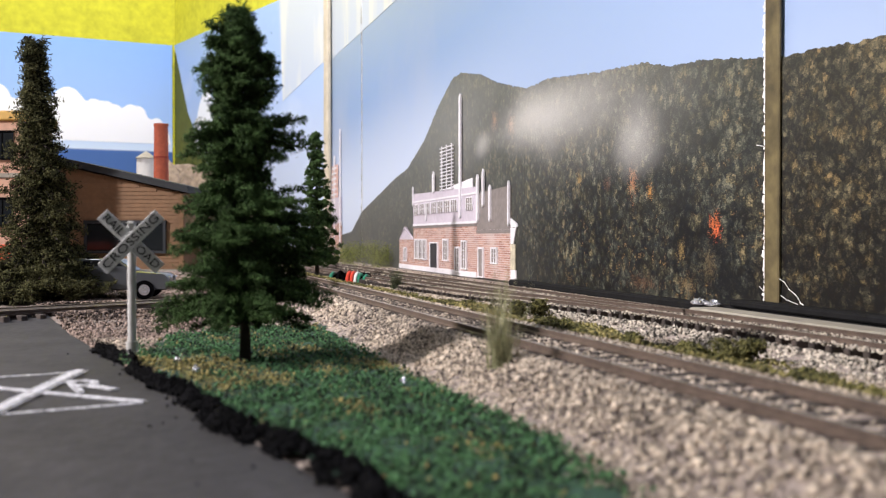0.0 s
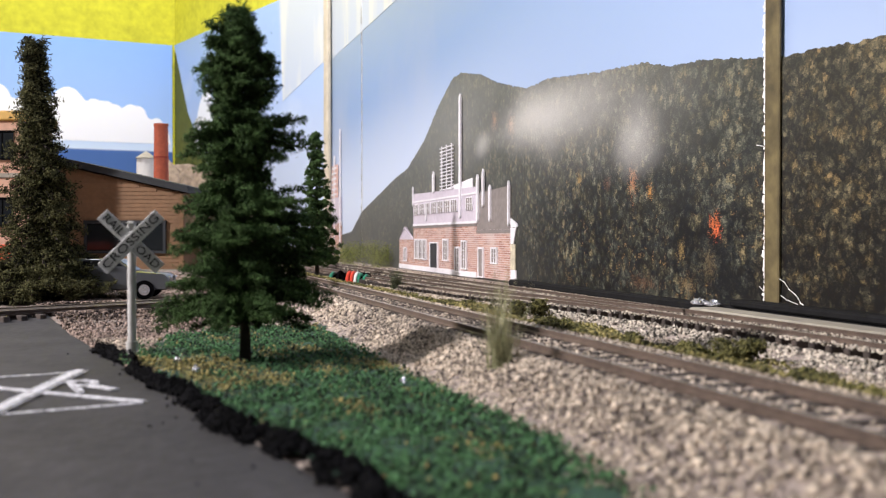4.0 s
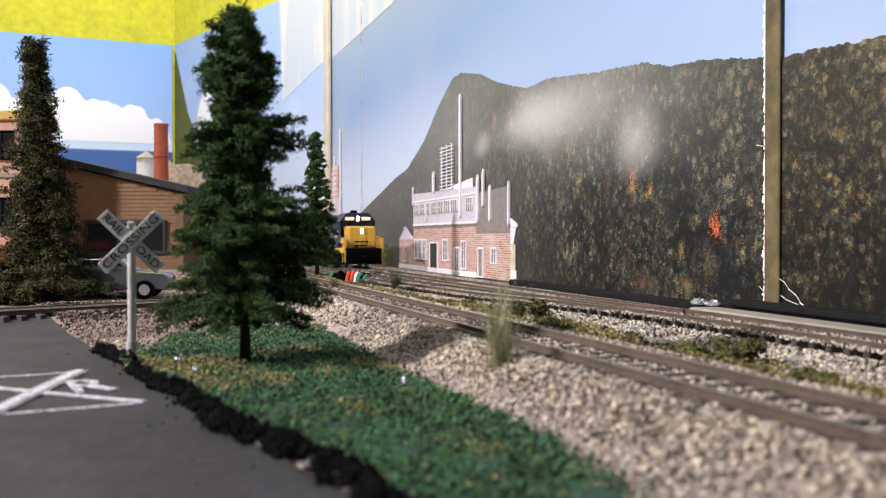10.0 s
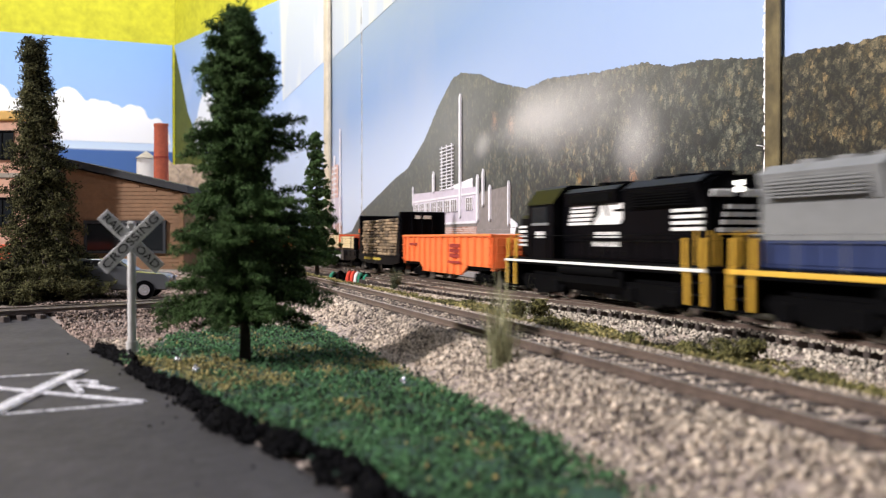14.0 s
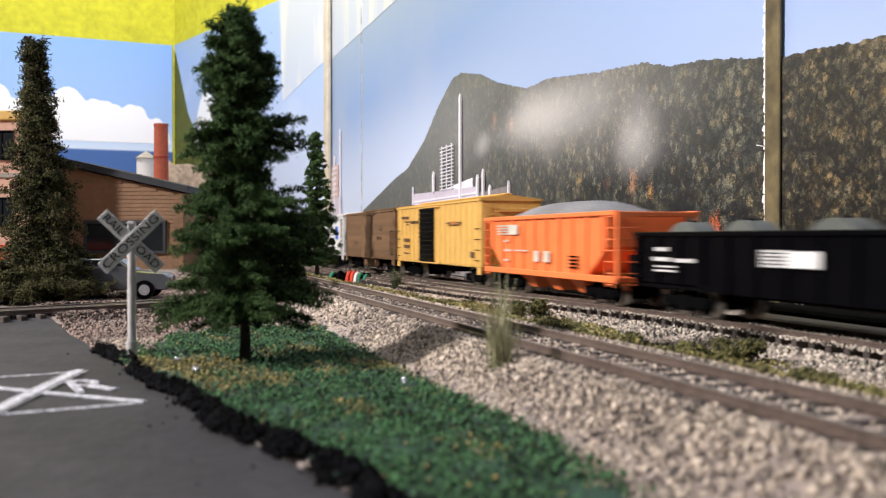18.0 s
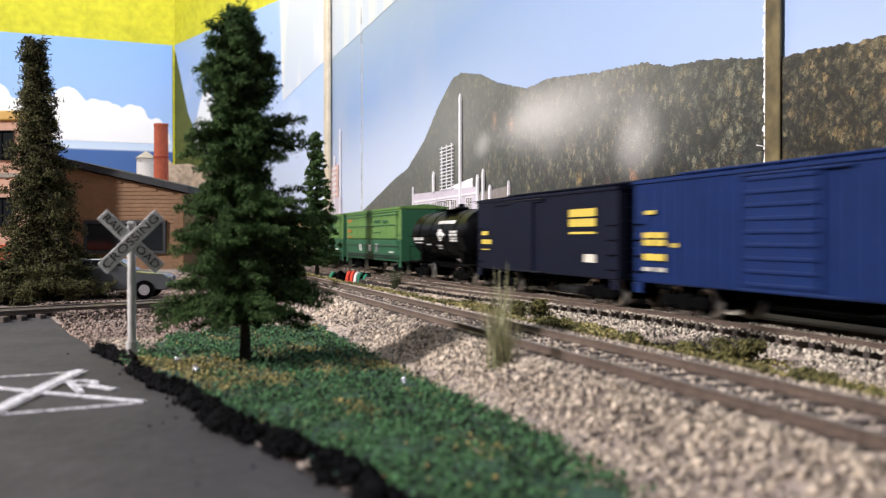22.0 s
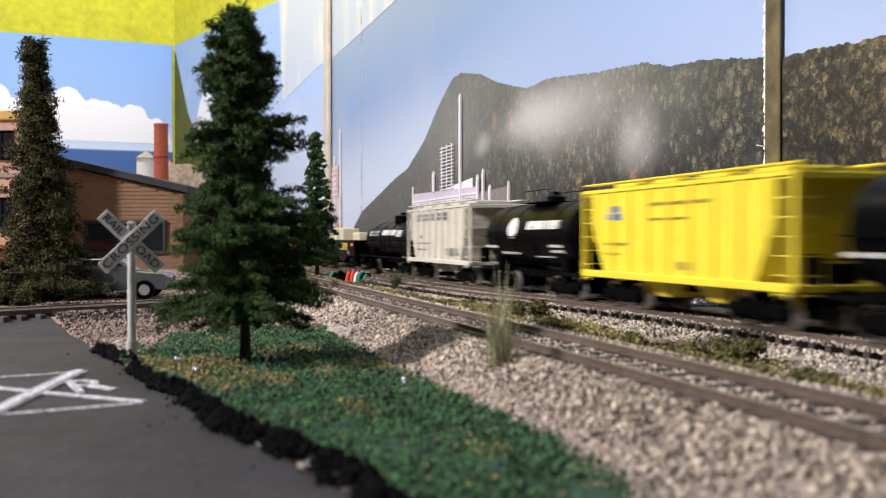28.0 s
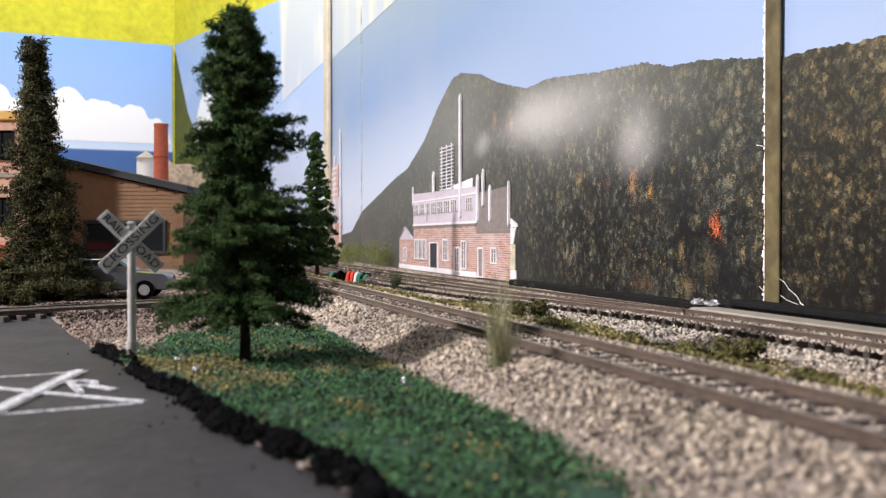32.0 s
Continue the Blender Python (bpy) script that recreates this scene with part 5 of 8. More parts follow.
def wire_tree(x, y, label, seed):
    """A bushy model conifer: bent wire boughs of uneven reach, each carrying side twigs thick with short needles."""
    rng = np.random.default_rng(seed)
    t = thing("conifer_tree", Matrix.Translation((x, y, float(ground_z(x, y)) + 0.0008)), label, "tree", group="model trees")
    H = 0.0925
    b = Bld()
    rings, nr = 9, 10
    for k in range(rings):
        q = k / (rings - 1)
        r = 0.0013 * (1 - 0.85 * q) * (1.3 if k == 0 else 1)
        b.v += [(-0.0016 * q * q + r * math.cos(2 * math.pi * i / nr), r * math.sin(2 * math.pi * i / nr), H * q - (0.001 if k == 0 else 0)) for i in range(nr)]
    for k in range(rings - 1):
        b.f += [(k * nr + i, k * nr + (i + 1) % nr, (k + 1) * nr + (i + 1) % nr, (k + 1) * nr + i) for i in range(nr)]
    b.f.append(tuple(range((rings - 1) * nr, rings * nr)))
    part("trunk", b, M["bark"], t, smooth=True)
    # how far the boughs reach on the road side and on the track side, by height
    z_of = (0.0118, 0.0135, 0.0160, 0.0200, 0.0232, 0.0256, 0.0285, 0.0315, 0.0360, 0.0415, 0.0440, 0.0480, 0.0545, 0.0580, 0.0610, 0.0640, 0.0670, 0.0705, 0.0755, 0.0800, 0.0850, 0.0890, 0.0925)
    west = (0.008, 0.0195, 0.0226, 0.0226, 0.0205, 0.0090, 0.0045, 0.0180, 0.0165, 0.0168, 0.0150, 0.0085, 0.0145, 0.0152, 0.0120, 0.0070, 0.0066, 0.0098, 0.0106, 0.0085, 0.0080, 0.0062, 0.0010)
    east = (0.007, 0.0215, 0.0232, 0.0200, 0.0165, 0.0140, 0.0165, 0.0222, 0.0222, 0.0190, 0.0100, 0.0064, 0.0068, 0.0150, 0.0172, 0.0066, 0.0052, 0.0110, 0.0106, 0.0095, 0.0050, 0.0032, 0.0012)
    limbs, pts = Bld(), []
    z = 0.0118
    while z < H:
        n = 10
        a0 = rng.uniform(0, 6.28)
        for i in range(n):
            a = a0 + 2 * math.pi * i / n + rng.normal(0, 0.3)
            zb = z + rng.normal(0, 0.0007)
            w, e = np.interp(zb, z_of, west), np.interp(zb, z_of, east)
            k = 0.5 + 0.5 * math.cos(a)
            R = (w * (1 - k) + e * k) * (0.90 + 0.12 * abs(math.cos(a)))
            L = R * rng.uniform(0.74, 1.10)
            lift = rng.normal(0.06, 0.15)
            sag = 0.16 * L if zb < 0.06 else 0.05 * L
            ax = -0.0016 * (zb / H) ** 2
            way = np.array([math.cos(a), math.sin(a), 0])
            side = np.array([-math.sin(a), math.cos(a), 0])
            bow = rng.normal(0, 0.10)

            def at(q):
                return np.array([ax, 0, zb]) + way * L * q + side * bow * L * q * q + np.array([0, 0, lift * L * q - sag * q * q])

            limbs.hose([at(q) for q in (0, 0.4, 0.75, 0.97)], 0.00014, 4)
            steps = max(3, int(L / 0.0010))
            for j in range(steps):
                q = (j + rng.random()) / steps
                if q < 0.12 and L > 0.008:
                    continue
                c = at(q)
                for sg in (-1, 1):
                    tl = (0.0030 * (1 - 0.55 * q) + 0.0006) * rng.uniform(0.5, 1.1)
                    d = side * sg * 0.85 + way * 0.6 + np.array([0, 0, rng.normal(0.12, 0.35)])
                    m = int(9 + 5200 * tl)
                    f = rng.random((m, 1))
                    pts.append(c + d * tl * f + rng.normal(0, 0.00045, (m, 3)))
        z += 0.00165
    pts = np.concatenate(pts)
    pts = pts[pts[:, 2] > 0.0088]
    tagged(part("branching", limbs, M["bark"], t), kind="stuff")
    share("crown", scatter("crown", pts, rng.uniform(0.00034, 0.00062, len(pts)), M["needles"], "tetra", 0.3, (0.5, 0.5, 1.1), seed), t)
    return t


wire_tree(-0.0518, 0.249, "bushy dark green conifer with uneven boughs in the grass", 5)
lay = [(0.002 + 0.0052 * i, float(np.interp(0.002 + 0.0052 * i, (0.0, 0.010, 0.027, 0.055, 0.075, 0.095, 0.120, 0.130), (0.036, 0.0300, 0.0205, 0.0170, 0.0120, 0.0072, 0.0045, 0.0030)))) for i in range(24)]
lay += [(0.008 + 0.0022 * i, 0.0385 - 0.0016 * i) for i in range(9)] * 2
foam_tree("conifer_tree", -0.1895, 0.4545, lay, 0.122, 0.0022, 18, 5, 30, 0.0012, 0.00056, M["needles_dry"], 0.45, "tall narrow olive-brown conifer with drooping needles", 6, flat3=(1.9, 0.5, 0.45), lean=-2.6)
lay = [(0.016 + 0.0074 * i, 0.0180 * (1 - i / 14.2) + 0.0010) for i in range(14)]
foam_tree("conifer_tree", -0.0985, 0.740, lay, 0.112, 0.0016, 9, 5, 34, 0.0012, 0.00055, M["needles"], 0.12, "small dark green foam conifer behind the bushy one", 7, solid_core=0.0019)

# ---- crossing sign, house, vehicles and clutter by the road ----


def crossing_sign():
    x, y = -0.0865, 0.2645
    t = thing("crossing_sign", Matrix.Translation((x, y, float(ground_z(x, y)))) @ Matrix.Rotation(radians(14), 4, "Z"), "weathered white railroad crossbuck on a grey pole", "sign")
    b = Bld().tube("z", 0, 0.0005, 0, 0, 0.0021, 12).tube("z", 0.0005, 0.0048, 0, 0, 0.0016, 12).tube("z", 0.0048, 0.0375, 0, 0, 0.00115, 12).tube("z", 0.0375, 0.0382, 0, 0, 0.0014, 12, 0.0008)
    part("pole", b, M["pole_grey"], t, smooth=True)
    c = 0.0325
    for k, (ang, text) in enumerate(((-45, "RAIL   ROAD"), (45, "CROSSING"))):
        m = Matrix.Translation((0, -0.0014 - 0.0006 * k, c)) @ Matrix.Rotation(radians(-ang), 4, "Y")
        board = part("board", Bld().rbox(-0.0107, 0.0107, -0.0003, 0.0003, -0.00185, 0.00185, 0.0001), M["sign_white"], t)
        board.matrix_basis = m
        me = words(text, 0.0031, 0.00006, M["black"])
        me.transform(Matrix.Diagonal((0.0196 / max(0.001, max(v.co.x for v in me.vertices) - min(v.co.x for v in me.vertices)), 1, 1, 1)))
        share("lettering", me, board, Matrix.Translation((0, -0.00036, 0)))


crossing_sign()


def siding_wall(parent, name, x0, x1, y, z0, z_of, step, material):
    """Clapboards on a front wall, each board lapped over the next."""
    z = z0
    while True:
        if z + step > max(z_of(x0), z_of(x1), z_of((x0 + x1) / 2)):
            break
        xa, xb = x0, x1
        while z_of(xa) < z + step and xa < x1:
            xa += 0.002
        while z_of(xb) < z + step and xb > x0:
            xb -= 0.002
        if xb - xa > 0.004:
            part("clapboard", Bld().add([(xa, y, z), (xb, y, z), (xb, y - 0.0011, z), (xa, y - 0.0011, z), (xa, y, z + step), (xb, y, z + step), (xb, y - 0.0004, z + step), (xa, y - 0.0004, z + step)],
                                        [(0, 1, 2, 3), (4, 7, 6, 5), (3, 2, 6, 7), (0, 3, 7, 4), (1, 5, 6, 2)]), material, parent)
        z += step


def brown_house():
    Y = 0.87
    t = thing("depot_building", Matrix.Translation((0, Y, 0.010)), "tan clapboard depot with a low dark gable roof", "building")
    xr, xl, eave, apex = -0.2375, -0.462, 0.0705, 0.0955
    xm = (xl + xr) / 2

    def z_of(x):
        return eave + (apex - eave) * (1 - abs(x - xm) / ((xr - xl) / 2))

    b = Bld().prism("y", 0, 0.16, [(xl, 0), (xr, 0), (xr, eave), (xm, apex), (xl, eave)])
    part("wall", b, M["siding"], t)
    siding_wall(t, "clapboard", xl, xr, -0.0002, 0.0, z_of, 0.0036, M["siding"])
    for s in (-1, 1):
        xe = xm + s * ((xr - xl) / 2 + 0.006)
        b = Bld().prism("y", -0.008, 0.168, [(xm, apex + 0.0015), (xe, eave), (xe, eave + 0.0060), (xm, apex + 0.0078)])
        part("roof", b, M["roof"], t, "dark felt roof slope")
    w = part("window", Bld().rbox(xr - 0.088, xr - 0.016, -0.0032, -0.0008, 0.018, 0.0425, 0.0006), M["glass"], t, "long dark shopfront window")
    s = Bld()
    for q in (0.0, 0.5, 1.0):
        xx = xr - 0.088 + 0.072 * q
        s.box(xx - 0.0012, xx + 0.0012, -0.0045, -0.001, 0.017, 0.0435)
    s.box(xr - 0.0895, xr - 0.0145, -0.0046, -0.001, 0.0425, 0.0455).box(xr - 0.0895, xr - 0.0145, -0.0046, -0.001, 0.0155, 0.018)
    part("frame", s, M["roof"], w)
    part("corner_board", Bld().rbox(xr - 0.003, xr + 0.0012, -0.0022, 0.003, 0, eave, 0.0004), M["siding"], t)
    part("step", Bld().rbox(xl, xr + 0.012, -0.02, -0.0024, -0.004, 0.001, 0.0006), M["plank"], t)


brown_house()


def pink_house():
    t = thing("pink_building", Matrix.Translation((0, 0.80, 0.010)), "pink stuccoed building with an orange cornice", "building")
    x0, x1, h = -0.60, -0.352, 0.128
    part("wall", Bld().rbox(x0, x1, 0, 0.06, 0, h, 0.0008), M["pink"], t)
    part("cornice", Bld().rbox(x0 - 0.003, x1 + 0.003, -0.004, 0.064, h, h + 0.008, 0.001), M["boxcar_yellow"], t, "orange-tan cornice")
    part("band", Bld().rbox(x0, x1 + 0.001, -0.002, -0.0002, 0.080, 0.084, 0.0004), M["plank"], t)
    for i in range(5):
        xx = x1 - 0.026 - i * 0.034
        for z in (0.096, 0.040):
            w = part("window", Bld().rbox(xx, xx + 0.018, -0.002, -0.0003, z, z + 0.022, 0.0003), M["glass"], t)
            part("frame", Bld().box(xx - 0.001, xx + 0.019, -0.003, -0.0004, z - 0.0012, z).box(xx - 0.001, xx + 0.019, -0.003, -0.0004, z + 0.022, z + 0.0235).box(xx + 0.0086, xx + 0.0094, -0.0026, -0.0004, z, z + 0.022), M["black"], w)


pink_house()

t = thing("red_container", Matrix.Translation((-0.350, 0.745, 0.010)), "bright red ribbed metal container beside the pink building", "container")
part("body", Bld().rbox(-0.030, 0.0125, -0.010, 0.010, 0.0045, 0.0245, 0.0006), M["red"], t)
b = Bld()
for i in range(9):
    b.box(-0.028 + i * 0.0048, -0.0264 + i * 0.0048, -0.0107, -0.0098, 0.006, 0.0235)
part("ribs", b, M["red"], t)
part("skid", Bld().rbox(-0.030, 0.0125, -0.009, 0.009, 0.0, 0.0046, 0.0006), M["black"], t)

t = thing("chimney_stack", Matrix.Translation((-0.340, 1.15, 0.006)), "tall round red factory chimney", "chimney")
part("shaft", Bld().tube("z", 0, 0.168, 0, 0, 0.0096, 24, 0.0082), M["chimney"], t, smooth=True)
part("cap", Bld().tube("z", 0.168, 0.171, 0, 0, 0.0087, 24), M["chimney"], t, smooth=True)
for i in range(3):
    part("band", Bld().tube("z", 0.04 + 0.045 * i, 0.0415 + 0.045 * i, 0, 0, 0.0098 - 0.0004 * i, 24), M["dark_red"], t, smooth=True)

t = thing("water_tower", Matrix.Translation((-0.405, 1.30, 0.006)), "small white water tank with a conical roof on legs", "tower")
part("tank", Bld().tube("z", 0.105, 0.142, 0, 0, 0.0125, 20), M["white"], t, smooth=True)
part("roof", Bld().tube("z", 0.142, 0.152, 0, 0, 0.0145, 20, 0.001), M["plank"], t, smooth=True)
part("balcony", Bld().tube("z", 0.101, 0.105, 0, 0, 0.0155, 20), M["plank"], t, smooth=True)
for a in (45, 135, 225, 315):
    part("leg", Bld().rod((0.013 * math.cos(radians(a)), 0.013 * math.sin(radians(a)), 0), (0.010 * math.cos(radians(a)), 0.010 * math.sin(radians(a)), 0.102), 0.001, 8), M["plank"], t)


def rock_mound(x, y, w, d, h, seed):
    bm = bmesh.new()
    bmesh.ops.create_icosphere(bm, subdivisions=4, radius=1.0)
    for v in bm.verts:
        k = 1 + 0.28 * noise.noise(v.co * 1.7 + Vector((seed, 0, 0))) + 0.13 * noise.noise(v.co * 5) + 0.06 * noise.noise(v.co * 13)
        v.co *= k
        v.co = Vector((v.co.x * w, v.co.y * d, max(v.co.z, -0.05) * h))
    me = bpy.data.meshes.new("rock_mound")
    bm.to_mesh(me)
    bm.free()
    me.materials.append(M["rock"])
    ob = new("rock_mound", me)
    ob.matrix_basis = Matrix.Translation((x, y, 0.010))
    tagged(ob, "brown plaster rock outcrop at the layout's far corner", "rock", group="rock outcrops")


rock_mound(-0.445, 1.72, 0.095, 0.07, 0.165, 2)
rock_mound(-0.30, 1.70, 0.10, 0.06, 0.085, 5)


def layered_bank():
    """Low bank of flat stone courses, a stand-in for the layered grey bands behind the siding."""
    t = thing("stone_bank", Matrix.Translation((-0.225, 0.93, 0.006)), "low bank of flat grey courses standing in for layered bands beyond", "bank")
    rng = random.Random(12)
    for k in range(7):
        x = -0.03
        while x < 0.10:
            w = rng.uniform(0.014, 0.03)
            part("stone", Bld().rbox(x, x + w - 0.0006, -0.012 + 0.0016 * k, 0.006, 0.0035 * k, 0.0035 * k + rng.uniform(0.0026, 0.0033), 0.0004), M["plank"] if rng.random() < 0.6 else M["rock"], t)
            x += w


layered_bank()


def silver_car():
    """A parked silver saloon, seen from the side."""
    t = thing("parked_car", Matrix.Translation((-0.1640, 0.462, 0.0105)) @ Matrix.Rotation(radians(8), 4, "Z") @ Matrix.Scale(1.2, 4), "silver model saloon car parked behind the siding", "car")
    prof = [(-0.026, 0.0035), (0.0255, 0.0035), (0.0268, 0.0060), (0.0262, 0.0085), (0.0245, 0.0098), (0.0130, 0.0108), (0.0060, 0.0158), (-0.0110, 0.0160), (-0.0190, 0.0112), (-0.0258, 0.0102), (-0.0268, 0.0070)]
    b = Bld()
    n = len(prof)
    for y, k in ((-0.0100, 0.93), (-0.0094, 1.0), (0.0094, 1.0), (0.0100, 0.93)):
        b.v += [(p * (0.985 if abs(y) > 0.0095 else 1), y * (0.80 if q > 0.0112 else 1), 0.0095 + (q - 0.0095) * k) for p, q in prof]
    for r in range(3):
        b.f += [(r * n + i, r * n + (i + 1) % n, (r + 1) * n + (i + 1) % n, (r + 1) * n + i) for i in range(n)]
    b.f += [tuple(range(n))[::-1], tuple(range(3 * n, 4 * n))]
    part("body", b, M["silver"], t, smooth=True)
    for y in (-0.00845, 0.00845):
        s = math.copysign(1, y)
        for x0, x1, xt0, xt1 in ((-0.0165, -0.0040, -0.0105, -0.0040), (-0.0030, 0.0108, -0.0030, 0.0060)):
            part("side_window", Bld().prism("y", y - 0.0003 * s, y + 0.0006 * s, [(x0, 0.0114), (x1, 0.0114), (xt1, 0.0150), (xt0, 0.0150)]), M["glass"], t)
        for x in (-0.0165, 0.0170):
            w = part("wheel", Bld().tube("y", s * 0.0072, s * 0.0104, x, 0.0036, 0.0038, 18), M["black"], t, smooth=True)
            part("hub", Bld().tube("y", s * 0.0100, s * 0.0107, x, 0.0036, 0.0022, 14), M["foil"], w, smooth=True)
    part("windscreen", Bld().add([(0.0128, -0.0075, 0.0112), (0.0128, 0.0075, 0.0112), (0.0066, 0.0070, 0.0157), (0.0066, -0.0070, 0.0157), (0.0122, -0.0075, 0.0110), (0.0122, 0.0075, 0.0110), (0.0060, 0.0070, 0.0155), (0.0060, -0.0070, 0.0155)],
                                 [(0, 1, 2, 3), (4, 7, 6, 5), (0, 4, 5, 1), (2, 6, 7, 3), (0, 3, 7, 4), (1, 5, 6, 2)]), M["glass"], t)
    part("bumper", Bld().rbox(0.0255, 0.0275, -0.0085, 0.0085, 0.0045, 0.0065, 0.0005), M["silver"], t)
    for y in (-0.0065, 0.0065):
        part("headlight", Bld().rbox(0.0255, 0.0272, y - 0.0015, y + 0.0015, 0.0072, 0.0088, 0.0003), M["foil"], t)


silver_car()


def wires():
    """A few coloured wires looped over a small black switch motor beside the far siding."""
    t = thing("switch_machine", Matrix.Translation((-0.0680, 0.690, 0.0075)) @ Matrix.Scale(1.5, 4), "small black switch machine with looped green and red wires", "switch machine")
    part("housing", Bld().rbox(-0.009, 0.010, -0.006, 0.006, 0.0, 0.0045, 0.0010), M["black"], t)
    for k, (m, x, r) in enumerate((("wire_green", -0.007, 0.0046), ("black", -0.0035, 0.0052), ("wire_red", 0.0010, 0.0050), ("wire_red", 0.0030, 0.0050), ("wire_green", 0.0062, 0.0040), ("white", 0.0048, 0.0046), ("wire_green", 0.0090, 0.0034))):
        turns = [math.pi * i / 10 for i in range(11)]
        b = Bld().hose([(x + 0.0010 * math.cos(a), -0.0068 + 0.004 * math.cos(a), r * math.sin(a)) for a in turns], 0.00085)
        part("wire", b, M[m], t, smooth=True)
    ob = part("grey_slab", Bld().rbox(-0.031, 0.004, -0.014, 0.010, 0, 0.0042, 0.0008), M["plank"], None, "flat grey slab beside the far siding")
    ob.matrix_basis = Matrix.Translation((-0.0905, 0.715, 0.0065)) @ Matrix.Rotation(radians(-12), 4, "Z")
    tagged(ob, category="slab")


wires()
rng_f = np.random.default_rng(77)
for i, (u, w) in enumerate(((0.047, 0.0042), (0.036, 0.0040))):
    bm = bmesh.new()
    bmesh.ops.create_icosphere(bm, subdivisions=3, radius=1.0)
    for v in bm.verts:
        v.co = Vector((v.co.x * w * 0.9, v.co.y * w * 0.8, max(-0.1, v.co.z + 0.3) * w * 0.5)) * rng_f.uniform(0.55, 1.15)
    me = bpy.data.meshes.new("foil_scrap")
    bm.to_mesh(me)
    bm.free()
    me.materials.append(M["foil"])
    ob = new("foil_scrap", me)
    ob.matrix_basis = WALL_M @ Matrix.Translation((u, 0.017, 0.0105))
    tagged(ob, "crumpled shiny foil scrap on the backdrop foot", "scrap", group="foil scraps")
# glassy flecks in the grass
for i, (x, y) in enumerate(((-0.0085, 0.2045), (-0.0585, 0.224), (-0.067, 0.243))):
    ob = new("glass_fleck", scatter("glass_fleck", rng_f.normal(0, 0.0005, (5, 3)), rng_f.uniform(0.0004, 0.0008, 5), M["foil"], "octa", 0.4, (1, 1, 1), 90 + i))
    ob.matrix_basis = Matrix.Translation((x, y, float(ground_z(x, y)) + 0.0028))
    tagged(ob, "tiny shiny fleck lying in the foam grass", "fleck", group="shiny flecks")

# ---- the train ----
TRUCK = to_mesh("truck", Bld().rbox(-0.0150, 0.0150, -0.0128, -0.0110, 0.0040, 0.0074, 0.0005).rbox(-0.0150, 0.0150, 0.0110, 0.0128, 0.0040, 0.0074, 0.0005)
                .rbox(-0.0040, 0.0040, -0.0134, 0.0134, 0.0024, 0.0080, 0.0006).rbox(-0.0040, 0.0040, -0.0120, 0.0120, 0.0072, 0.0108, 0.0006)
                .rbox(-0.0128, -0.0072, -0.0136, -0.0108, 0.0030, 0.0068, 0.0006).rbox(0.0072, 0.0128, -0.0136, -0.0108, 0.0030, 0.0068, 0.0006)
                .rbox(-0.0128, -0.0072, 0.0108, 0.0136, 0.0030, 0.0068, 0.0006).rbox(0.0072, 0.0128, 0.0108, 0.0136, 0.0030, 0.0068, 0.0006), M["black"])
AXLE = to_mesh("axle", Bld().tube("y", -0.0102, -0.0070, 0, 0.0053, 0.0044, 20).tube("y", 0.0070, 0.0102, 0, 0.0053, 0.0044, 20)
               .tube("y", -0.0078, 0.0078, 0, 0.0053, 0.0011, 8), M["black"], True)
TREAD = to_mesh("tread", Bld().tube("y", -0.0100, -0.0078, 0, 0.0053, 0.0052, 24).tube("y", 0.0078, 0.0100, 0, 0.0053, 0.0052, 24).tube("y", -0.0078, -0.0070, 0, 0.0053, 0.0060, 24).tube("y", 0.0070, 0.0078, 0, 0.0053, 0.0060, 24), M["steel"], True)
COUPLER = to_mesh("coupler", Bld().rbox(-0.004, 0.0040, -0.0010, 0.0010, 0.0085, 0.0110, 0.0003).rbox(0.0030, 0.0066, -0.0022, 0.0018, 0.0080, 0.0115, 0.0006), M["black"])


def running_gear(t, L, inset=0.026):
    for s in (-1, 1):
        x = s * (L / 2 - inset)
        tr = share("truck", TRUCK, t, Matrix.Translation((x, 0, 0)))
        for a in (-0.0100, 0.0100):
            share("wheelset", AXLE, tr, Matrix.Translation((a, 0, 0)))
            share("wheel_tread", TREAD, tr, Matrix.Translation((a, 0, 0)))
        share("coupler", COUPLER, t, Matrix.Translation((s * (L / 2 + 0.001), 0, 0)) @ Matrix.Rotation(0 if s > 0 else math.pi, 4, "Z"))


def letter_steps(x0, x1, height):
    """A line of writing cut into short bars of uneven width."""
    rng = random.Random(round(x0 * 1e5) + round(x1 * 1e5))
    out, x = [], x0
    while x < x1 - 0.0003:
        w = max(0.0006, height * rng.choice((0.45, 0.6, 0.6, 0.75)))
        out.append((x, min(x + w, x1)))
        x += w + max(0.00022, height * rng.choice((0.18, 0.18, 0.2, 0.5)))
    return out


def marks(t, y, rows, material, name="lettering", dep=0.00035):
    """Plain bars standing for lettering or emblems on the two sides, given in side-view measure."""
    for x0, x1, z0, z1 in rows:
        if name == "lettering" and z1 - z0 < 0.0031 and x1 - x0 > 2.2 * (z1 - z0):
            for s in (-1, 1):
                b = Bld()
                for a, q in letter_steps(x0, x1, z1 - z0):
                    b.box(min(-s * a, -s * q), max(-s * a, -s * q), min(s * y, s * (y + dep)), max(s * y, s * (y + dep)), z0, z1)
                part(name, b, material, t)
            continue
        boxes(name, [(x0, x1, -y - dep, -y, z0, z1), (-x1, -x0, y, y + dep, z0, z1)], material, t, 0.00005)


def block_letters(x, z, n, w, h, gap, bars=3):
    """Bars laid out like a short bold emblem of n blocks."""
    out = []
    for i in range(n):
        a = x + i * (w + gap)
        for k in range(bars):
            out.append((a, a + w, z + h * k / bars, z + h * (k + 0.80) / bars))
    return out


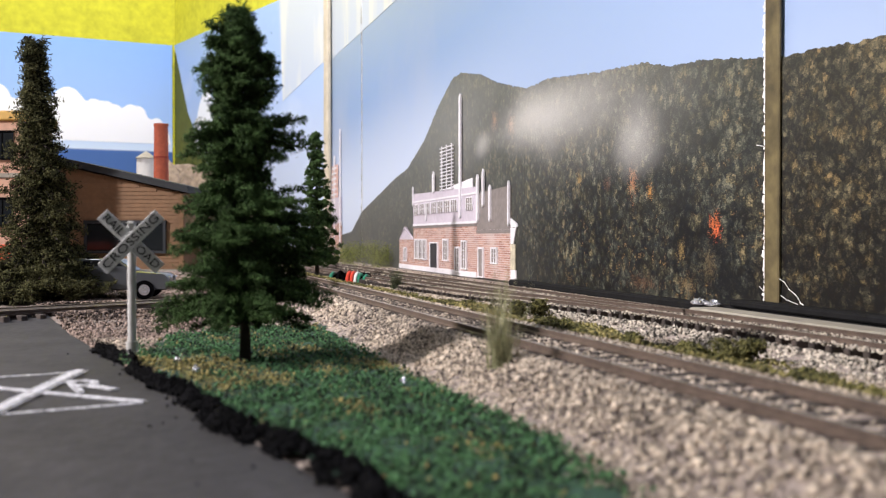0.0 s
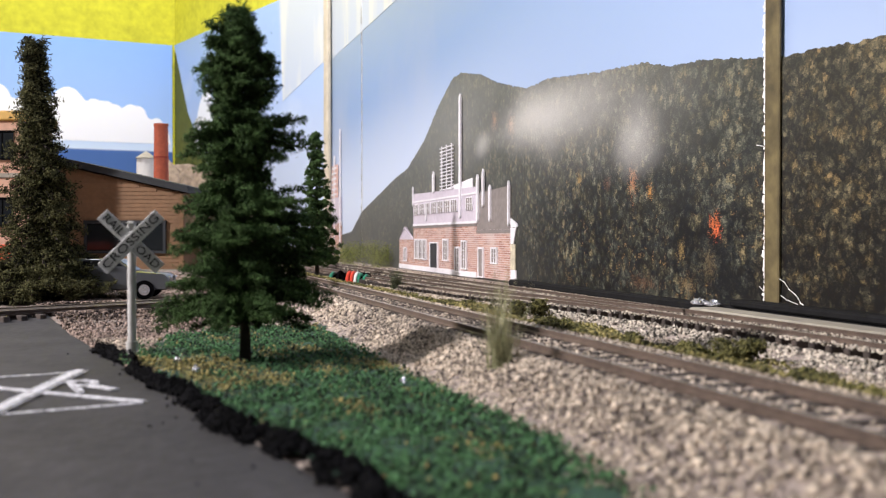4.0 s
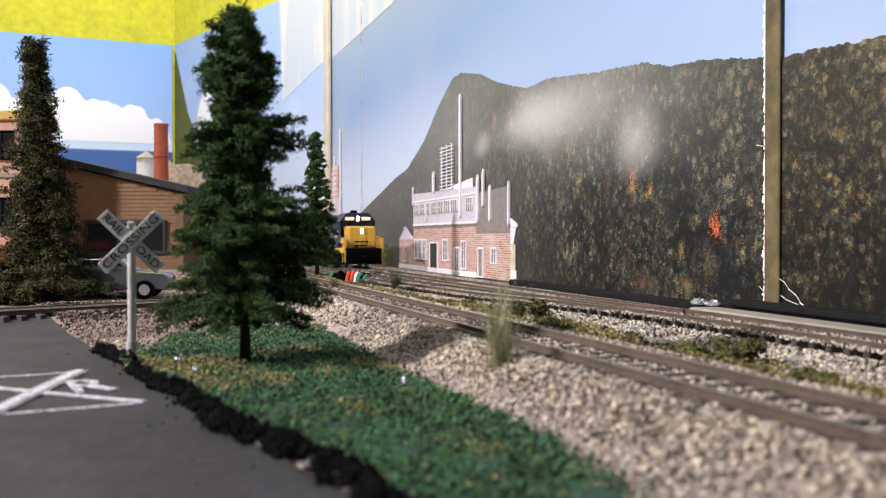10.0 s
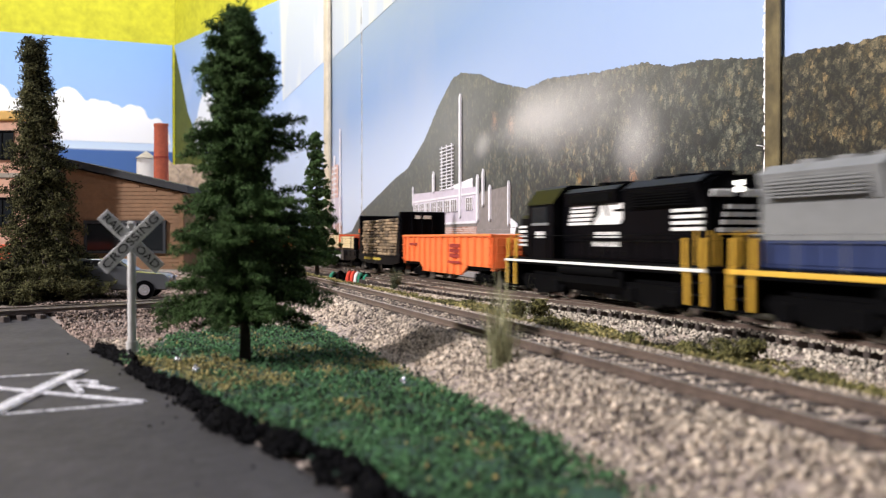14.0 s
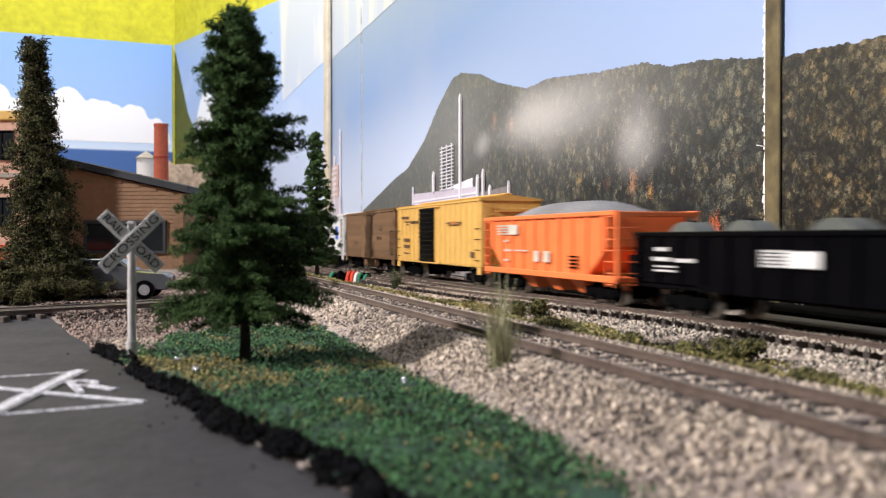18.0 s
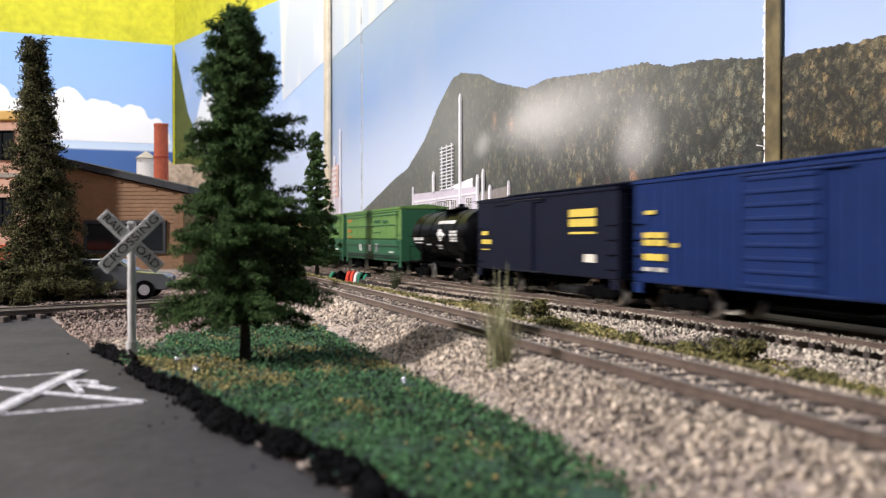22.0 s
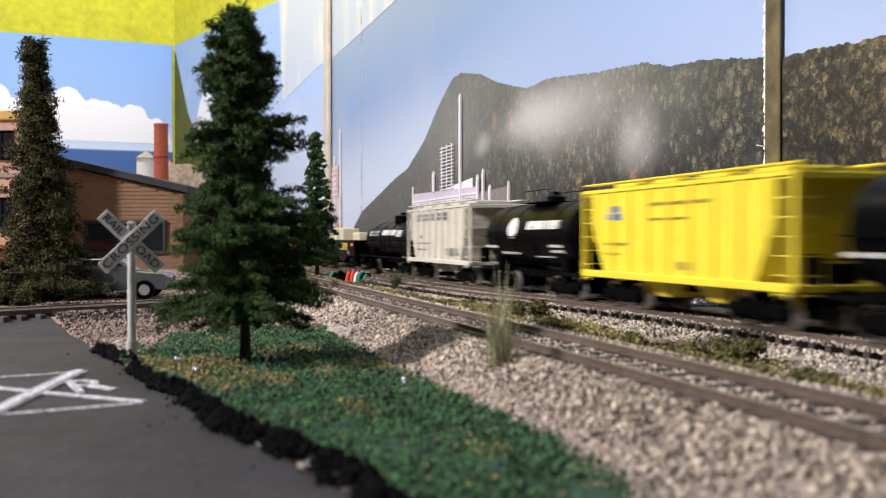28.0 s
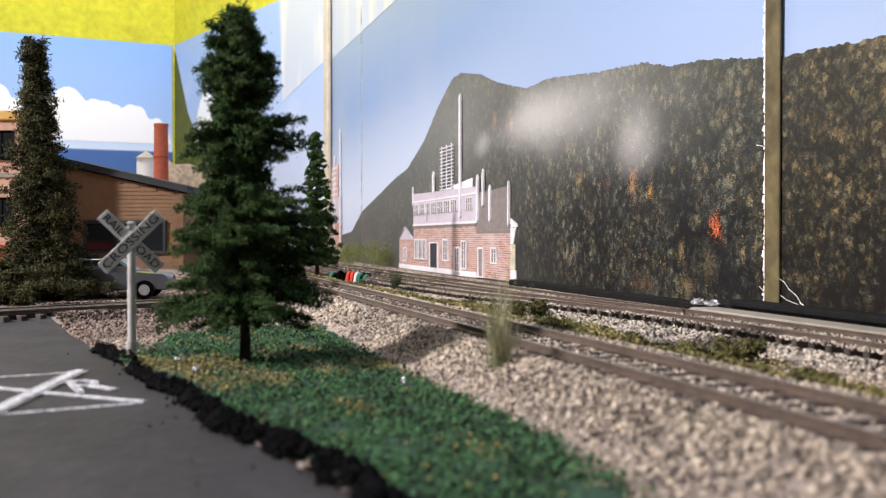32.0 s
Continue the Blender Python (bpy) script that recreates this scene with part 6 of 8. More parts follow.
def ladder(t, x0, x1, y, z0, z1, n, material, name="ladder"):
    for s in (-1, 1):
        b = Bld()
        ya = s * (y + 0.0010)
        for i in range(n):
            z = z0 + (z1 - z0) * i / max(1, n - 1)
            b.rod((x0, ya, z), (x1, ya, z), 0.00024, 5)
            for x in (x0, x1):
                b.rod((x, s * y, z), (x, ya, z), 0.0002, 4)
        if n > 4:
            for x in (x0, x1):
                b.rod((x, ya, z0), (x, ya, z1), 0.00026, 5)
        part(name, b, material, t)


def end_ladders(t, L, W, z0, z1, material, n=7):
    for s in (-1, 1):
        b = Bld()
        x = s * (L / 2 + 0.0010)
        for i in range(n):
            z = z0 + (z1 - z0) * i / (n - 1)
            b.rod((x, -W + 0.002, z), (x, -W + 0.0085, z), 0.00024, 5)
        for y in (-W + 0.002, -W + 0.0085):
            b.rod((x, y, z0), (x, y, z1), 0.00026, 5)
        part("end_ladder", b, material, t)
        for i in range(5):
            z = z0 + (z1 - z0) * (i + 0.5) / 5
            boxes("end_rib", [(min(s * L / 2, x) - 0.0002, max(s * L / 2, x), -W + 0.010, W - 0.003, z - 0.0012, z + 0.0012)], material, t, 0.0003)


CARS = []


def vehicle(name, front, rear, label, category, group="train"):
    """An empty on the rails for a vehicle between two distances along the train; its x points forward."""
    t = thing(name, Matrix.Identity(4), label, category, group)
    CARS.append((t, (front + rear) / 2))
    return t, rear - front


def boxcar(front, rear, body, label, H=0.0505, roof=None, door=None, door_x=(-0.016, 0.016), ribs=0, door_ribs=0, sill=0.0115, lower=None, grain=0, ladders=4, stub=False):
    t, L = vehicle("boxcar", front, rear, label, "boxcar")
    h, W = L / 2, 0.0178
    part("body", Bld().rbox(-h, h, -W, W, sill, H, 0.0005), body, t)
    for i in range(ribs):
        x = -h + 0.004 + (L - 0.008) * i / (ribs - 1)
        if door_x[0] - 0.001 < x < door_x[1] + 0.001 and door:
            continue
        boxes("rib", [(x - 0.0007, x + 0.0007, a, q, sill + 0.001, H - 0.0015) for a, q in both(W - 0.0002, W + 0.0006)], body, t)
    for i in range(grain):
        x = -h + 0.003 + (L - 0.006) * i / grain
        boxes("plank", [(x, x + (L - 0.006) / grain - 0.00035, a, q, sill + 0.0015, H - 0.0022) for a, q in both(W - 0.0002, W + 0.0004)], body, t, 0.00012)
    r = roof or body
    b = Bld().prism("x", -h - 0.0006, h + 0.0006, [(-W - 0.0007, H - 0.0012), (-W - 0.0007, H), (0, H + 0.0022), (W + 0.0007, H), (W + 0.0007, H - 0.0012)])
    n, seams = 12, []
    for i in range(n):
        x = -h + 0.006 + (L - 0.012) * i / (n - 1)
        seams.append(Bld().prism("x", x - 0.0005, x + 0.0005, [(-W, H - 0.0002), (-W, H + 0.0005), (0, H + 0.0028), (W, H + 0.0005), (W, H - 0.0002)]))
    cover = part("roof", b, r, t)
    for q in seams:
        part("roof_rib", q, r, cover)
    part("roof_walk", Bld().rbox(-h + 0.004, h - 0.004, -0.0024, 0.0024, H + 0.0026, H + 0.0034, 0.0002), r, t)
    part("underframe", Bld().rbox(-h + 0.003, h - 0.003, -0.0035, 0.0035, 0.0078, sill, 0.0004).rbox(-0.020, 0.020, -0.010, 0.010, 0.0070, sill, 0.0006), M["black"], t)
    for x in (-h + 0.0030, h - 0.0030):
        boxes("side_step", [(x - 0.003, x + 0.003, a, q, sill - 0.0040, sill) for a, q in both(W - 0.001, W + 0.0002)], body, t, 0.0003)
    if door:
        for s in (-1, 1):
            b = Bld().rbox(door_x[0], door_x[1], min(s * W, s * (W + 0.0011)), max(s * W, s * (W + 0.0011)), sill + 0.0008, H - 0.0022, 0.0003)
            d = part("door", b, door, t)
            if door_ribs:
                for i in range(door_ribs):
                    z = sill + 0.0025 + (H - sill - 0.006) * i / (door_ribs - 1)
                    ya, yb = sorted((s * (W + 0.0009), s * (W + 0.0017)))
                    boxes("door_rib", [(door_x[0] + 0.0006, door_x[1] - 0.0006, ya, yb, z - 0.0006, z + 0.0006)], door, d)
            ya, yb = sorted((s * W, s * (W + 0.0016)))
            boxes("door_rail", [(door_x[0] - 0.003, door_x[1] + 0.012, ya, yb, z, z + 0.0008) for z in (H - 0.0026, sill + 0.0002)], body, t)
    ladder(t, -h + 0.0010, -h + 0.0075, W, sill + 0.004, sill + 0.022, ladders, M["black"], "grab_iron")
    ladder(t, h - 0.0075, h - 0.0010, W, sill + 0.004, H - 0.004 if stub else sill + 0.022, ladders + (3 if stub else 0), M["black"], "grab_iron")
    end_ladders(t, L, W, sill + 0.002, H - 0.003, body)
    running_gear(t, L)
    return t, L, W


def tank_car(front, rear, R, zc, label, domes=((0, 0.006, 0.006),), frame_beam=False, body=None):
    t, L = vehicle("tank_car", front, rear, label, "tank car")
    h, n = L / 2, 28
    b = Bld()
    hb = h - 0.004
    prof = [(-hb, 0.0), (-hb + 0.0008, 0.45 * R), (-hb + 0.0030, 0.80 * R), (-hb + 0.0060, R), (hb - 0.0060, R), (hb - 0.0030, 0.80 * R), (hb - 0.0008, 0.45 * R), (hb, 0.0)]
    for x, r in prof:
        r = max(r, 0.0001)
        b.v += [(x, r * math.cos(2 * math.pi * i / n), zc + r * math.sin(2 * math.pi * i / n)) for i in range(n)]
    for k in range(len(prof) - 1):
        b.f += [(k * n + i, k * n + (i + 1) % n, (k + 1) * n + (i + 1) % n, (k + 1) * n + i) for i in range(n)]
    part("tank", b, body or M["black_paint"], t, smooth=True)
    b = Bld()
    for x in (-hb * 0.62, -hb * 0.2, hb * 0.2, hb * 0.62):
        b.tube("x", x - 0.0008, x + 0.0008, 0, zc, R + 0.00035, 28)
    part("tank_band", b, M["black_paint"], t, smooth=True)
    for x, r, hh in domes:
        d = part("dome", Bld().tube("z", zc + R * 0.9, zc + R + hh, x, 0, r, 20).tube("z", zc + R + hh, zc + R + hh + 0.0012, x, 0, r, 20, r * 0.55), M["black_paint"], t, smooth=True)
        part("hatch", Bld().tube("z", zc + R + hh + 0.0010, zc + R + hh + 0.0026, x, 0, r * 0.45, 12), M["black"], d, smooth=True)
    part("underframe", Bld().rbox(-h, h, -0.0045, 0.0045, 0.0085, 0.0120, 0.0004).rbox(-h, -h + 0.022, -0.0150, 0.0150, 0.0108, 0.0124, 0.0004).rbox(h - 0.022, h, -0.0150, 0.0150, 0.0108, 0.0124, 0.0004)
         .rbox(-hb * 0.72 - 0.002, -hb * 0.72 + 0.002, -R * 0.8, R * 0.8, 0.011, zc - R * 0.5, 0.0006).rbox(hb * 0.72 - 0.002, hb * 0.72 + 0.002, -R * 0.8, R * 0.8, 0.011, zc - R * 0.5, 0.0006), M["black"], t)
    if frame_beam:
        part("running_board", Bld().rbox(-h, h, -0.0176, -0.0140, 0.0124, 0.0138, 0.0003).rbox(-h, h, 0.0140, 0.0176, 0.0124, 0.0138, 0.0003), M["black"], t)
    for s in (-1, 1):
        b = Bld()
        y = s * (R + 0.0016)
        b.rod((-hb + 0.004, y, zc - 0.001), (hb - 0.004, y, zc - 0.001), 0.00028, 6)
        for x in (-hb + 0.005, -hb * 0.4, 0.0, hb * 0.4, hb - 0.005):
            b.rod((x, s * R * 0.98, zc - 0.001), (x, y, zc - 0.001), 0.00022, 5)
        part("handrail", b, M["black"], t)
    b = Bld()
    for x in (-0.008, 0.008):
        for s in (-1, 1):
            b.rod((x, s * (R + 0.0014), 0.0125), (x, s * (R + 0.0014), zc), 0.00024, 5)
    for i in range(7):
        z = 0.013 + (zc - 0.013) * i / 6
        for s in (-1, 1):
            b.rod((-0.008, s * (R + 0.0014), z), (0.008, s * (R + 0.0014), z), 0.0002, 5)
    part("ladder", b, M["black"], t)
    for s in (-1, 1):
        b = Bld()
        x = s * (h - 0.0005)
        for y in (-0.0145, 0.0145):
            b.rod((x, y, 0.0085), (x, y, 0.0225), 0.00026, 5)
        b.rod((x, -0.0145, 0.0222), (x, 0.0145, 0.0222), 0.00026, 5)
        b.rbox(x - 0.0012, x + 0.0012, -0.0155, -0.0125, 0.0050, 0.0085, 0.0003)
        part("end_railing", b, M["black"], t)
    running_gear(t, L, 0.023)
    return t, L


def hatch_platform(t, z, x0=-0.012, x1=0.020):
    """A low walkway with rails round a tank car's hatch."""
    part("hatch_platform", Bld().rbox(x0, x1, -0.0110, 0.0110, z, z + 0.0006, 0.0002), M["black"], t)
    b = Bld()
    for s in (-1, 1):
        for x in (x0, (x0 + x1) / 2, x1):
            b.rod((x, s * 0.011, z), (x, s * 0.011, z + 0.0062), 0.0002, 5)
        b.rod((x0, s * 0.011, z + 0.0062), (x1, s * 0.011, z + 0.0062), 0.0002, 5)
    part("platform_rail", b, M["black"], t)


def wrap(b, xa, xb, a0, a1, R, zc, s, n):
    """One thin patch bent round a tank's side, between two angles."""
    vs = []
    for rr in (R + 0.0001, R + 0.00032):
        for k in range(n + 1):
            a = a0 + (a1 - a0) * k / n
            vs += [(xa, s * rr * math.cos(a), zc + rr * math.sin(a)), (xb, s * rr * math.cos(a), zc + rr * math.sin(a))]
    m = 2 * (n + 1)
    fs = [(m + 2 * k, m + 2 * k + 1, m + 2 * k + 3, m + 2 * k + 2) for k in range(n)]
    fs += [(0, 1, m + 1, m), (2 * n, m + 2 * n, m + 2 * n + 1, 2 * n + 1)]
    fs += [(2 * k, m + 2 * k, m + 2 * k + 2, 2 * k + 2) for k in range(n)] + [(2 * k + 1, 2 * k + 3, m + 2 * k + 3, m + 2 * k + 1) for k in range(n)]
    b.add(vs, fs)


def curved_marks(t, R, zc, rows, material, name="lettering"):
    """Bars wrapped on the tank's near and far sides: x range and height range."""
    for s in (-1, 1):
        for x0, x1, z0, z1 in rows:
            a0, a1 = math.asin(max(-1, min(1, (z0 - zc) / R))), math.asin(max(-1, min(1, (z1 - zc) / R)))
            n = 4
            line = Bld()
            steps = letter_steps(x0, x1, z1 - z0) if name == "lettering" and x1 - x0 > 2.2 * (z1 - z0) else [(x0, x1)]
            for xa, xb in steps:
                if s > 0:
                    xa, xb = -xb, -xa
                wrap(line, xa, xb, a0, a1, R, zc, s, n)
            part(name, line, material, t)


def gondola(front, rear, body, label, H, ribs, sill=0.0100, fish=True, lip=None):
    t, L = vehicle("gondola", front, rear, label, "gondola")
    h, W = L / 2, 0.0172
    for s in (-1, 1):
        ya, yb = sorted((s * W, s * (W - 0.0012)))
        lowz = 0.0062 if fish else sill
        b = Bld().prism("y", ya, yb, [(-h, sill + 0.002), (-h + 0.040, sill + 0.002), (-h + 0.052, lowz), (h - 0.052, lowz), (h - 0.040, sill + 0.002), (h, sill + 0.002), (h, H), (-h, H)])
        side = part("side", b, body, t)
        for i in range(ribs):
            x = -h + 0.003 + (L - 0.006) * i / (ribs - 1)
            ya, yb = sorted((s * (W - 0.0002), s * (W + 0.0012)))
            boxes("rib", [(x - 0.0010, x + 0.0010, ya, yb, (lowz if abs(x) < h - 0.052 else sill + 0.002), H - 0.001)], body, side, 0.0003)
        part("rim", Bld().rbox(-h, h, min(s * (W - 0.0014), s * (W + 0.0013)), max(s * (W - 0.0014), s * (W + 0.0013)), H - 0.0012, H + 0.0004, 0.0003), lip or body, side)
    for s in (-1, 1):
        xa, xb = sorted((s * h, s * (h - 0.0012)))
        part("end_wall", Bld().rbox(xa, xb, -W, W, sill, H, 0.0003), body, t)
    part("floor", Bld().rbox(-h, h, -W + 0.001, W - 0.001, sill, sill + 0.002, 0.0003), M["black"], t)
    part("underframe", Bld().rbox(-h + 0.002, h - 0.002, -0.0035, 0.0035, 0.0078, sill, 0.0004), M["black"], t)
    ladder(t, -h + 0.0012, -h + 0.0072, W + 0.0008, sill + 0.004, H - 0.002, 4, body, "grab_iron")
    ladder(t, h - 0.0072, h - 0.0012, W + 0.0008, sill + 0.004, H - 0.002, 4, body, "grab_iron")
    end_ladders(t, L, W, sill + 0.002, H - 0.002, body, 5)
    running_gear(t, L)
    return t, L, W


def hopper_ends(t, h, W, body, sill, H, slope_in, slope_z):
    """Slope sheets, end posts and ladders of a hopper's open ends."""
    for s in (-1, 1):
        b = Bld()
        for y in (-W + 0.0004, W - 0.0004):
            b.rbox(s * h - 0.0009, s * h + 0.0009, y - 0.0008, y + 0.0008, sill, H, 0.0002)
        b.rbox(s * h - 0.0010, s * h + 0.0010, -W, W, H - 0.0022, H, 0.0003)
        b.rbox(min(s * h, s * (h - 0.024)), max(s * h, s * (h - 0.024)), -W, W, sill - 0.0012, sill + 0.0008, 0.0003)
        part("end_post", b, body, t)
        part("brake_gear", Bld().tube("z", sill, sill + 0.010, s * (h - 0.006), -0.006, 0.0028, 12).rbox(s * (h - 0.008) - 0.003, s * (h - 0.008) + 0.003, 0.002, 0.010, sill, sill + 0.007, 0.0005), M["black"], t)
        b = Bld()
        for x in (s * (h - 0.0012), s * (h - 0.0075)):
            b.rod((x, -W - 0.0008, sill - 0.003), (x, -W - 0.0008, H - 0.001), 0.00028, 5)
        for i in range(7):
            z = sill - 0.002 + (H - sill) * i / 6
            b.rod((s * (h - 0.0012), -W - 0.0008, z), (s * (h - 0.0075), -W - 0.0008, z), 0.00024, 5)
            b.rod((s * (h + 0.0008), -W + 0.001, z), (s * (h + 0.0008), -W + 0.0085, z), 0.00024, 5)
        part("ladder", b, body, t)


def hopper_body(t, L, W, body, sill, H, cut, ribs, curved=False):
    """A hopper's tub: sides cut back over the trucks and ends sloped inwards."""
    h = L / 2
    low = sill + 0.0005
    shape = [(-h + cut + 0.012, low), (h - cut - 0.012, low), (h - 0.0075, H - 0.014), (h - 0.0075, H), (-h + 0.0075, H), (-h + 0.0075, H - 0.014)]
    if curved:
        b = Bld()
        sec = [(-W * 0.90, low), (-W, low + 0.008), (-W, H - 0.007), (-W * 0.82, H - 0.0012), (-W * 0.5, H), (W * 0.5, H), (W * 0.82, H - 0.0012), (W, H - 0.007), (W, low + 0.008), (W * 0.90, low)]
        n = len(sec)
        for x, k in ((-1, 0), (1, 0)):
            for y, z in sec:
                q = min(1.0, max(0.0, (H - 0.010 - z) / (H - 0.010 - low)))
                b.v.append((x * (h - 0.010 - (cut - 0.004) * q), y, z))
        b.f = [(i, (i + 1) % n, n + (i + 1) % n, n + i) for i in range(n)] + [tuple(range(n))[::-1], tuple(range(n, 2 * n))]
        tub = part("tub", b, body, t)
    else:
        tub = part("tub", Bld().prism("y", -W, W, shape), body, t)
        for s in (-1, 1):
            for i in range(ribs):
                x = -h + 0.012 + (L - 0.024) * i / (ribs - 1)
                q = (h - 0.0075 - abs(x)) / (cut + 0.0045)
                z0 = low if q >= 1 else H - 0.014 - (H - 0.014 - low) * max(0.0, q)
                ya, yb = sorted((s * (W - 0.0002), s * (W + 0.0010)))
                boxes("rib", [(x - 0.0009, x + 0.0009, ya, yb, z0 + 0.0004, H - 0.0006)], body, tub, 0.0003)
    b = Bld()
    for s in (-1, 1):
        b.rbox(-h, h, min(s * (W - 0.0012), s * (W + 0.0011)), max(s * (W - 0.0012), s * (W + 0.0011)), sill - 0.0014, sill + 0.0014, 0.0003)
    part("side_sill", b, body, t)
    return tub


def discharge(t, xs, W, body, sill, drop):
    for x in xs:
        part("discharge_chute", Bld().add([(x - 0.0085, -W * 0.8, sill), (x + 0.0085, -W * 0.8, sill), (x + 0.0085, W * 0.8, sill), (x - 0.0085, W * 0.8, sill),
                                           (x - 0.0040, -W * 0.5, sill - drop), (x + 0.0040, -W * 0.5, sill - drop), (x + 0.0040, W * 0.5, sill - drop), (x - 0.0040, W * 0.5, sill - drop)],
                                          [(0, 3, 2, 1), (4, 5, 6, 7), (0, 1, 5, 4), (1, 2, 6, 5), (2, 3, 7, 6), (3, 0, 4, 7)]), body, t)


def covered_hopper(front, rear, body, label, H, curved, letters):
    t, L = vehicle("covered_hopper", front, rear, label, "covered hopper")
    h, W, sill = L / 2, 0.0172, 0.0135
    hopper_body(t, L, W, body, sill, H, 0.018 if curved else 0.007, 9, curved)
    hopper_ends(t, h, W, body, sill, H, 0, 0)
    b = Bld().prism("x", -h, h, [(-W - 0.0008, H - 0.0012), (-W - 0.0008, H + 0.0002), (0, H + 0.0016), (W + 0.0008, H + 0.0002), (W + 0.0008, H - 0.0012)])
    part("roof", b, body, t)
    for x in (-h * 0.68, -h * 0.23, h * 0.23, h * 0.68):
        part("roof_hatch", Bld().rbox(x - 0.0085, x + 0.0085, -0.0095, 0.0095, H + 0.0008, H + 0.0030, 0.0006) if not curved else Bld().rbox(x - 0.011, x + 0.011, -0.004, 0.004, H + 0.0010, H + 0.0030, 0.0006), body, t)
    b = Bld()
    for s in (-1, 1):
        b.rbox(-h - 0.0010, h + 0.0010, min(s * 0.0125, s * 0.0168), max(s * 0.0125, s * 0.0168), H + 0.0022, H + 0.0029, 0.0002)
    part("roof_walk", b, body, t)
    discharge(t, (-h * 0.32, 0.0, h * 0.32) if L > 0.14 else (-h * 0.26, h * 0.26), W, body, sill, 0.0075)
    part("centre_sill", Bld().rbox(-h, h, -0.003, 0.003, 0.0082, sill, 0.0004), M["black"], t)
    for rows, m in letters:
        marks(t, W + (0.0001 if curved else 0.0002), rows, m)
    running_gear(t, L, 0.024)
    return t, L, W



def handrails(t, L, W, z, h, material, posts):
    for s in (-1, 1):
        b = Bld()
        y = s * (W - 0.0004)
        xs = [-L / 2 + 0.012 + (L - 0.024) * i / (posts - 1) for i in range(posts)]
        for x in xs:
            b.rod((x, y, z), (x, y, z + h), 0.00024, 5)
        b.rod((xs[0], y, z + h), (xs[-1], y, z + h), 0.00024, 5)
        part("handrail", b, material, t)


def locomotive(front, rear, label, hood_lo, hood_hi, cab_m, nose_m, roof_m, sill_m, rail_m, face, lit):
    """A four-axle road switcher. Its cab and short nose lie towards `face` (+1 forward)."""
    t, L = vehicle("locomotive", front, rear, label, "locomotive")
    h, W = L / 2, 0.0176
    f = face

    def sx(a, b2):
        return (min(f * a, f * b2), max(f * a, f * b2))

    part("underframe", Bld().rbox(-h, h, -W, W, 0.0150, 0.0182, 0.0004), M["black"], t)
    for s in (-1, 1):
        ya, yb = sorted((s * W, s * (W + 0.0006)))
        part("sill_stripe", Bld().rbox(-h, h, ya, yb, 0.0162, 0.0178 if lit else 0.0173, 0.0001), sill_m, t)
    if lit:
        # wide front corner of the sill in the nose colour
        for s in (-1, 1):
            ya, yb = sorted((s * (W - 0.001), s * (W + 0.0008)))
            part("sill_corner", Bld().prism("y", ya, yb, [(f * h, 0.0135), (f * h, 0.0275), (f * (h - 0.0155), 0.0275), (f * (h - 0.0250), 0.0150), (f * (h - 0.028), 0.0150), (f * (h - 0.028), 0.0135)]), nose_m, t)
    # long hood, lower and upper paint
    x0, x1 = sx(-h + 0.0085, h - 0.056)
    part("hood_base", Bld().rbox(x0, x1, -0.0116, 0.0116, 0.0182, 0.0268, 0.0005), hood_lo, t)
    for i in range(16):
        x = x0 + 0.006 + (x1 - x0 - 0.012) * i / 15
        boxes("hood_door", [(x - 0.0033, x + 0.0033, a, q, 0.0195, 0.0262) for a, q in both(0.0114, 0.0119)], hood_lo, t)
    b = Bld().prism("x", x0, x1, [(-0.0116, 0.0268), (-0.0116, 0.0462), (-0.0085, 0.0482), (0.0085, 0.0482), (0.0116, 0.0462), (0.0116, 0.0268)])
    part("long_hood", b, hood_hi, t)
    # radiator section, wider and grilled, and its fans
    ra, rb = sx(-h + 0.010, -h + 0.062)
    part("radiator", Bld().prism("x", ra, rb, [(-0.0120, 0.0380), (-0.0145, 0.0465), (-0.0105, 0.0492), (0.0105, 0.0492), (0.0145, 0.0465), (0.0120, 0.0380)]), hood_hi, t)
    b = Bld()
    for s in (-1, 1):
        for i in range(7):
            z = 0.0392 + i * 0.0010
            b.box(ra + 0.004, rb - 0.006, min(s * 0.0119, s * 0.0142), max(s * 0.0119, s * 0.0142), z, z + 0.0005)
    part("grille", b, M["black"] if not lit else M["grey"], t)
    for x in (-h + 0.020, -h + 0.036, -h + 0.052, -h + 0.086):
        part("fan", Bld().tube("z", 0.0485, 0.0508, f * x, 0, 0.0062, 18), roof_m if not lit else M["grey"], t, smooth=True)
    part("exhaust", Bld().rbox(*sx(-h + 0.100, -h + 0.108), -0.003, 0.003, 0.048, 0.0515, 0.0004), M["black"], t)
    # dynamic-brake blister with dark intake
    ba, bb = sx(-h + 0.070, -h + 0.118)
    part("blister", Bld().prism("x", ba, bb, [(-0.0132, 0.0415), (-0.0138, 0.0470), (-0.0105, 0.0490), (0.0105, 0.0490), (0.0138, 0.0470), (0.0132, 0.0415)]), hood_hi, t)
    part("intake", Bld().rbox(ba + 0.006, bb - 0.004, -0.01415, -0.0128, 0.0422, 0.0462, 0.0002), M["black"], t)
    # cab
    ca, cb = sx(h - 0.056, h - 0.0270)
    cab = part("cab", Bld().prism("x", ca, cb, [(-0.0168, 0.0182), (-0.0168, 0.0430), (-0.0118, 0.0496), (0.0118, 0.0496), (0.0168, 0.0430), (0.0168, 0.0182)]), cab_m, t)
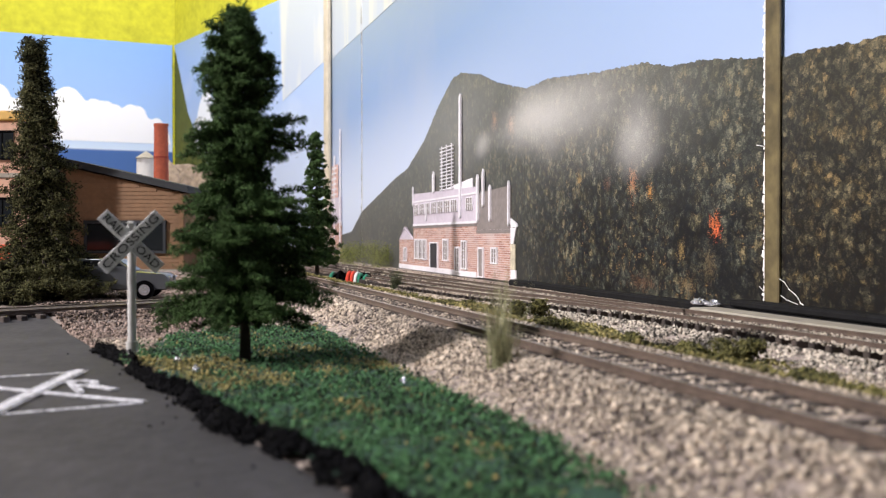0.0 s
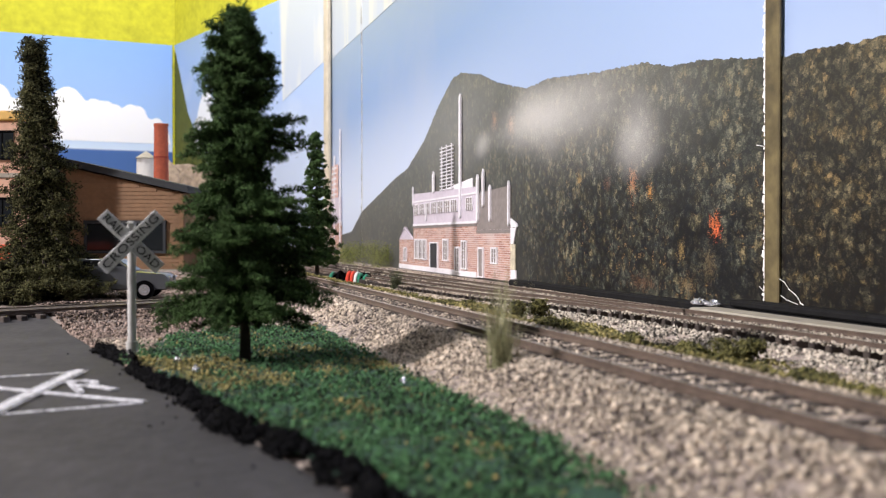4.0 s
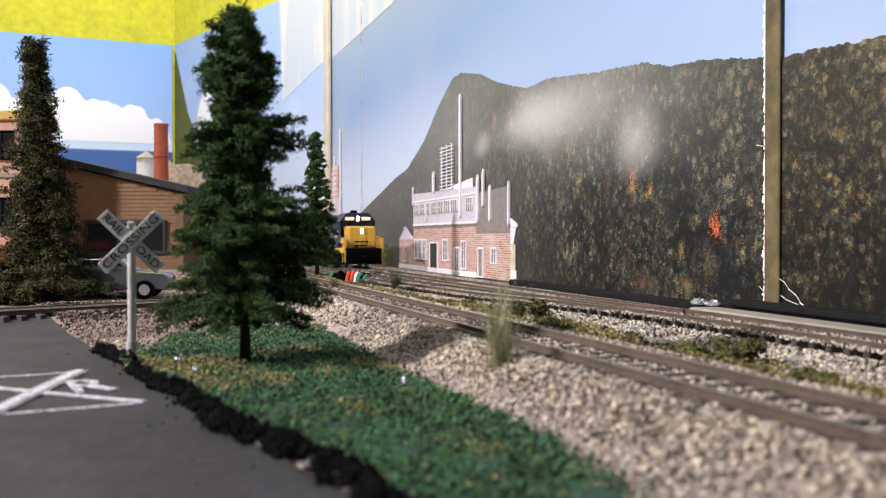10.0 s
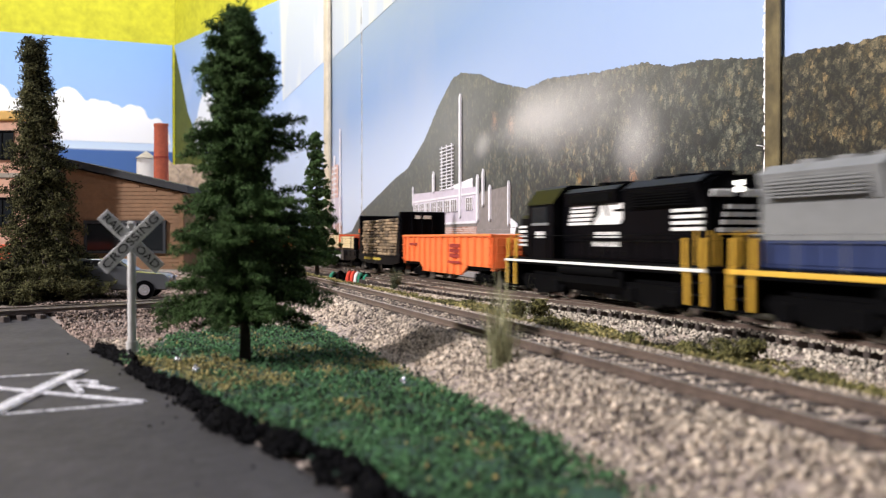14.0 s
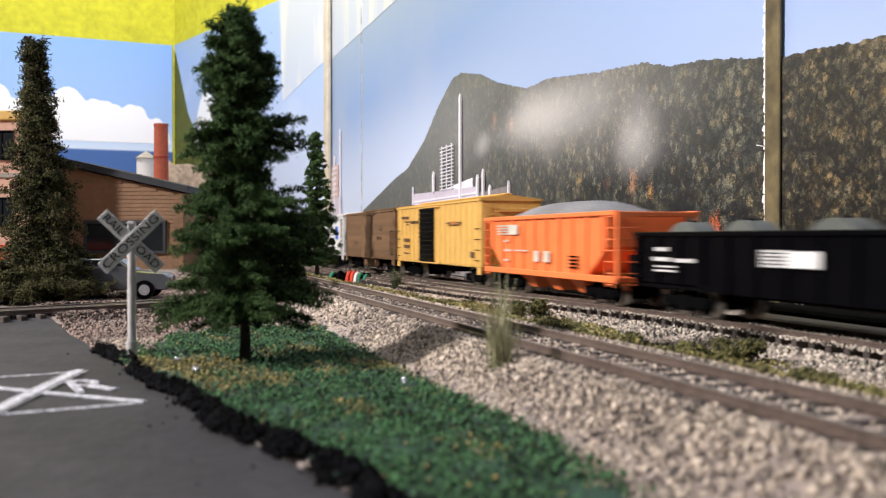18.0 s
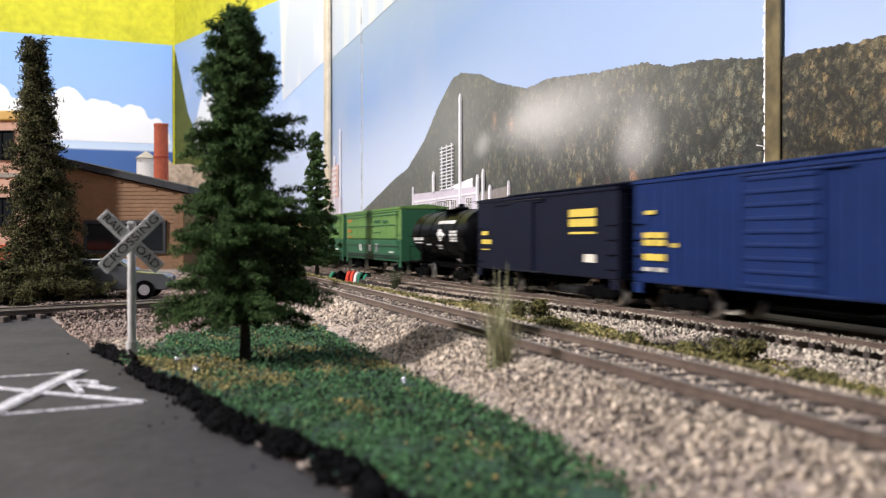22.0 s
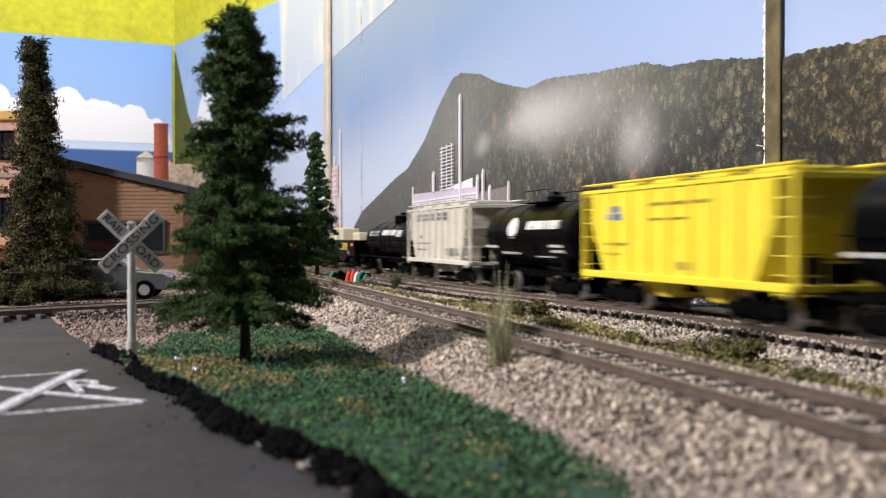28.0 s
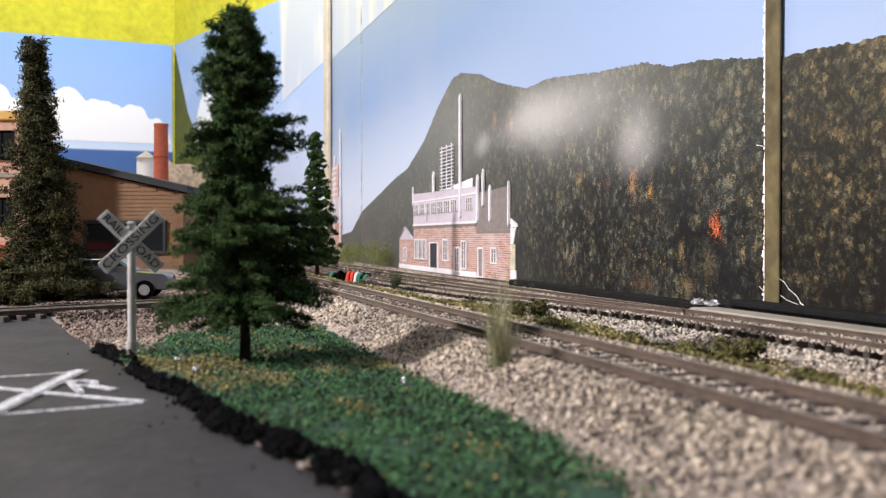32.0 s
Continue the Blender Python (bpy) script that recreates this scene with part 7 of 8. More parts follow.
    part("cab_roof", Bld().prism("x", ca - 0.0012, cb + 0.0012, [(-0.0174, 0.0428), (-0.0121, 0.0498), (-0.0095, 0.0512), (0.0095, 0.0512), (0.0121, 0.0498), (0.0174, 0.0428), (0.0165, 0.0428), (0.0118, 0.0490), (-0.0118, 0.0490), (-0.0165, 0.0428)]), roof_m, t)
    for s in (-1, 1):
        ya, yb = sorted((s * 0.0167, s * 0.0172))
        part("side_window", Bld().rbox(ca + 0.006, cb - 0.006, ya, yb, 0.0345, 0.0418, 0.0003), M["glass"], t)
        part("window_frame", Bld().rbox(ca + 0.005, cb - 0.005, ya, yb + (0.0002 if s > 0 else 0), 0.0332, 0.0344, 0.0001), M["grey"], t)
    # face of the cab: black surround, windows, number boards, lights
    xa, xb = sorted((f * (h - 0.0270), f * (h - 0.0268)))
    part("cab_face", Bld().rbox(xa, xb, -0.0160, 0.0160, 0.0190, 0.0432, 0.00005), M["black"], t)
    fx = f * (h - 0.0270)
    xa, xb = sorted((fx, fx + f * 0.0005))
    for y in (-0.0118, 0.0118):
        part("front_window", Bld().rbox(xa, xb, y - 0.0032, y + 0.0032, 0.0365, 0.0425, 0.0003), M["glass"], t)
    part("front_window", Bld().rbox(xa, xb, -0.0070, 0.0070, 0.0385, 0.0420, 0.0003), M["glass"], t)
    xa, xb = sorted((fx, fx + f * 0.0016))
    for y in (-0.0078, 0.0078):
        part("number_board", Bld().rbox(xa, xb, y - 0.0041, y + 0.0041, 0.0442, 0.0472, 0.0003), M["number_board"] if lit else M["white"], t)
    xa, xb = sorted((fx, fx + f * 0.0020))
    for z in (0.0446, 0.0472):
        part("headlight", Bld().tube("x", xa, xb, 0, z, 0.00115, 12), M["headlight"] if lit else M["foil"], t, smooth=True)
    # short nose
    na, nb = sx(h - 0.0272, h - 0.0085)
    nose = part("nose", Bld().rbox(na, nb, -0.0132, 0.0132, 0.0182, 0.0385, 0.0016), nose_m, t)
    xa, xb = sorted((f * (h - 0.0085), f * (h - 0.0075)))
    part("nose_door", Bld().rbox(xa, xb, -0.0035, 0.0035, 0.0190, 0.0300, 0.0003), nose_m, nose)
    part("light_housing", Bld().rbox(xa, xb, -0.0022, 0.0022, 0.0310, 0.0365, 0.0003), nose_m, nose)
    for z in (0.0325, 0.0350):
        part("headlight", Bld().tube("x", *sorted((f * (h - 0.0080), f * (h - 0.0066))), 0, z, 0.0014, 12), M["headlight"] if lit else M["foil"], t, smooth=True)
    # long-hood end
    ex = f * (-h + 0.0085)
    xa, xb = sorted((ex, ex - f * 0.0012))
    for y in (-0.0062, 0.0062):
        part("number_board", Bld().rbox(xa, xb, y - 0.0042, y + 0.0042, 0.0415, 0.0440, 0.0003), M["white"], t)
    for z in (0.0440, 0.0462):
        part("headlight", Bld().tube("x", *sorted((ex, ex - f * 0.0018)), 0, z, 0.0009, 12), M["white"] if lit else M["headlight"], t, smooth=True)
    # pilots, steps, fuel tank
    for s in (-1, 1):
        xa, xb = sorted((s * (h - 0.0015), s * (h + 0.0012)))
        part("pilot", Bld().rbox(xa, xb, -W + 0.001, W - 0.001, 0.0035, 0.0165, 0.0005), M["black"], t)
        for y in (-W + 0.0022, W - 0.0022):
            b = Bld()
            for z in (0.0045, 0.0085, 0.0125):
                b.rbox(s * (h - 0.0055) - 0.004, s * (h - 0.0055) + 0.004, y - 0.0020, y + 0.0020, z - 0.0004, z + 0.0004, 0.0001)
            for q in (-0.004, 0.004):
                b.rbox(s * (h - 0.0055) + q - 0.0004, s * (h - 0.0055) + q + 0.0004, y - 0.0020, y + 0.0020, 0.004, 0.0165, 0.0001)
            part("steps", b, M["black"], t)
            b = Bld()
            b.rod((s * (h - 0.0015), y, 0.006), (s * (h - 0.0015), y, 0.0300), 0.00032, 6).rod((s * (h - 0.0095), y, 0.006), (s * (h - 0.0095), y, 0.0300), 0.00032, 6)
            part("grab_rail", b, rail_m, t)
            for q in (0.0012, 0.0118):
                xc, k = s * (h - q), 0.0012 * s
                part("step_guard", Bld().prism("y", y - 0.0004 + math.copysign(0.0019, y), y + 0.0004 + math.copysign(0.0019, y), [(xc - 0.0009, 0.0050), (xc + 0.0009, 0.0050), (xc + 0.0009, 0.0150), (xc + 0.0009 - k, 0.0185), (xc + 0.0008 - k, 0.0275), (xc - 0.0008 - k, 0.0275), (xc - 0.0009 - k, 0.0185), (xc - 0.0009, 0.0150)]), rail_m, t)
        b = Bld()
        for y in (-0.0125, -0.0045, 0.0045, 0.0125):
            b.rod((s * (h - 0.0010), y, 0.018), (s * (h - 0.0010), y, 0.0290), 0.00028, 6)
        b.rod((s * (h - 0.0010), -0.0125, 0.0288), (s * (h - 0.0010), 0.0125, 0.0288), 0.00028, 6)
        part("end_railing", b, rail_m, t)
        share("coupler", COUPLER, t, Matrix.Translation((s * (h + 0.001), 0, 0)) @ Matrix.Rotation(0 if s > 0 else math.pi, 4, "Z"))
    part("fuel_tank", Bld().prism("x", -0.030, 0.030, [(-0.0160, 0.0145), (-0.0165, 0.0085), (-0.0120, 0.0048), (0.0120, 0.0048), (0.0165, 0.0085), (0.0160, 0.0145)]), M["black"], t)
    part("air_tank", Bld().tube("x", -0.026, 0.026, -0.0158, 0.0138, 0.0022, 12), M["black"], t, smooth=True)
    for s in (-1, 1):
        tr = new("truck", LOCO_TRUCK)
        tr.parent = t
        tr.matrix_basis = Matrix.Translation((s * (h - 0.040), 0, 0))
        for a in (-0.0155, 0.0155):
            share("wheelset", AXLE, tr, Matrix.Translation((a, 0, 0)))
            share("wheel_tread", TREAD, tr, Matrix.Translation((a, 0, 0)))
    handrails(t, L, W, 0.018, 0.0105, M["black"] if not lit else M["grey"], 9)
    return t, L, W


b = Bld()
for s in (-1, 1):
    ya, yb = sorted((s * 0.0120, s * 0.0145))
    b.prism("y", ya, yb, [(-0.0255, 0.0075), (-0.0225, 0.0105), (0.0225, 0.0105), (0.0255, 0.0075), (0.0215, 0.0040), (0.0095, 0.0040), (0.0060, 0.0022), (-0.0060, 0.0022), (-0.0095, 0.0040), (-0.0215, 0.0040)])
    for x in (-0.0155, 0.0155):
        b.rbox(x - 0.0034, x + 0.0034, *sorted((s * 0.0135, s * 0.0158)), 0.0030, 0.0088, 0.0006)
b.rbox(-0.020, 0.020, -0.011, 0.011, 0.0070, 0.0150, 0.0008)
LOCO_TRUCK = to_mesh("truck", b, M["black"])

# lead engine: grey, blue and yellow
t, L, W = locomotive(0.872, 1.056, "grey, blue and yellow diesel locomotive with lit headlights", M["blue"], M["grey"], M["blue"], M["yellow"], M["blue"], M["yellow"], M["yellow"], 1, True)
def hood_shape(t, y, prof, material, name="emblem"):
    """One flat painted shape on both sides of a hood, outline in x and z."""
    part(name, Bld().prism("y", -y - 0.0003, -y, prof), material, t)
    part(name, Bld().prism("y", y, y + 0.0003, [(-p, q) for p, q in prof]), material, t)


for prof in ([(-0.0265, 0.0305), (-0.0250, 0.0285), (-0.0135, 0.0285), (-0.0135, 0.0308), (-0.0222, 0.0308), (-0.0232, 0.0318), (-0.0232, 0.0365), (-0.0222, 0.0375), (-0.0150, 0.0375), (-0.0150, 0.0398), (-0.0250, 0.0398), (-0.0265, 0.0380)],
             [(-0.0150, 0.0398), (-0.0080, 0.0285), (-0.0040, 0.0285), (-0.0110, 0.0398)], [(-0.0020, 0.0398), (0.0060, 0.0285), (0.0098, 0.0285), (0.0018, 0.0398)], [(-0.0020, 0.0285), (0.0018, 0.0285), (0.0035, 0.0312), (0.0018, 0.0338)], [(0.0060, 0.0398), (0.0098, 0.0398), (0.0058, 0.0345), (0.0040, 0.0370)]):
    hood_shape(t, 0.0116, prof, M["blue"])
hood_shape(t, 0.0116, [(-0.0240, 0.0272), (0.0085, 0.0272), (0.0085, 0.0281), (-0.0240, 0.0281)], M["blue"])
marks(t, 0.0168, [(0.0400, 0.0510, 0.0275, 0.0325)], M["letter_yellow"])
part("nose_emblem", Bld().box(0.0842, 0.0847, -0.0065, 0.0065, 0.0200, 0.0212).box(0.0842, 0.0847, -0.0065, 0.0065, 0.0235, 0.0247), M["black"], t)
part("horn", Bld().tube("x", 0.048, 0.056, -0.003, 0.0528, 0.0009, 8, 0.0016).tube("x", 0.048, 0.055, 0.0005, 0.0528, 0.0008, 8, 0.0014).rbox(0.048, 0.050, -0.0035, 0.001, 0.0505, 0.0528, 0.0003), M["black"], t, smooth=True)

# second engine: black with white bars, running long hood first
t, L, W = locomotive(1.068, 1.248, "black diesel locomotive with white striped emblem, running long hood first", M["black_paint"], M["black_paint"], M["black_paint"], M["black_paint"], M["black_paint"], M["white"], M["yellow"], -1, False)
for i in range(5):
    z = 0.0330 + 0.0018 * i
    hood_shape(t, 0.0116, [(-0.0280 + 0.0007 * i, z), (-0.0068 + 0.0009 * i, z), (-0.0062 + 0.0009 * i, z + 0.0012), (-0.0276 + 0.0007 * i, z + 0.0012)], M["white"])
hood_shape(t, 0.0116, [(-0.0040, 0.0330), (0.0195, 0.0330), (0.0220, 0.0350), (0.0220, 0.0415), (0.0035, 0.0415), (0.0020, 0.0372), (-0.0005, 0.0358)], M["white"])
hood_shape(t, 0.0120, [(0.0065, 0.0415), (0.0098, 0.0362), (0.0110, 0.0362), (0.0085, 0.0415)], M["black_paint"])
hood_shape(t, 0.0120, [(0.0150, 0.0382), (0.0220, 0.0382), (0.0220, 0.0390), (0.0150, 0.0390)], M["black_paint"])
marks(t, 0.0116, [(-0.0020, 0.0190, 0.0275, 0.0300), (-0.0040, 0.0200, 0.0240, 0.0260)], M["white"])
marks(t, 0.0122, [(L / 2 - 0.0300, L / 2 - 0.0100, 0.0300 + 0.0022 * i, 0.0312 + 0.0022 * i) for i in range(4)], M["white"], "stripe")
marks(t, 0.0168, [(-0.0530, -0.0430, 0.0275, 0.0305)], M["white"])
b = Bld()
for i in range(4):
    b.box(0.0834, 0.0841, -0.0085 + 0.001 * i, 0.0085 - 0.001 * i, 0.0295 + 0.0026 * i, 0.0310 + 0.0026 * i)
part("striped_emblem", b, M["white"], t)
for i in range(5):
    part("stripe", Bld().box(-0.0820, -0.0730, -0.0136, -0.0131, 0.0235 + 0.0022 * i, 0.0247 + 0.0022 * i), M["white"], t)

# orange gondola
t, L, W = gondola(1.269, 1.448, M["orange"], "bright orange ribbed steel gondola", 0.0302, 15)
marks(t, W + 0.0013, block_letters(0.020, 0.0165, 3, 0.0052, 0.0090, 0.0012) + [(0.018, 0.040, 0.0130, 0.0145), (-0.07, -0.050, 0.0235, 0.0250)], M["dark_red"], "emblem")

# black bulkhead flat with wrapped lumber
t, L = vehicle("bulkhead_flatcar", 1.460, 1.5955, "black bulkhead flatcar loaded with brown lumber bundles", "flatcar")
h = L / 2
part("deck", Bld().rbox(-h, h, -0.0172, 0.0172, 0.0105, 0.0145, 0.0004), M["black_paint"], t)
part("side_sill", Bld().prism("y", -0.0176, -0.0168, [(-h, 0.0100), (-0.04, 0.0075), (0.04, 0.0075), (h, 0.0100), (h, 0.0145), (-h, 0.0145)]), M["black_paint"], t)
for s in (-1, 1):
    b = Bld().rbox(min(s * h, s * (h - 0.0030)), max(s * h, s * (h - 0.0030)), -0.0172, 0.0172, 0.0145, 0.0478, 0.0004)
    for i in range(5):
        y = -0.0155 + i * 0.00775
        b.rbox(min(s * h, s * (h + 0.0012)), max(s * h, s * (h + 0.0012)), y - 0.0008, y + 0.0008, 0.0145, 0.0474, 0.0002)
    bk = part("bulkhead", b, M["black_paint"], t)
    part("lettering", Bld().box(min(s * (h + 0.0012), s * (h + 0.0016)), max(s * (h + 0.0012), s * (h + 0.0016)), -0.006, -0.002, 0.0425, 0.0450).box(min(s * (h + 0.0012), s * (h + 0.0016)), max(s * (h + 0.0012), s * (h + 0.0016)), 0.0, 0.006, 0.0425, 0.0450), M["offwhite"], bk)
    part("brace", Bld().prism("y", -0.0172, -0.0158, [(s * (h - 0.003), 0.0145), (s * (h - 0.012), 0.0145), (s * (h - 0.003), 0.046)]), M["black_paint"], t)
part("reflector", Bld().box(-h + 0.0002, -h + 0.0028, -0.0178, -0.0171, 0.0330, 0.0365), M["orange"], t)
marks(t, 0.0177, [(-0.045, -0.020, 0.0105, 0.0125), (-0.015, 0.012, 0.0105, 0.0125)], M["letter_yellow"])
ld = thing("lumber_load", Matrix.Identity(4), "stack of brown wrapped lumber bundles on the bulkhead flatcar", "lumber")
CARS.append((ld, (1.460 + 1.5955) / 2))
rng = random.Random(15)
for k in range(12):
    x0 = -h + 0.0048
    while x0 < h - 0.0090:
        w = min(rng.uniform(0.005, 0.0125), h - 0.0048 - x0)
        j = rng.uniform(-0.0009, 0.0009)
        part("lumber_piece", Bld().rbox(x0, x0 + w - 0.0003, -0.0158 + j, 0.0158 + j, 0.0147 + k * 0.0024, 0.0147 + k * 0.0024 + rng.uniform(0.0019, 0.0023), 0.0004), M["stack"], ld)
        x0 += w
running_gear(t, L, 0.024)

# black flatcar with two cream lumber stacks, red ends
t, L = vehicle("flatcar", 1.606, 1.784, "black flatcar strapped with white reporting panels", "flatcar")
h = L / 2
part("deck", Bld().rbox(-h, h, -0.0172, 0.0172, 0.0110, 0.0172, 0.0004), M["black_paint"], t)
b = Bld()
for y0, y1 in ((-0.0178, -0.0168), (0.0168, 0.0178)):
    b.prism("y", y0, y1, [(-h, 0.0105), (-0.055, 0.0075), (0.055, 0.0075), (h, 0.0105), (h, 0.0176), (-h, 0.0176)])
part("side_sill", b, M["black_paint"], t)
b = Bld()
for i in range(11):
    x = -h + 0.006 + (L - 0.012) * i / 10
    b.rbox(x - 0.0012, x + 0.0012, -0.0184, -0.0176, 0.0120, 0.0176, 0.0002)
part("stake_pocket", b, M["black_paint"], t)
marks(t, 0.0179, [(0.0, 0.0220, 0.0090, 0.0135), (-0.040, -0.030, 0.0105, 0.0120), (-0.028, -0.012, 0.0115, 0.0128), (-0.028, -0.012, 0.0095, 0.0105)], M["white"])
running_gear(t, L, 0.026)
for x0, x1, top, lab in ((-0.066, 0.003, 6, "cream lumber stack with red-painted ends"), (0.0095, 0.070, 5, "lower cream lumber stack with red-painted ends")):
    ld = thing("lumber_stack", Matrix.Identity(4), lab, "lumber", "lumber stacks")
    CARS.append((ld, (1.606 + 1.784) / 2))
    for k in range(top):
        for j in range(3):
            y0 = -0.0155 + j * 0.0104
            bd = part("board", Bld().rbox(x0, x1 - 0.0006, y0, y0 + 0.0102, 0.0188 + k * 0.0022, 0.0188 + k * 0.0022 + 0.0020, 0.0004), M["lumber"], ld)
            part("end_paint", Bld().box(x1 - 0.0006, x1, y0, y0 + 0.0102, 0.0188 + k * 0.0022, 0.0188 + k * 0.0022 + 0.0020), M["red"], bd)
    for x in (x0 + 0.008, x1 - 0.012):
        part("bearer", Bld().rbox(x - 0.0015, x + 0.0015, -0.0155, 0.0155, 0.0172, 0.0188, 0.0002), M["stack"], ld)
        part("strap", Bld().box(x - 0.0006, x + 0.0006, -0.0160, -0.0155, 0.0172, 0.0188 + top * 0.0022).box(x - 0.0006, x + 0.0006, -0.0160, 0.0160, 0.0188 + top * 0.0022 - 0.0003, 0.0188 + top * 0.0022 + 0.0003), M["stack"], ld)
for x in (-0.046, 0.034):
    part("paper_band", Bld().prism("y", -0.0187, -0.0184, [(x - 0.006, 0.0172), (x + 0.004, 0.0172), (x + 0.0055, 0.0100), (x + 0.002, 0.0072), (x - 0.004, 0.0095)]), M["tie"], t, "torn brown wrapping band over the sill")
ob = thing("barrel", Matrix.Identity(4), "small black barrel on the flatcar deck", "barrel")
CARS.append((ob, (1.606 + 1.784) / 2))
part("drum", Bld().tube("z", 0.0172, 0.0285, 0.0750, -0.0145, 0.0024, 12), M["black"], ob, smooth=True)

# black gondola with four rounded covers
t, L, W = gondola(1.790, 1.979, M["black_paint"], "black ribbed gondola with white lettering", 0.0302, 14, fish=False)
marks(t, W + 0.0013, [(-0.0170, -0.0040, 0.0196 + 0.0011 * i, 0.0203 + 0.0011 * i) for i in range(5)] + [(-0.0050, 0.0090, 0.0196, 0.0245), (0.042, 0.054, 0.0140, 0.0175), (0.0575, 0.070, 0.0155, 0.0162), (0.0575, 0.070, 0.0140, 0.0146)]
      + [(-0.078, -0.069, 0.0236, 0.0250), (-0.079, -0.067, 0.0200, 0.0214), (-0.065, -0.052, 0.0198, 0.0211), (-0.078, -0.064, 0.0178, 0.0184), (-0.078, -0.064, 0.0162, 0.0169)], M["white"])
for x, r in ((-0.0725, 0.0128), (-0.0385, 0.0128), (0.0045, 0.0150), (0.0505, 0.0165)):
    ob = thing("coil_cover", Matrix.Identity(4), "rounded dark grey cover riding in the black gondola", "cover", "coil covers")
    CARS.append((ob, (1.790 + 1.979) / 2))
    n = 14
    prof = [(x - r, 0.0125)] + [(x - r * math.cos(math.pi * i / n), 0.0190 + 0.0152 * math.sin(math.pi * i / n)) for i in range(n + 1)] + [(x + r, 0.0125)]
    part("shell", Bld().prism("y", -0.0110, -0.0020, prof), M["coil"], ob, smooth=True)
    part("lifting_lug", Bld().rbox(x - 0.002, x + 0.002, -0.0075, -0.0055, 0.0337, 0.0347, 0.0003), M["black"], ob)

# orange open hopper with grey gravel
t, L = vehicle("open_hopper", 1.993, 2.141, "orange open-top hopper with white lettering", "hopper")
W, H, sill, h = 0.0176, 0.0390, 0.0115, L / 2
hopper_body(t, L, W, M["orange"], sill, H - 0.0002, 0.014, 10)
hopper_ends(t, h, W, M["orange"], sill, H, 0, 0)
b = Bld()
for s in (-1, 1):
    b.rbox(-h, h, min(s * (W - 0.001), s * (W + 0.0014)), max(s * (W - 0.001), s * (W + 0.0014)), H - 0.0016, H + 0.0004, 0.0003)
part("rim", b, M["orange"], t)
discharge(t, (-0.028, 0.0, 0.028), W, M["orange"], sill, 0.0078)
part("centre_sill", Bld().rbox(-h, h, -0.003, 0.003, 0.0082, sill, 0.0004), M["black"], t)
marks(t, W + 0.0011, [(-0.053, -0.036, 0.0300 + 0.0014 * i, 0.0308 + 0.0014 * i) for i in range(4)] + [(-0.038, -0.026, 0.0300, 0.0350), (-0.044, -0.038, 0.0262, 0.0274), (-0.044, -0.034, 0.0215, 0.0226), (-0.030, -0.014, 0.0217, 0.0225), (-0.005, 0.000, 0.0170, 0.0222), (0.006, 0.012, 0.0170, 0.0222), (-0.044, -0.038, 0.0165, 0.0176)], M["offwhite"])
marks(t, W + 0.0012, [(0.033, 0.042, 0.0150 + 0.0016 * i, 0.0158 + 0.0016 * i) for i in range(4)], M["black"])
running_gear(t, L, 0.024)
ld = thing("gravel_load", Matrix.Identity(4), "heaped grey gravel load in the orange hopper", "gravel")
CARS.append((ld, (1.993 + 2.141) / 2))
bm = bmesh.new()
bmesh.ops.create_grid(bm, x_segments=60, y_segments=16, size=1.0)
for v in bm.verts:
    ex, ey = abs(v.co.x), abs(v.co.y)
    heap = (1 - ex ** 3) * (1 - ey ** 2.2)
    v.co = Vector((v.co.x * (h - 0.009), v.co.y * (W - 0.0015), H - 0.002 + 0.0088 * heap + 0.0005 * noise.noise(v.co * 30) + 0.0004 * noise.noise(v.co * 90)))
b = Bld()
bm.verts.index_update()
b.add([v.co[:] for v in bm.verts], [[v.index for v in f.verts] for f in bm.faces])
bm.free()
part("heap", b, M["load_grey"], ld, smooth=True)

# yellow boxcar, black plug door
t, L, W = boxcar(2.149, 2.327, M["boxcar_yellow"], "yellow boxcar with a ribbed black door", 0.0505, door=M["black_paint"], door_x=(-0.0285, 0.0035), ribs=18, door_ribs=12, ladders=4)
marks(t, W + 0.0007, [(-0.074, -0.056, 0.0418, 0.0436), (-0.066, -0.052, 0.0392, 0.0402), (-0.060, -0.056, 0.0372, 0.0382), (-0.050, -0.031, 0.0382, 0.0402), (-0.068, -0.054, 0.0255, 0.0280), (-0.068, -0.054, 0.0212, 0.0236), (-0.068, -0.054, 0.0170, 0.0180), (0.0740, 0.0800, 0.0170, 0.0205)], M["dark_brown"])
marks(t, W + 0.0007, [(0.030, 0.038, 0.0370, 0.0380), (0.050, 0.058, 0.0370, 0.0380), (0.032, 0.056, 0.0360, 0.0364)], M["dark_brown"], "emblem")
marks(t, W + 0.0008, [(0.0390, 0.0490, 0.0366, 0.0384)], M["orange_letter"], "emblem")

# brown wooden-sided car
t, L, W = boxcar(2.3375, 2.5126, M["brown"], "weathered brown plank-sided boxcar", 0.0500, door=M["brown"], door_x=(-0.016, 0.016), grain=46, ladders=5)
marks(t, W + 0.0005, [(-0.078, -0.070, 0.0400, 0.0425), (-0.050, -0.038, 0.0215, 0.0260), (0.040, 0.052, 0.0350, 0.0385), (0.035, 0.050, 0.0270, 0.0295), (-0.012, -0.006, 0.0185, 0.0225)], M["dark_brown"])
part("fuel_box", Bld().rbox(-0.018, 0.022, -0.0165, -0.0130, 0.0050, 0.0115, 0.0005), M["brown"], t)

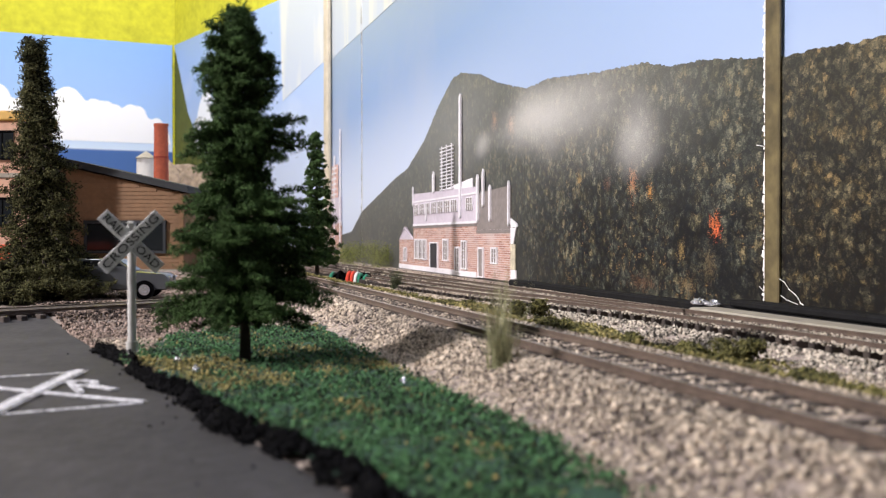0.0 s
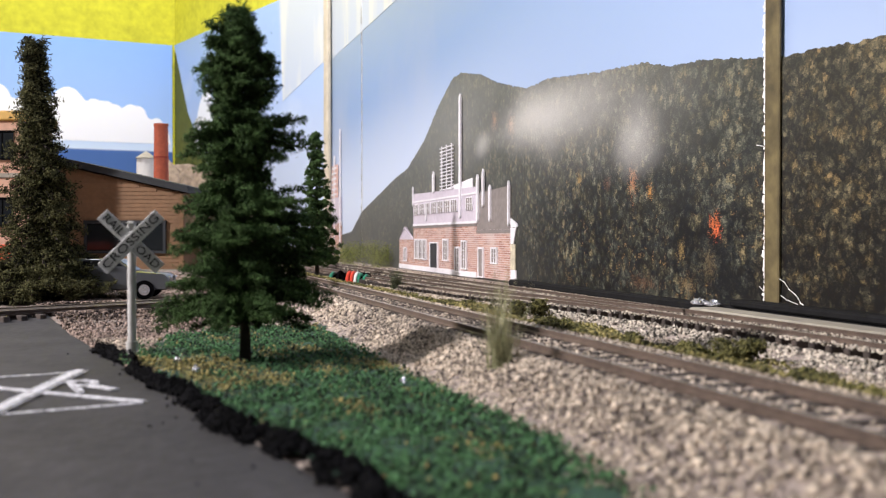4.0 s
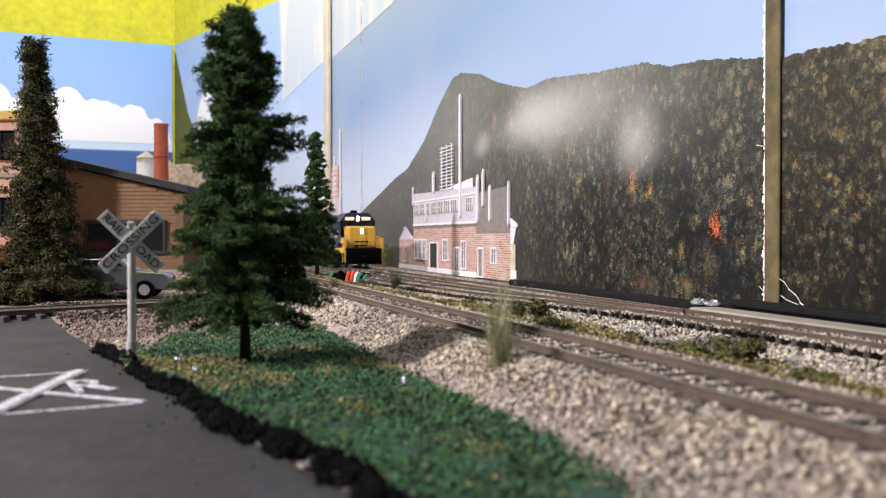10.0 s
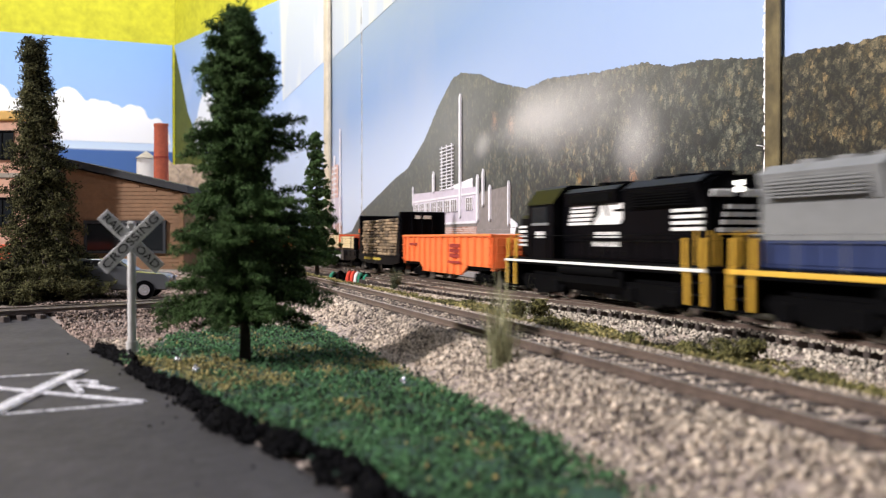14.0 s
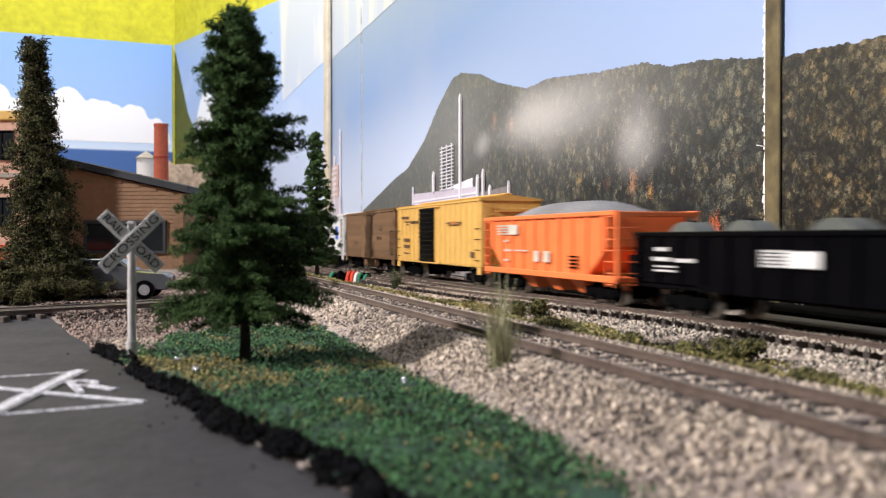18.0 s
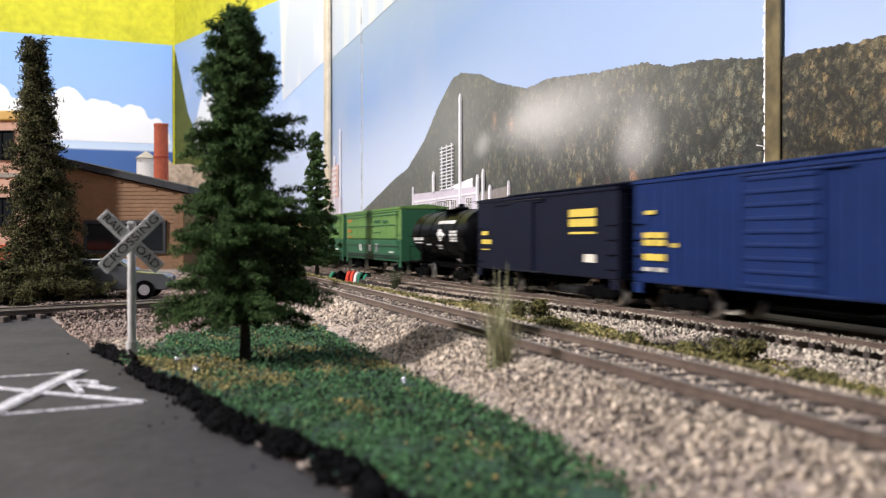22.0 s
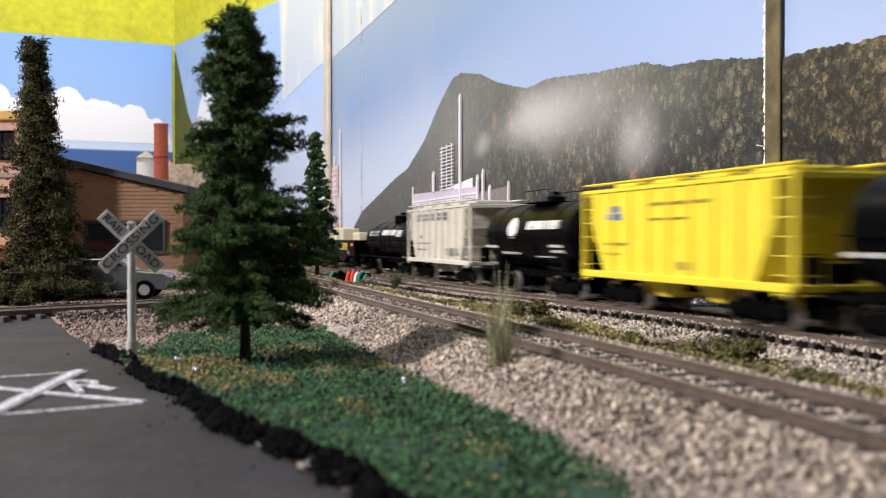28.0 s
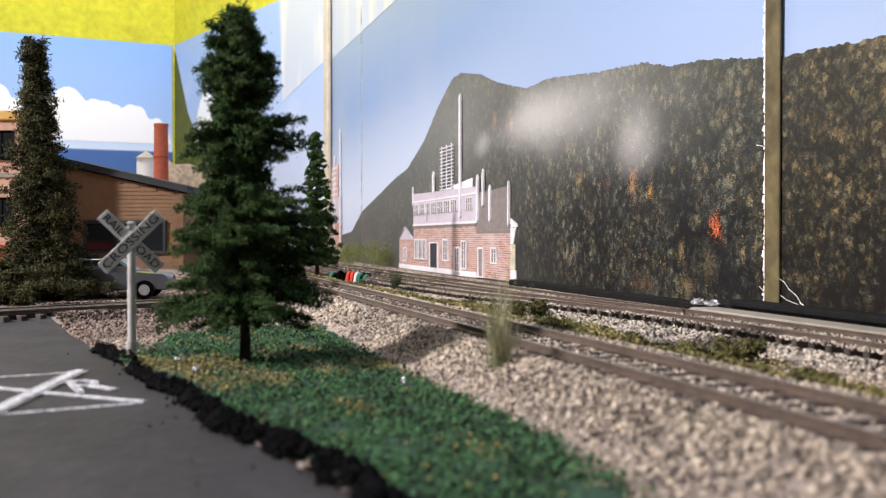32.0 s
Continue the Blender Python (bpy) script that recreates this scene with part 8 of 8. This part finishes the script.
# white refrigerator car, blue panel
t, L, W = boxcar(2.525, 2.696, M["white"], "clean white boxcar with a blue panel", 0.0500, ladders=4, stub=True)
marks(t, W, [(0.048, 0.062, 0.0270, 0.0395)], M["print_blue"], "emblem")
marks(t, W + 0.0003, [(0.049, 0.061, 0.0318, 0.0323), (0.049, 0.061, 0.0338, 0.0343)], M["white"])
marks(t, W, [(-0.070, -0.060, 0.0235, 0.0250), (-0.070, -0.058, 0.0195, 0.0210), (-0.036, -0.024, 0.0355, 0.0360), (0.060, 0.066, 0.0185, 0.0210), (0.032, 0.044, 0.0160, 0.0164), (-0.075, -0.070, 0.0390, 0.0394), (-0.036, -0.026, 0.0405, 0.0409)], M["grey"])
part("side_seam", Bld().box(-L / 2 + 0.002, L / 2 - 0.002, -W - 0.0004, -W, 0.0452, 0.0456).box(-L / 2 + 0.002, L / 2 - 0.002, -W - 0.0004, -W, 0.0130, 0.0134), M["grey"], t)
part("black_sill", Bld().rbox(-L / 2 + 0.004, L / 2 - 0.004, -W + 0.0006, W - 0.0006, 0.0095, 0.0116, 0.0003), M["black"], t)

# blue boxcar, ribbed, yellow emblem
t, L, W = boxcar(2.706, 2.885, M["deep_blue"], "deep blue ribbed boxcar with a yellow emblem", 0.0500, door=M["deep_blue"], door_x=(-0.020, 0.014), ribs=26, door_ribs=9)
rows = block_letters(0.0450, 0.0332, 3, 0.0092, 0.0112, 0.0010, 2) + [(0.0465, 0.0755, 0.0295, 0.0312), (-0.080, -0.073, 0.0370, 0.0385)] + block_letters(-0.081, 0.0255, 2, 0.0070, 0.0055, 0.001, 2) + [(-0.081, -0.066, 0.0200, 0.0225), (-0.062, -0.058, 0.0250, 0.0265), (0.064, 0.074, 0.0135, 0.0140)]
marks(t, W + 0.0007, rows, M["letter_yellow"], "emblem")
marks(t, W + 0.0007, [(0.0470, 0.0550, 0.0180, 0.0200), (0.0575, 0.0650, 0.0165, 0.0210), (-0.081, -0.075, 0.0160, 0.0175), (-0.072, -0.066, 0.0160, 0.0175)], M["offwhite"])

# navy boxcar, smooth
t, L, W = boxcar(2.898, 3.060, M["navy"], "dark navy smooth-sided boxcar with a yellow emblem", 0.0490, door=M["navy"], door_x=(-0.030, -0.002))
marks(t, W, block_letters(0.0375, 0.0332, 3, 0.0080, 0.0085, 0.0004, 2) + [(0.0375, 0.0625, 0.0300, 0.0310), (-0.074, -0.064, 0.0298, 0.0320), (-0.074, -0.059, 0.0250, 0.0275), (-0.074, -0.062, 0.0218, 0.0224)], M["letter_yellow"], "emblem")
marks(t, W, [(0.052, 0.062, 0.0180, 0.0215)], M["offwhite"])
part("door_track", Bld().box(-0.055, 0.010, -W - 0.0010, -W, 0.0455, 0.0462), M["navy"], t)

# black tank car, white lettering
t, L = tank_car(3.082, 3.211, 0.0158, 0.0305, "black tank car with white lettering and emblem", domes=((0.006, 0.0045, 0.0016),))
hatch_platform(t, 0.0462)
curved_marks(t, 0.0158, 0.0305, [(0.002, 0.036, 0.0372, 0.0392), (-0.050, -0.027, 0.0268, 0.0288), (-0.050, -0.030, 0.0248, 0.0254), (-0.022, -0.012, 0.0236, 0.0246), (0.000, 0.010, 0.0230, 0.0240), (0.000, 0.008, 0.0214, 0.0220)] + [(0.030, 0.044, 0.0262 + 0.0018 * i, 0.0274 + 0.0018 * i) for i in range(4)], M["white"])
curved_marks(t, 0.0158, 0.0305, [(0.007, 0.013, 0.0265, 0.0340), (0.005, 0.016, 0.0285, 0.0320), (0.013, 0.020, 0.0290, 0.0312)], M["white"], "emblem")

# two green cars with all-door sides
for k, (fr, re) in enumerate(((3.225, 3.416), (3.433, 3.621))):
    t, L = vehicle("all_door_boxcar", fr, re, "two-tone green all-door boxcar with white panels", "boxcar", "train")
    h, W, sill, H, mid = L / 2, 0.0178, 0.0105, 0.0515, 0.0272
    part("lower_body", Bld().rbox(-h, h, -W, W, sill, mid, 0.0004), M["dark_green"], t)
    part("upper_body", Bld().rbox(-h + 0.0005, h - 0.0005, -W + 0.0002, W - 0.0002, mid + 0.00005, H, 0.0004), M["green"], t)
    part("roof", Bld().prism("x", -h - 0.0005, h + 0.0005, [(-W - 0.0006, H - 0.0014), (-W - 0.0006, H), (0, H + 0.0020), (W + 0.0006, H), (W + 0.0006, H - 0.0014)]), M["green"], t)
    for xa in (h, -h - 0.0003):
        part("end_panel", Bld().box(xa, xa + 0.0003, -W + 0.001, W - 0.001, sill + 0.001, H - 0.002), M["dark_green"], t)
    for i in range(4):
        x0 = -h + 0.009 + i * (L - 0.018) / 4
        x1 = x0 + (L - 0.018) / 4 - 0.0008
        d = part("side_door", Bld().rbox(x0, x1, -W - 0.0009, -W, mid + 0.0006, H - 0.0030, 0.0003), M["green"], t)
        part("side_door", Bld().rbox(x0, x1, -W - 0.0009, -W, sill + 0.0035, mid - 0.0004, 0.0003), M["dark_green"], t)
        for j in range(5):
            xx = x0 + 0.004 + j * (x1 - x0 - 0.008) / 4
            boxes("door_rib", [(xx - 0.0009, xx + 0.0009, -W - 0.0013, -W - 0.0007, mid + 0.001, H - 0.0036)], M["green"], d)
    for z in (0.0382, 0.0460, 0.0482):
        boxes("rub_rail", [(-h + 0.006, h - 0.004 if z > 0.045 else h - 0.012, -W - 0.0016, -W - 0.0006, z - 0.00035, z + 0.00035)], M["dark_green"], t, 0.0001)
    for z in (0.0222, 0.0152, 0.0132):
        boxes("lower_rail", [(-h + 0.003, h - 0.003, -W - 0.0016, -W - 0.0006, z - 0.0003, z + 0.0003)], M["roof"], t, 0.0001)
    marks(t, W + 0.0013, [(-0.034 + q, -0.026 + q, 0.0176 + 0.0014 * i, 0.0186 + 0.0014 * i) for q in (0.0, 0.034) for i in range(4)] + [(0.068, 0.080, 0.0170, 0.0182), (0.024, 0.032, 0.0232, 0.0236), (0.024, 0.032, 0.0176, 0.0180)], M["white"])
    marks(t, W + 0.0012, [(0.0245, 0.0315, 0.0182, 0.0230)], M["grey"], "data_panel")
    marks(t, W + 0.0010, [(-h + 0.013, -h + 0.030, 0.0425, 0.0450), (-h + 0.013, -h + 0.027, 0.0332, 0.0358), (-h + 0.012, -h + 0.031, 0.0288, 0.0302)], M["orange_letter"])
    marks(t, W + 0.0013, [(0.020, 0.040, 0.0405, 0.0425), (0.048, 0.062, 0.0400, 0.0420), (0.018, 0.040, 0.0325, 0.0331)], M["dark_green"])
    b = Bld()
    for x in (-h + 0.003, h - 0.003):
        b.rbox(x - 0.0028, x + 0.0028, -W, -W + 0.001, sill - 0.004, sill, 0.0003)
    part("side_step", b, M["dark_green"], t)
    ladder(t, -h + 0.0010, -h + 0.0070, W, sill + 0.004, sill + 0.020, 4, M["dark_green"], "grab_iron")
    ladder(t, h - 0.0070, h - 0.0010, W, sill + 0.004, sill + 0.020, 4, M["dark_green"], "grab_iron")
    part("underframe", Bld().rbox(-h + 0.003, h - 0.003, -0.0035, 0.0035, 0.0078, sill, 0.0004), M["black"], t)
    running_gear(t, L)

# beige centre-flow hopper
t, L, W = covered_hopper(3.636, 3.784, M["beige"], "beige rounded covered hopper", 0.0490, True,
                         [([(0.018, 0.044, 0.0335, 0.0350), (0.024, 0.042, 0.0355, 0.0385), (0.018, 0.042, 0.0262, 0.0285)], M["black"]),
                          ([(-0.050, -0.036, 0.0290, 0.0300), (-0.050, -0.034, 0.0245, 0.0255), (-0.006, 0.002, 0.0215, 0.0245), (0.036, 0.043, 0.0185, 0.0215), (-0.050, -0.030, 0.0195, 0.0200)], M["grey"])])
b = Bld()
for i in range(12):
    b.box(-0.062 + i * 0.0108, -0.058 + i * 0.0108, -W - 0.0006, -W + 0.002, 0.0470, 0.0486)
part("roof_bracket", b, M["brown"], t)
part("seam", Bld().box(-0.060, 0.058, -W - 0.0003, -W + 0.0002, 0.0388, 0.0391), M["brown"], t)

# black tank car with yellow lettering and a diamond
t, L = tank_car(3.800, 3.960, 0.0168, 0.0315, "black tank car with yellow lettering and a diamond emblem", domes=((0.012, 0.0040, 0.004),))
curved_marks(t, 0.0168, 0.0315, [(0.008, 0.060, 0.0312, 0.0372), (0.034, 0.050, 0.0258, 0.0282)], M["letter_yellow"])
curved_marks(t, 0.0168, 0.0315, [(-0.0400, -0.0240, 0.0340, 0.0360), (-0.0440, -0.0200, 0.0300, 0.0340), (-0.0400, -0.0240, 0.0275, 0.0300), (-0.0340, -0.0300, 0.0250, 0.0275)], M["offwhite"], "emblem")
curved_marks(t, 0.0168, 0.0315, [(-0.0340, -0.0300, 0.0362, 0.0378)], M["orange"], "emblem")

# yellow hoppers, alternating with black tank cars, then the pale grey one
def short_hopper(fr, re, m, label, letters):
    return covered_hopper(fr, re, m, label, 0.0480, False, letters)


for fr, re in ((3.975, 4.110), (4.252, 4.387)):
    t, L, W = short_hopper(fr, re, M["lemon"], "lemon-yellow two-bay covered hopper",
                           [([(-0.044, -0.036, 0.0385, 0.0410), (-0.046, -0.034, 0.0355, 0.0380)], M["print_blue"]),
                            ([(-0.014, 0.026, 0.0405, 0.0415), (-0.014, 0.012, 0.0350, 0.0358), (-0.048, -0.030, 0.0255, 0.0265), (-0.048, -0.036, 0.0215, 0.0224), (0.006, 0.016, 0.0172, 0.0200)], M["faded_letter"])])
for fr, re in ((4.118, 4.242), (4.396, 4.518)):
    t, L = tank_car(fr, re, 0.0160, 0.0300, "glossy black tank car with a white disc and lettering", domes=((0.004, 0.0050, 0.0030),))
    rows = [(-0.0200 + 0.006 * (1 - math.sqrt(max(0, 1 - ((i - 4.5) / 5) ** 2))), -0.0080 - 0.006 * (1 - math.sqrt(max(0, 1 - ((i - 4.5) / 5) ** 2))), 0.0280 + 0.00105 * i, 0.0280 + 0.00105 * (i + 1)) for i in range(10)]
    curved_marks(t, 0.0160, 0.0300, rows, M["white"], "emblem")
    curved_marks(t, 0.0160, 0.0300, [(0.004, 0.042, 0.0325, 0.0365), (-0.055, -0.037, 0.0232, 0.0245), (-0.034, -0.010, 0.0200, 0.0212), (0.030, 0.044, 0.0240, 0.0252), (0.030, 0.044, 0.0215, 0.0227), (0.008, 0.030, 0.0190, 0.0196)], M["white"])
    hatch_platform(t, 0.0458)
t, L, W = short_hopper(4.532, 4.664, M["offwhite"], "pale grey covered hopper with dark lettering",
                       [(block_letters(-0.044, 0.0395, 6, 0.0085, 0.0055, 0.0035, 2) + [(-0.034, -0.028, 0.0280, 0.0300), (-0.046, -0.010, 0.0245, 0.0252), (0.022, 0.044, 0.0175, 0.0220), (-0.046, -0.020, 0.0205, 0.0210)], M["grey"])])

# old-style black tank car with central dome
t, L = tank_car(4.672, 4.822, 0.0135, 0.0275, "old-style black tank car with central dome and white lettering", domes=((0.010, 0.0078, 0.0048),), frame_beam=True)
curved_marks(t, 0.0135, 0.0275, block_letters(-0.052, 0.0300, 3, 0.0090, 0.0045, 0.0012, 2) + [(-0.010, 0.030, 0.0305, 0.0345), (0.034, 0.048, 0.0292, 0.0342)], M["white"])

# black gondola with crates
t, L, W = gondola(4.836, 5.016, M["black_paint"], "black smooth-sided gondola with yellow lettering", 0.0262, 2, fish=True)
marks(t, W + 0.0013, block_letters(0.028, 0.0194, 3, 0.0105, 0.0048, 0.0006, 2) + [(0.028, 0.061, 0.0174, 0.0186), (-0.072, -0.052, 0.0206, 0.0228), (-0.072, -0.042, 0.0170, 0.0190), (-0.040, -0.018, 0.0172, 0.0178), (-0.012, 0.000, 0.0166, 0.0186)], M["letter_yellow"], "emblem")
marks(t, W + 0.0013, [(0.0745, 0.084, 0.0208, 0.0236), (-0.085, -0.079, 0.0214, 0.0234)], M["orange"], "reflector")
marks(t, W + 0.0013, [(0.060, 0.070, 0.0135, 0.0165)], M["grey"])
for x0, x1, z1, m, lab in ((-0.080, -0.069, 0.0377, "pale_blue", "pale blue crate riding in the gondola"), (-0.067, -0.046, 0.0347, "crate", "low cream slatted crate riding in the gondola"), (-0.0416, -0.0146, 0.0388, "crate", "tall cream slatted crate riding in the gondola"),
                           (-0.006, 0.014, 0.0377, "crate", "cream slatted crate riding in the gondola"), (0.058, 0.0845, 0.0333, "crate", "low cream slatted crate riding in the gondola")):
    ob = thing("crate", Matrix.Identity(4), lab, "crate", "crates in the gondola")
    CARS.append((ob, (4.836 + 5.016) / 2))
    part("box", Bld().rbox(x0, x1, -0.0125, 0.0025, 0.0122, z1, 0.0005), M[m], ob)
    if m == "crate":
        k = 0
        z = 0.0240
        while z < z1 - 0.001:
            part("slat", Bld().rbox(x0, x1, -0.0131, -0.0124, z, z + 0.0017, 0.0002), M[m], ob)
            z += 0.0023

# three-dome tank car with a yellow panel
t, L = tank_car(5.040, 5.176, 0.0150, 0.0272, "black three-dome tank car with a yellow panel", domes=((-0.038, 0.0064, 0.0046), (0.0, 0.0064, 0.0046), (0.038, 0.0064, 0.0046)), frame_beam=True)
rows = []
for i in range(12):
    x = -0.029 + i * 0.0053
    q = abs(x + 0.0026) / 0.030
    rows.append((x, x + 0.0053, 0.0232 - 0.0020 * q * q, 0.0294 + 0.0028 * q * q))
curved_marks(t, 0.0150, 0.0272, rows, M["letter_yellow"], "yellow_panel")
curved_marks(t, 0.0152, 0.0272, [(-0.020, -0.004, 0.0270, 0.0278), (0.000, 0.018, 0.0270, 0.0278), (-0.016, 0.014, 0.0248, 0.0254)], M["black"])
curved_marks(t, 0.0150, 0.0272, [(-0.052, -0.043, 0.0302, 0.0310), (-0.052, -0.043, 0.0286, 0.0294), (0.043, 0.052, 0.0302, 0.0314), (0.043, 0.052, 0.0282, 0.0292)], M["letter_yellow"])
for x in (-0.038, 0.0, 0.038):
    part("dome_rim", Bld().tube("z", 0.0430, 0.0436, x, 0, 0.0068, 20), M["letter_yellow"], t, smooth=True)

# red caboose
t, L = vehicle("caboose", 5.186, 5.318, "bright red bay-window caboose with a silver-edged roof", "caboose")
h, W, H = L / 2, 0.0172, 0.0395
part("body", Bld().rbox(-h + 0.010, h - 0.012, -W, W, 0.0125, H, 0.0005), M["red"], t)
for s in (-1, 1):
    ya, yb = sorted((s * W, s * (W + 0.0022)))
    part("bay", Bld().rbox(-0.014, 0.012, ya, yb, 0.0100, H - 0.003, 0.0006), M["red"], t)
part("end_platform", Bld().rbox(-h, -h + 0.010, -W, W, 0.0105, 0.0135, 0.0004).rbox(h - 0.012, h, -W, W, 0.0105, 0.0135, 0.0004), M["red"], t)
b = Bld()
for x in (-h + 0.004, h - 0.004, 0.0):
    b.rbox(x - 0.0042, x + 0.0042, -W - 0.0004, -W + 0.002, 0.0045, 0.0135, 0.0004).rbox(x - 0.0042, x + 0.0042, W - 0.002, W + 0.0004, 0.0045, 0.0135, 0.0004)
part("steps", b, M["red"], t)
part("roof", Bld().prism("x", -h - 0.001, h + 0.001, [(-W - 0.002, H - 0.001), (-W - 0.002, H + 0.0008), (-0.010, H + 0.0030), (0.010, H + 0.0030), (W + 0.002, H + 0.0008), (W + 0.002, H - 0.001)]), M["grey"], t, "grey roof")
part("roof_edge", Bld().rbox(-h - 0.0012, h + 0.0012, -W - 0.0026, -W - 0.0016, H - 0.0012, H + 0.0010, 0.0002).rbox(-h - 0.0012, h + 0.0012, W + 0.0016, W + 0.0026, H - 0.0012, H + 0.0010, 0.0002), M["foil"], t)
part("roof_walk", Bld().rbox(-h, h, -0.003, 0.003, H + 0.0034, H + 0.0044, 0.0002), M["foil"], t)
part("smoke_jack", Bld().tube("z", H + 0.002, H + 0.010, 0.008, 0.004, 0.0011, 10).tube("z", H + 0.0095, H + 0.0108, 0.008, 0.004, 0.0024, 10), M["foil"], t, smooth=True)
for x0, x1 in ((-0.050, -0.044), (-0.030, -0.022), (-0.0035, 0.0045), (0.018, 0.026)):
    y = -W - (0.0022 if -0.014 < x0 < 0.012 else 0)
    w = part("window", Bld().rbox(x0, x1, y - 0.0003, y + 0.0004, 0.0230, 0.0305, 0.0002), M["dark_red"] if abs(x0) > 0.01 else M["glass"], t)
    part("frame", Bld().box(x0 - 0.0006, x0, y - 0.0006, y, 0.0225, 0.0310).box(x1, x1 + 0.0006, y - 0.0006, y, 0.0225, 0.0310).box(x0, x1, y - 0.0006, y, 0.0305, 0.0311).box(x0, x1, y - 0.0006, y, 0.0224, 0.0230), M["red"], w)
marks(t, W, [(0.022, 0.044, 0.0296, 0.0308), (0.022, 0.044, 0.0280, 0.0292), (0.026, 0.044, 0.0256, 0.0266), (-0.022, -0.008, 0.0160, 0.0172), (0.030, 0.038, 0.0176, 0.0182), (0.030, 0.038, 0.0200, 0.0206)], M["white"])
for s in (-1, 1):
    b = Bld()
    x = s * (h - 0.0008)
    for y in (-0.0150, -0.0085, 0.0085, 0.0150):
        b.rod((x, y, 0.0130), (x, y, 0.0255), 0.0003, 6)
    b.rod((x, -0.0150, 0.0255), (x, 0.0150, 0.0255), 0.0003, 6)
    for y in (-0.0150, 0.0150):
        b.rod((x, y, 0.0255), (x, y, H), 0.0003, 6)
    part("end_railing", b, M["red"], t)
    part("end_door", Bld().rbox(*sorted((s * (h - 0.012 if s > 0 else h - 0.010), s * (h - 0.0112 if s > 0 else h - 0.0092))), -0.0045, 0.0045, 0.0140, 0.0350, 0.0003), M["dark_red"], t)
part("underframe", Bld().rbox(-h + 0.002, h - 0.002, -0.0035, 0.0035, 0.0080, 0.0125, 0.0004).rbox(-0.016, 0.016, -0.012, 0.012, 0.0060, 0.0125, 0.0006), M["black"], t)
running_gear(t, L, 0.022)

# ---- movement of the train ----
SPEED_T = (0.0, 6.0, 9.0, 10.0, 11.0, 12.0, 13.0, 16.0, 18.0, 20.0, 22.0, 24.0, 26.0, 28.0, 30.0, 30.5, 31.0, 32.0)
SPEED_V = (0.13, 0.13, 0.135, 0.160, 0.188, 0.209, 0.2015, 0.2170, 0.2229, 0.2269, 0.2293, 0.2305, 0.2492, 0.2691, 0.2831, 0.2720, 0.2760, 0.2877)


def travelled(t):
    """Distance run along the line."""
    ts = np.linspace(0, 32, 1281)
    vs = np.interp(ts, SPEED_T, SPEED_V)
    d = np.concatenate([[0], np.cumsum((vs[1:] + vs[:-1]) / 2 * np.diff(ts))])
    return float(np.interp(t, ts, d) - np.interp(13.0, ts, d) + 0.6598)


CAR_HEIGHT = 0.970


def motions():
    times = [i * 0.5 for i in range(65)]
    run = {t: travelled(t) for t in times}
    for ob, c in CARS:
        if "locomotive" not in ob.name:
            ob.scale = (1.0, 1.0, CAR_HEIGHT)
        rows = []
        for t in times:
            p, w = line_at(c - run[t])
            rows.append((t, Matrix.Translation((p.x, p.y, RAIL_Z)) @ Matrix.Rotation(math.atan2(-w.y, -w.x), 4, "Z")))
        walk(ob, rows)


motions()
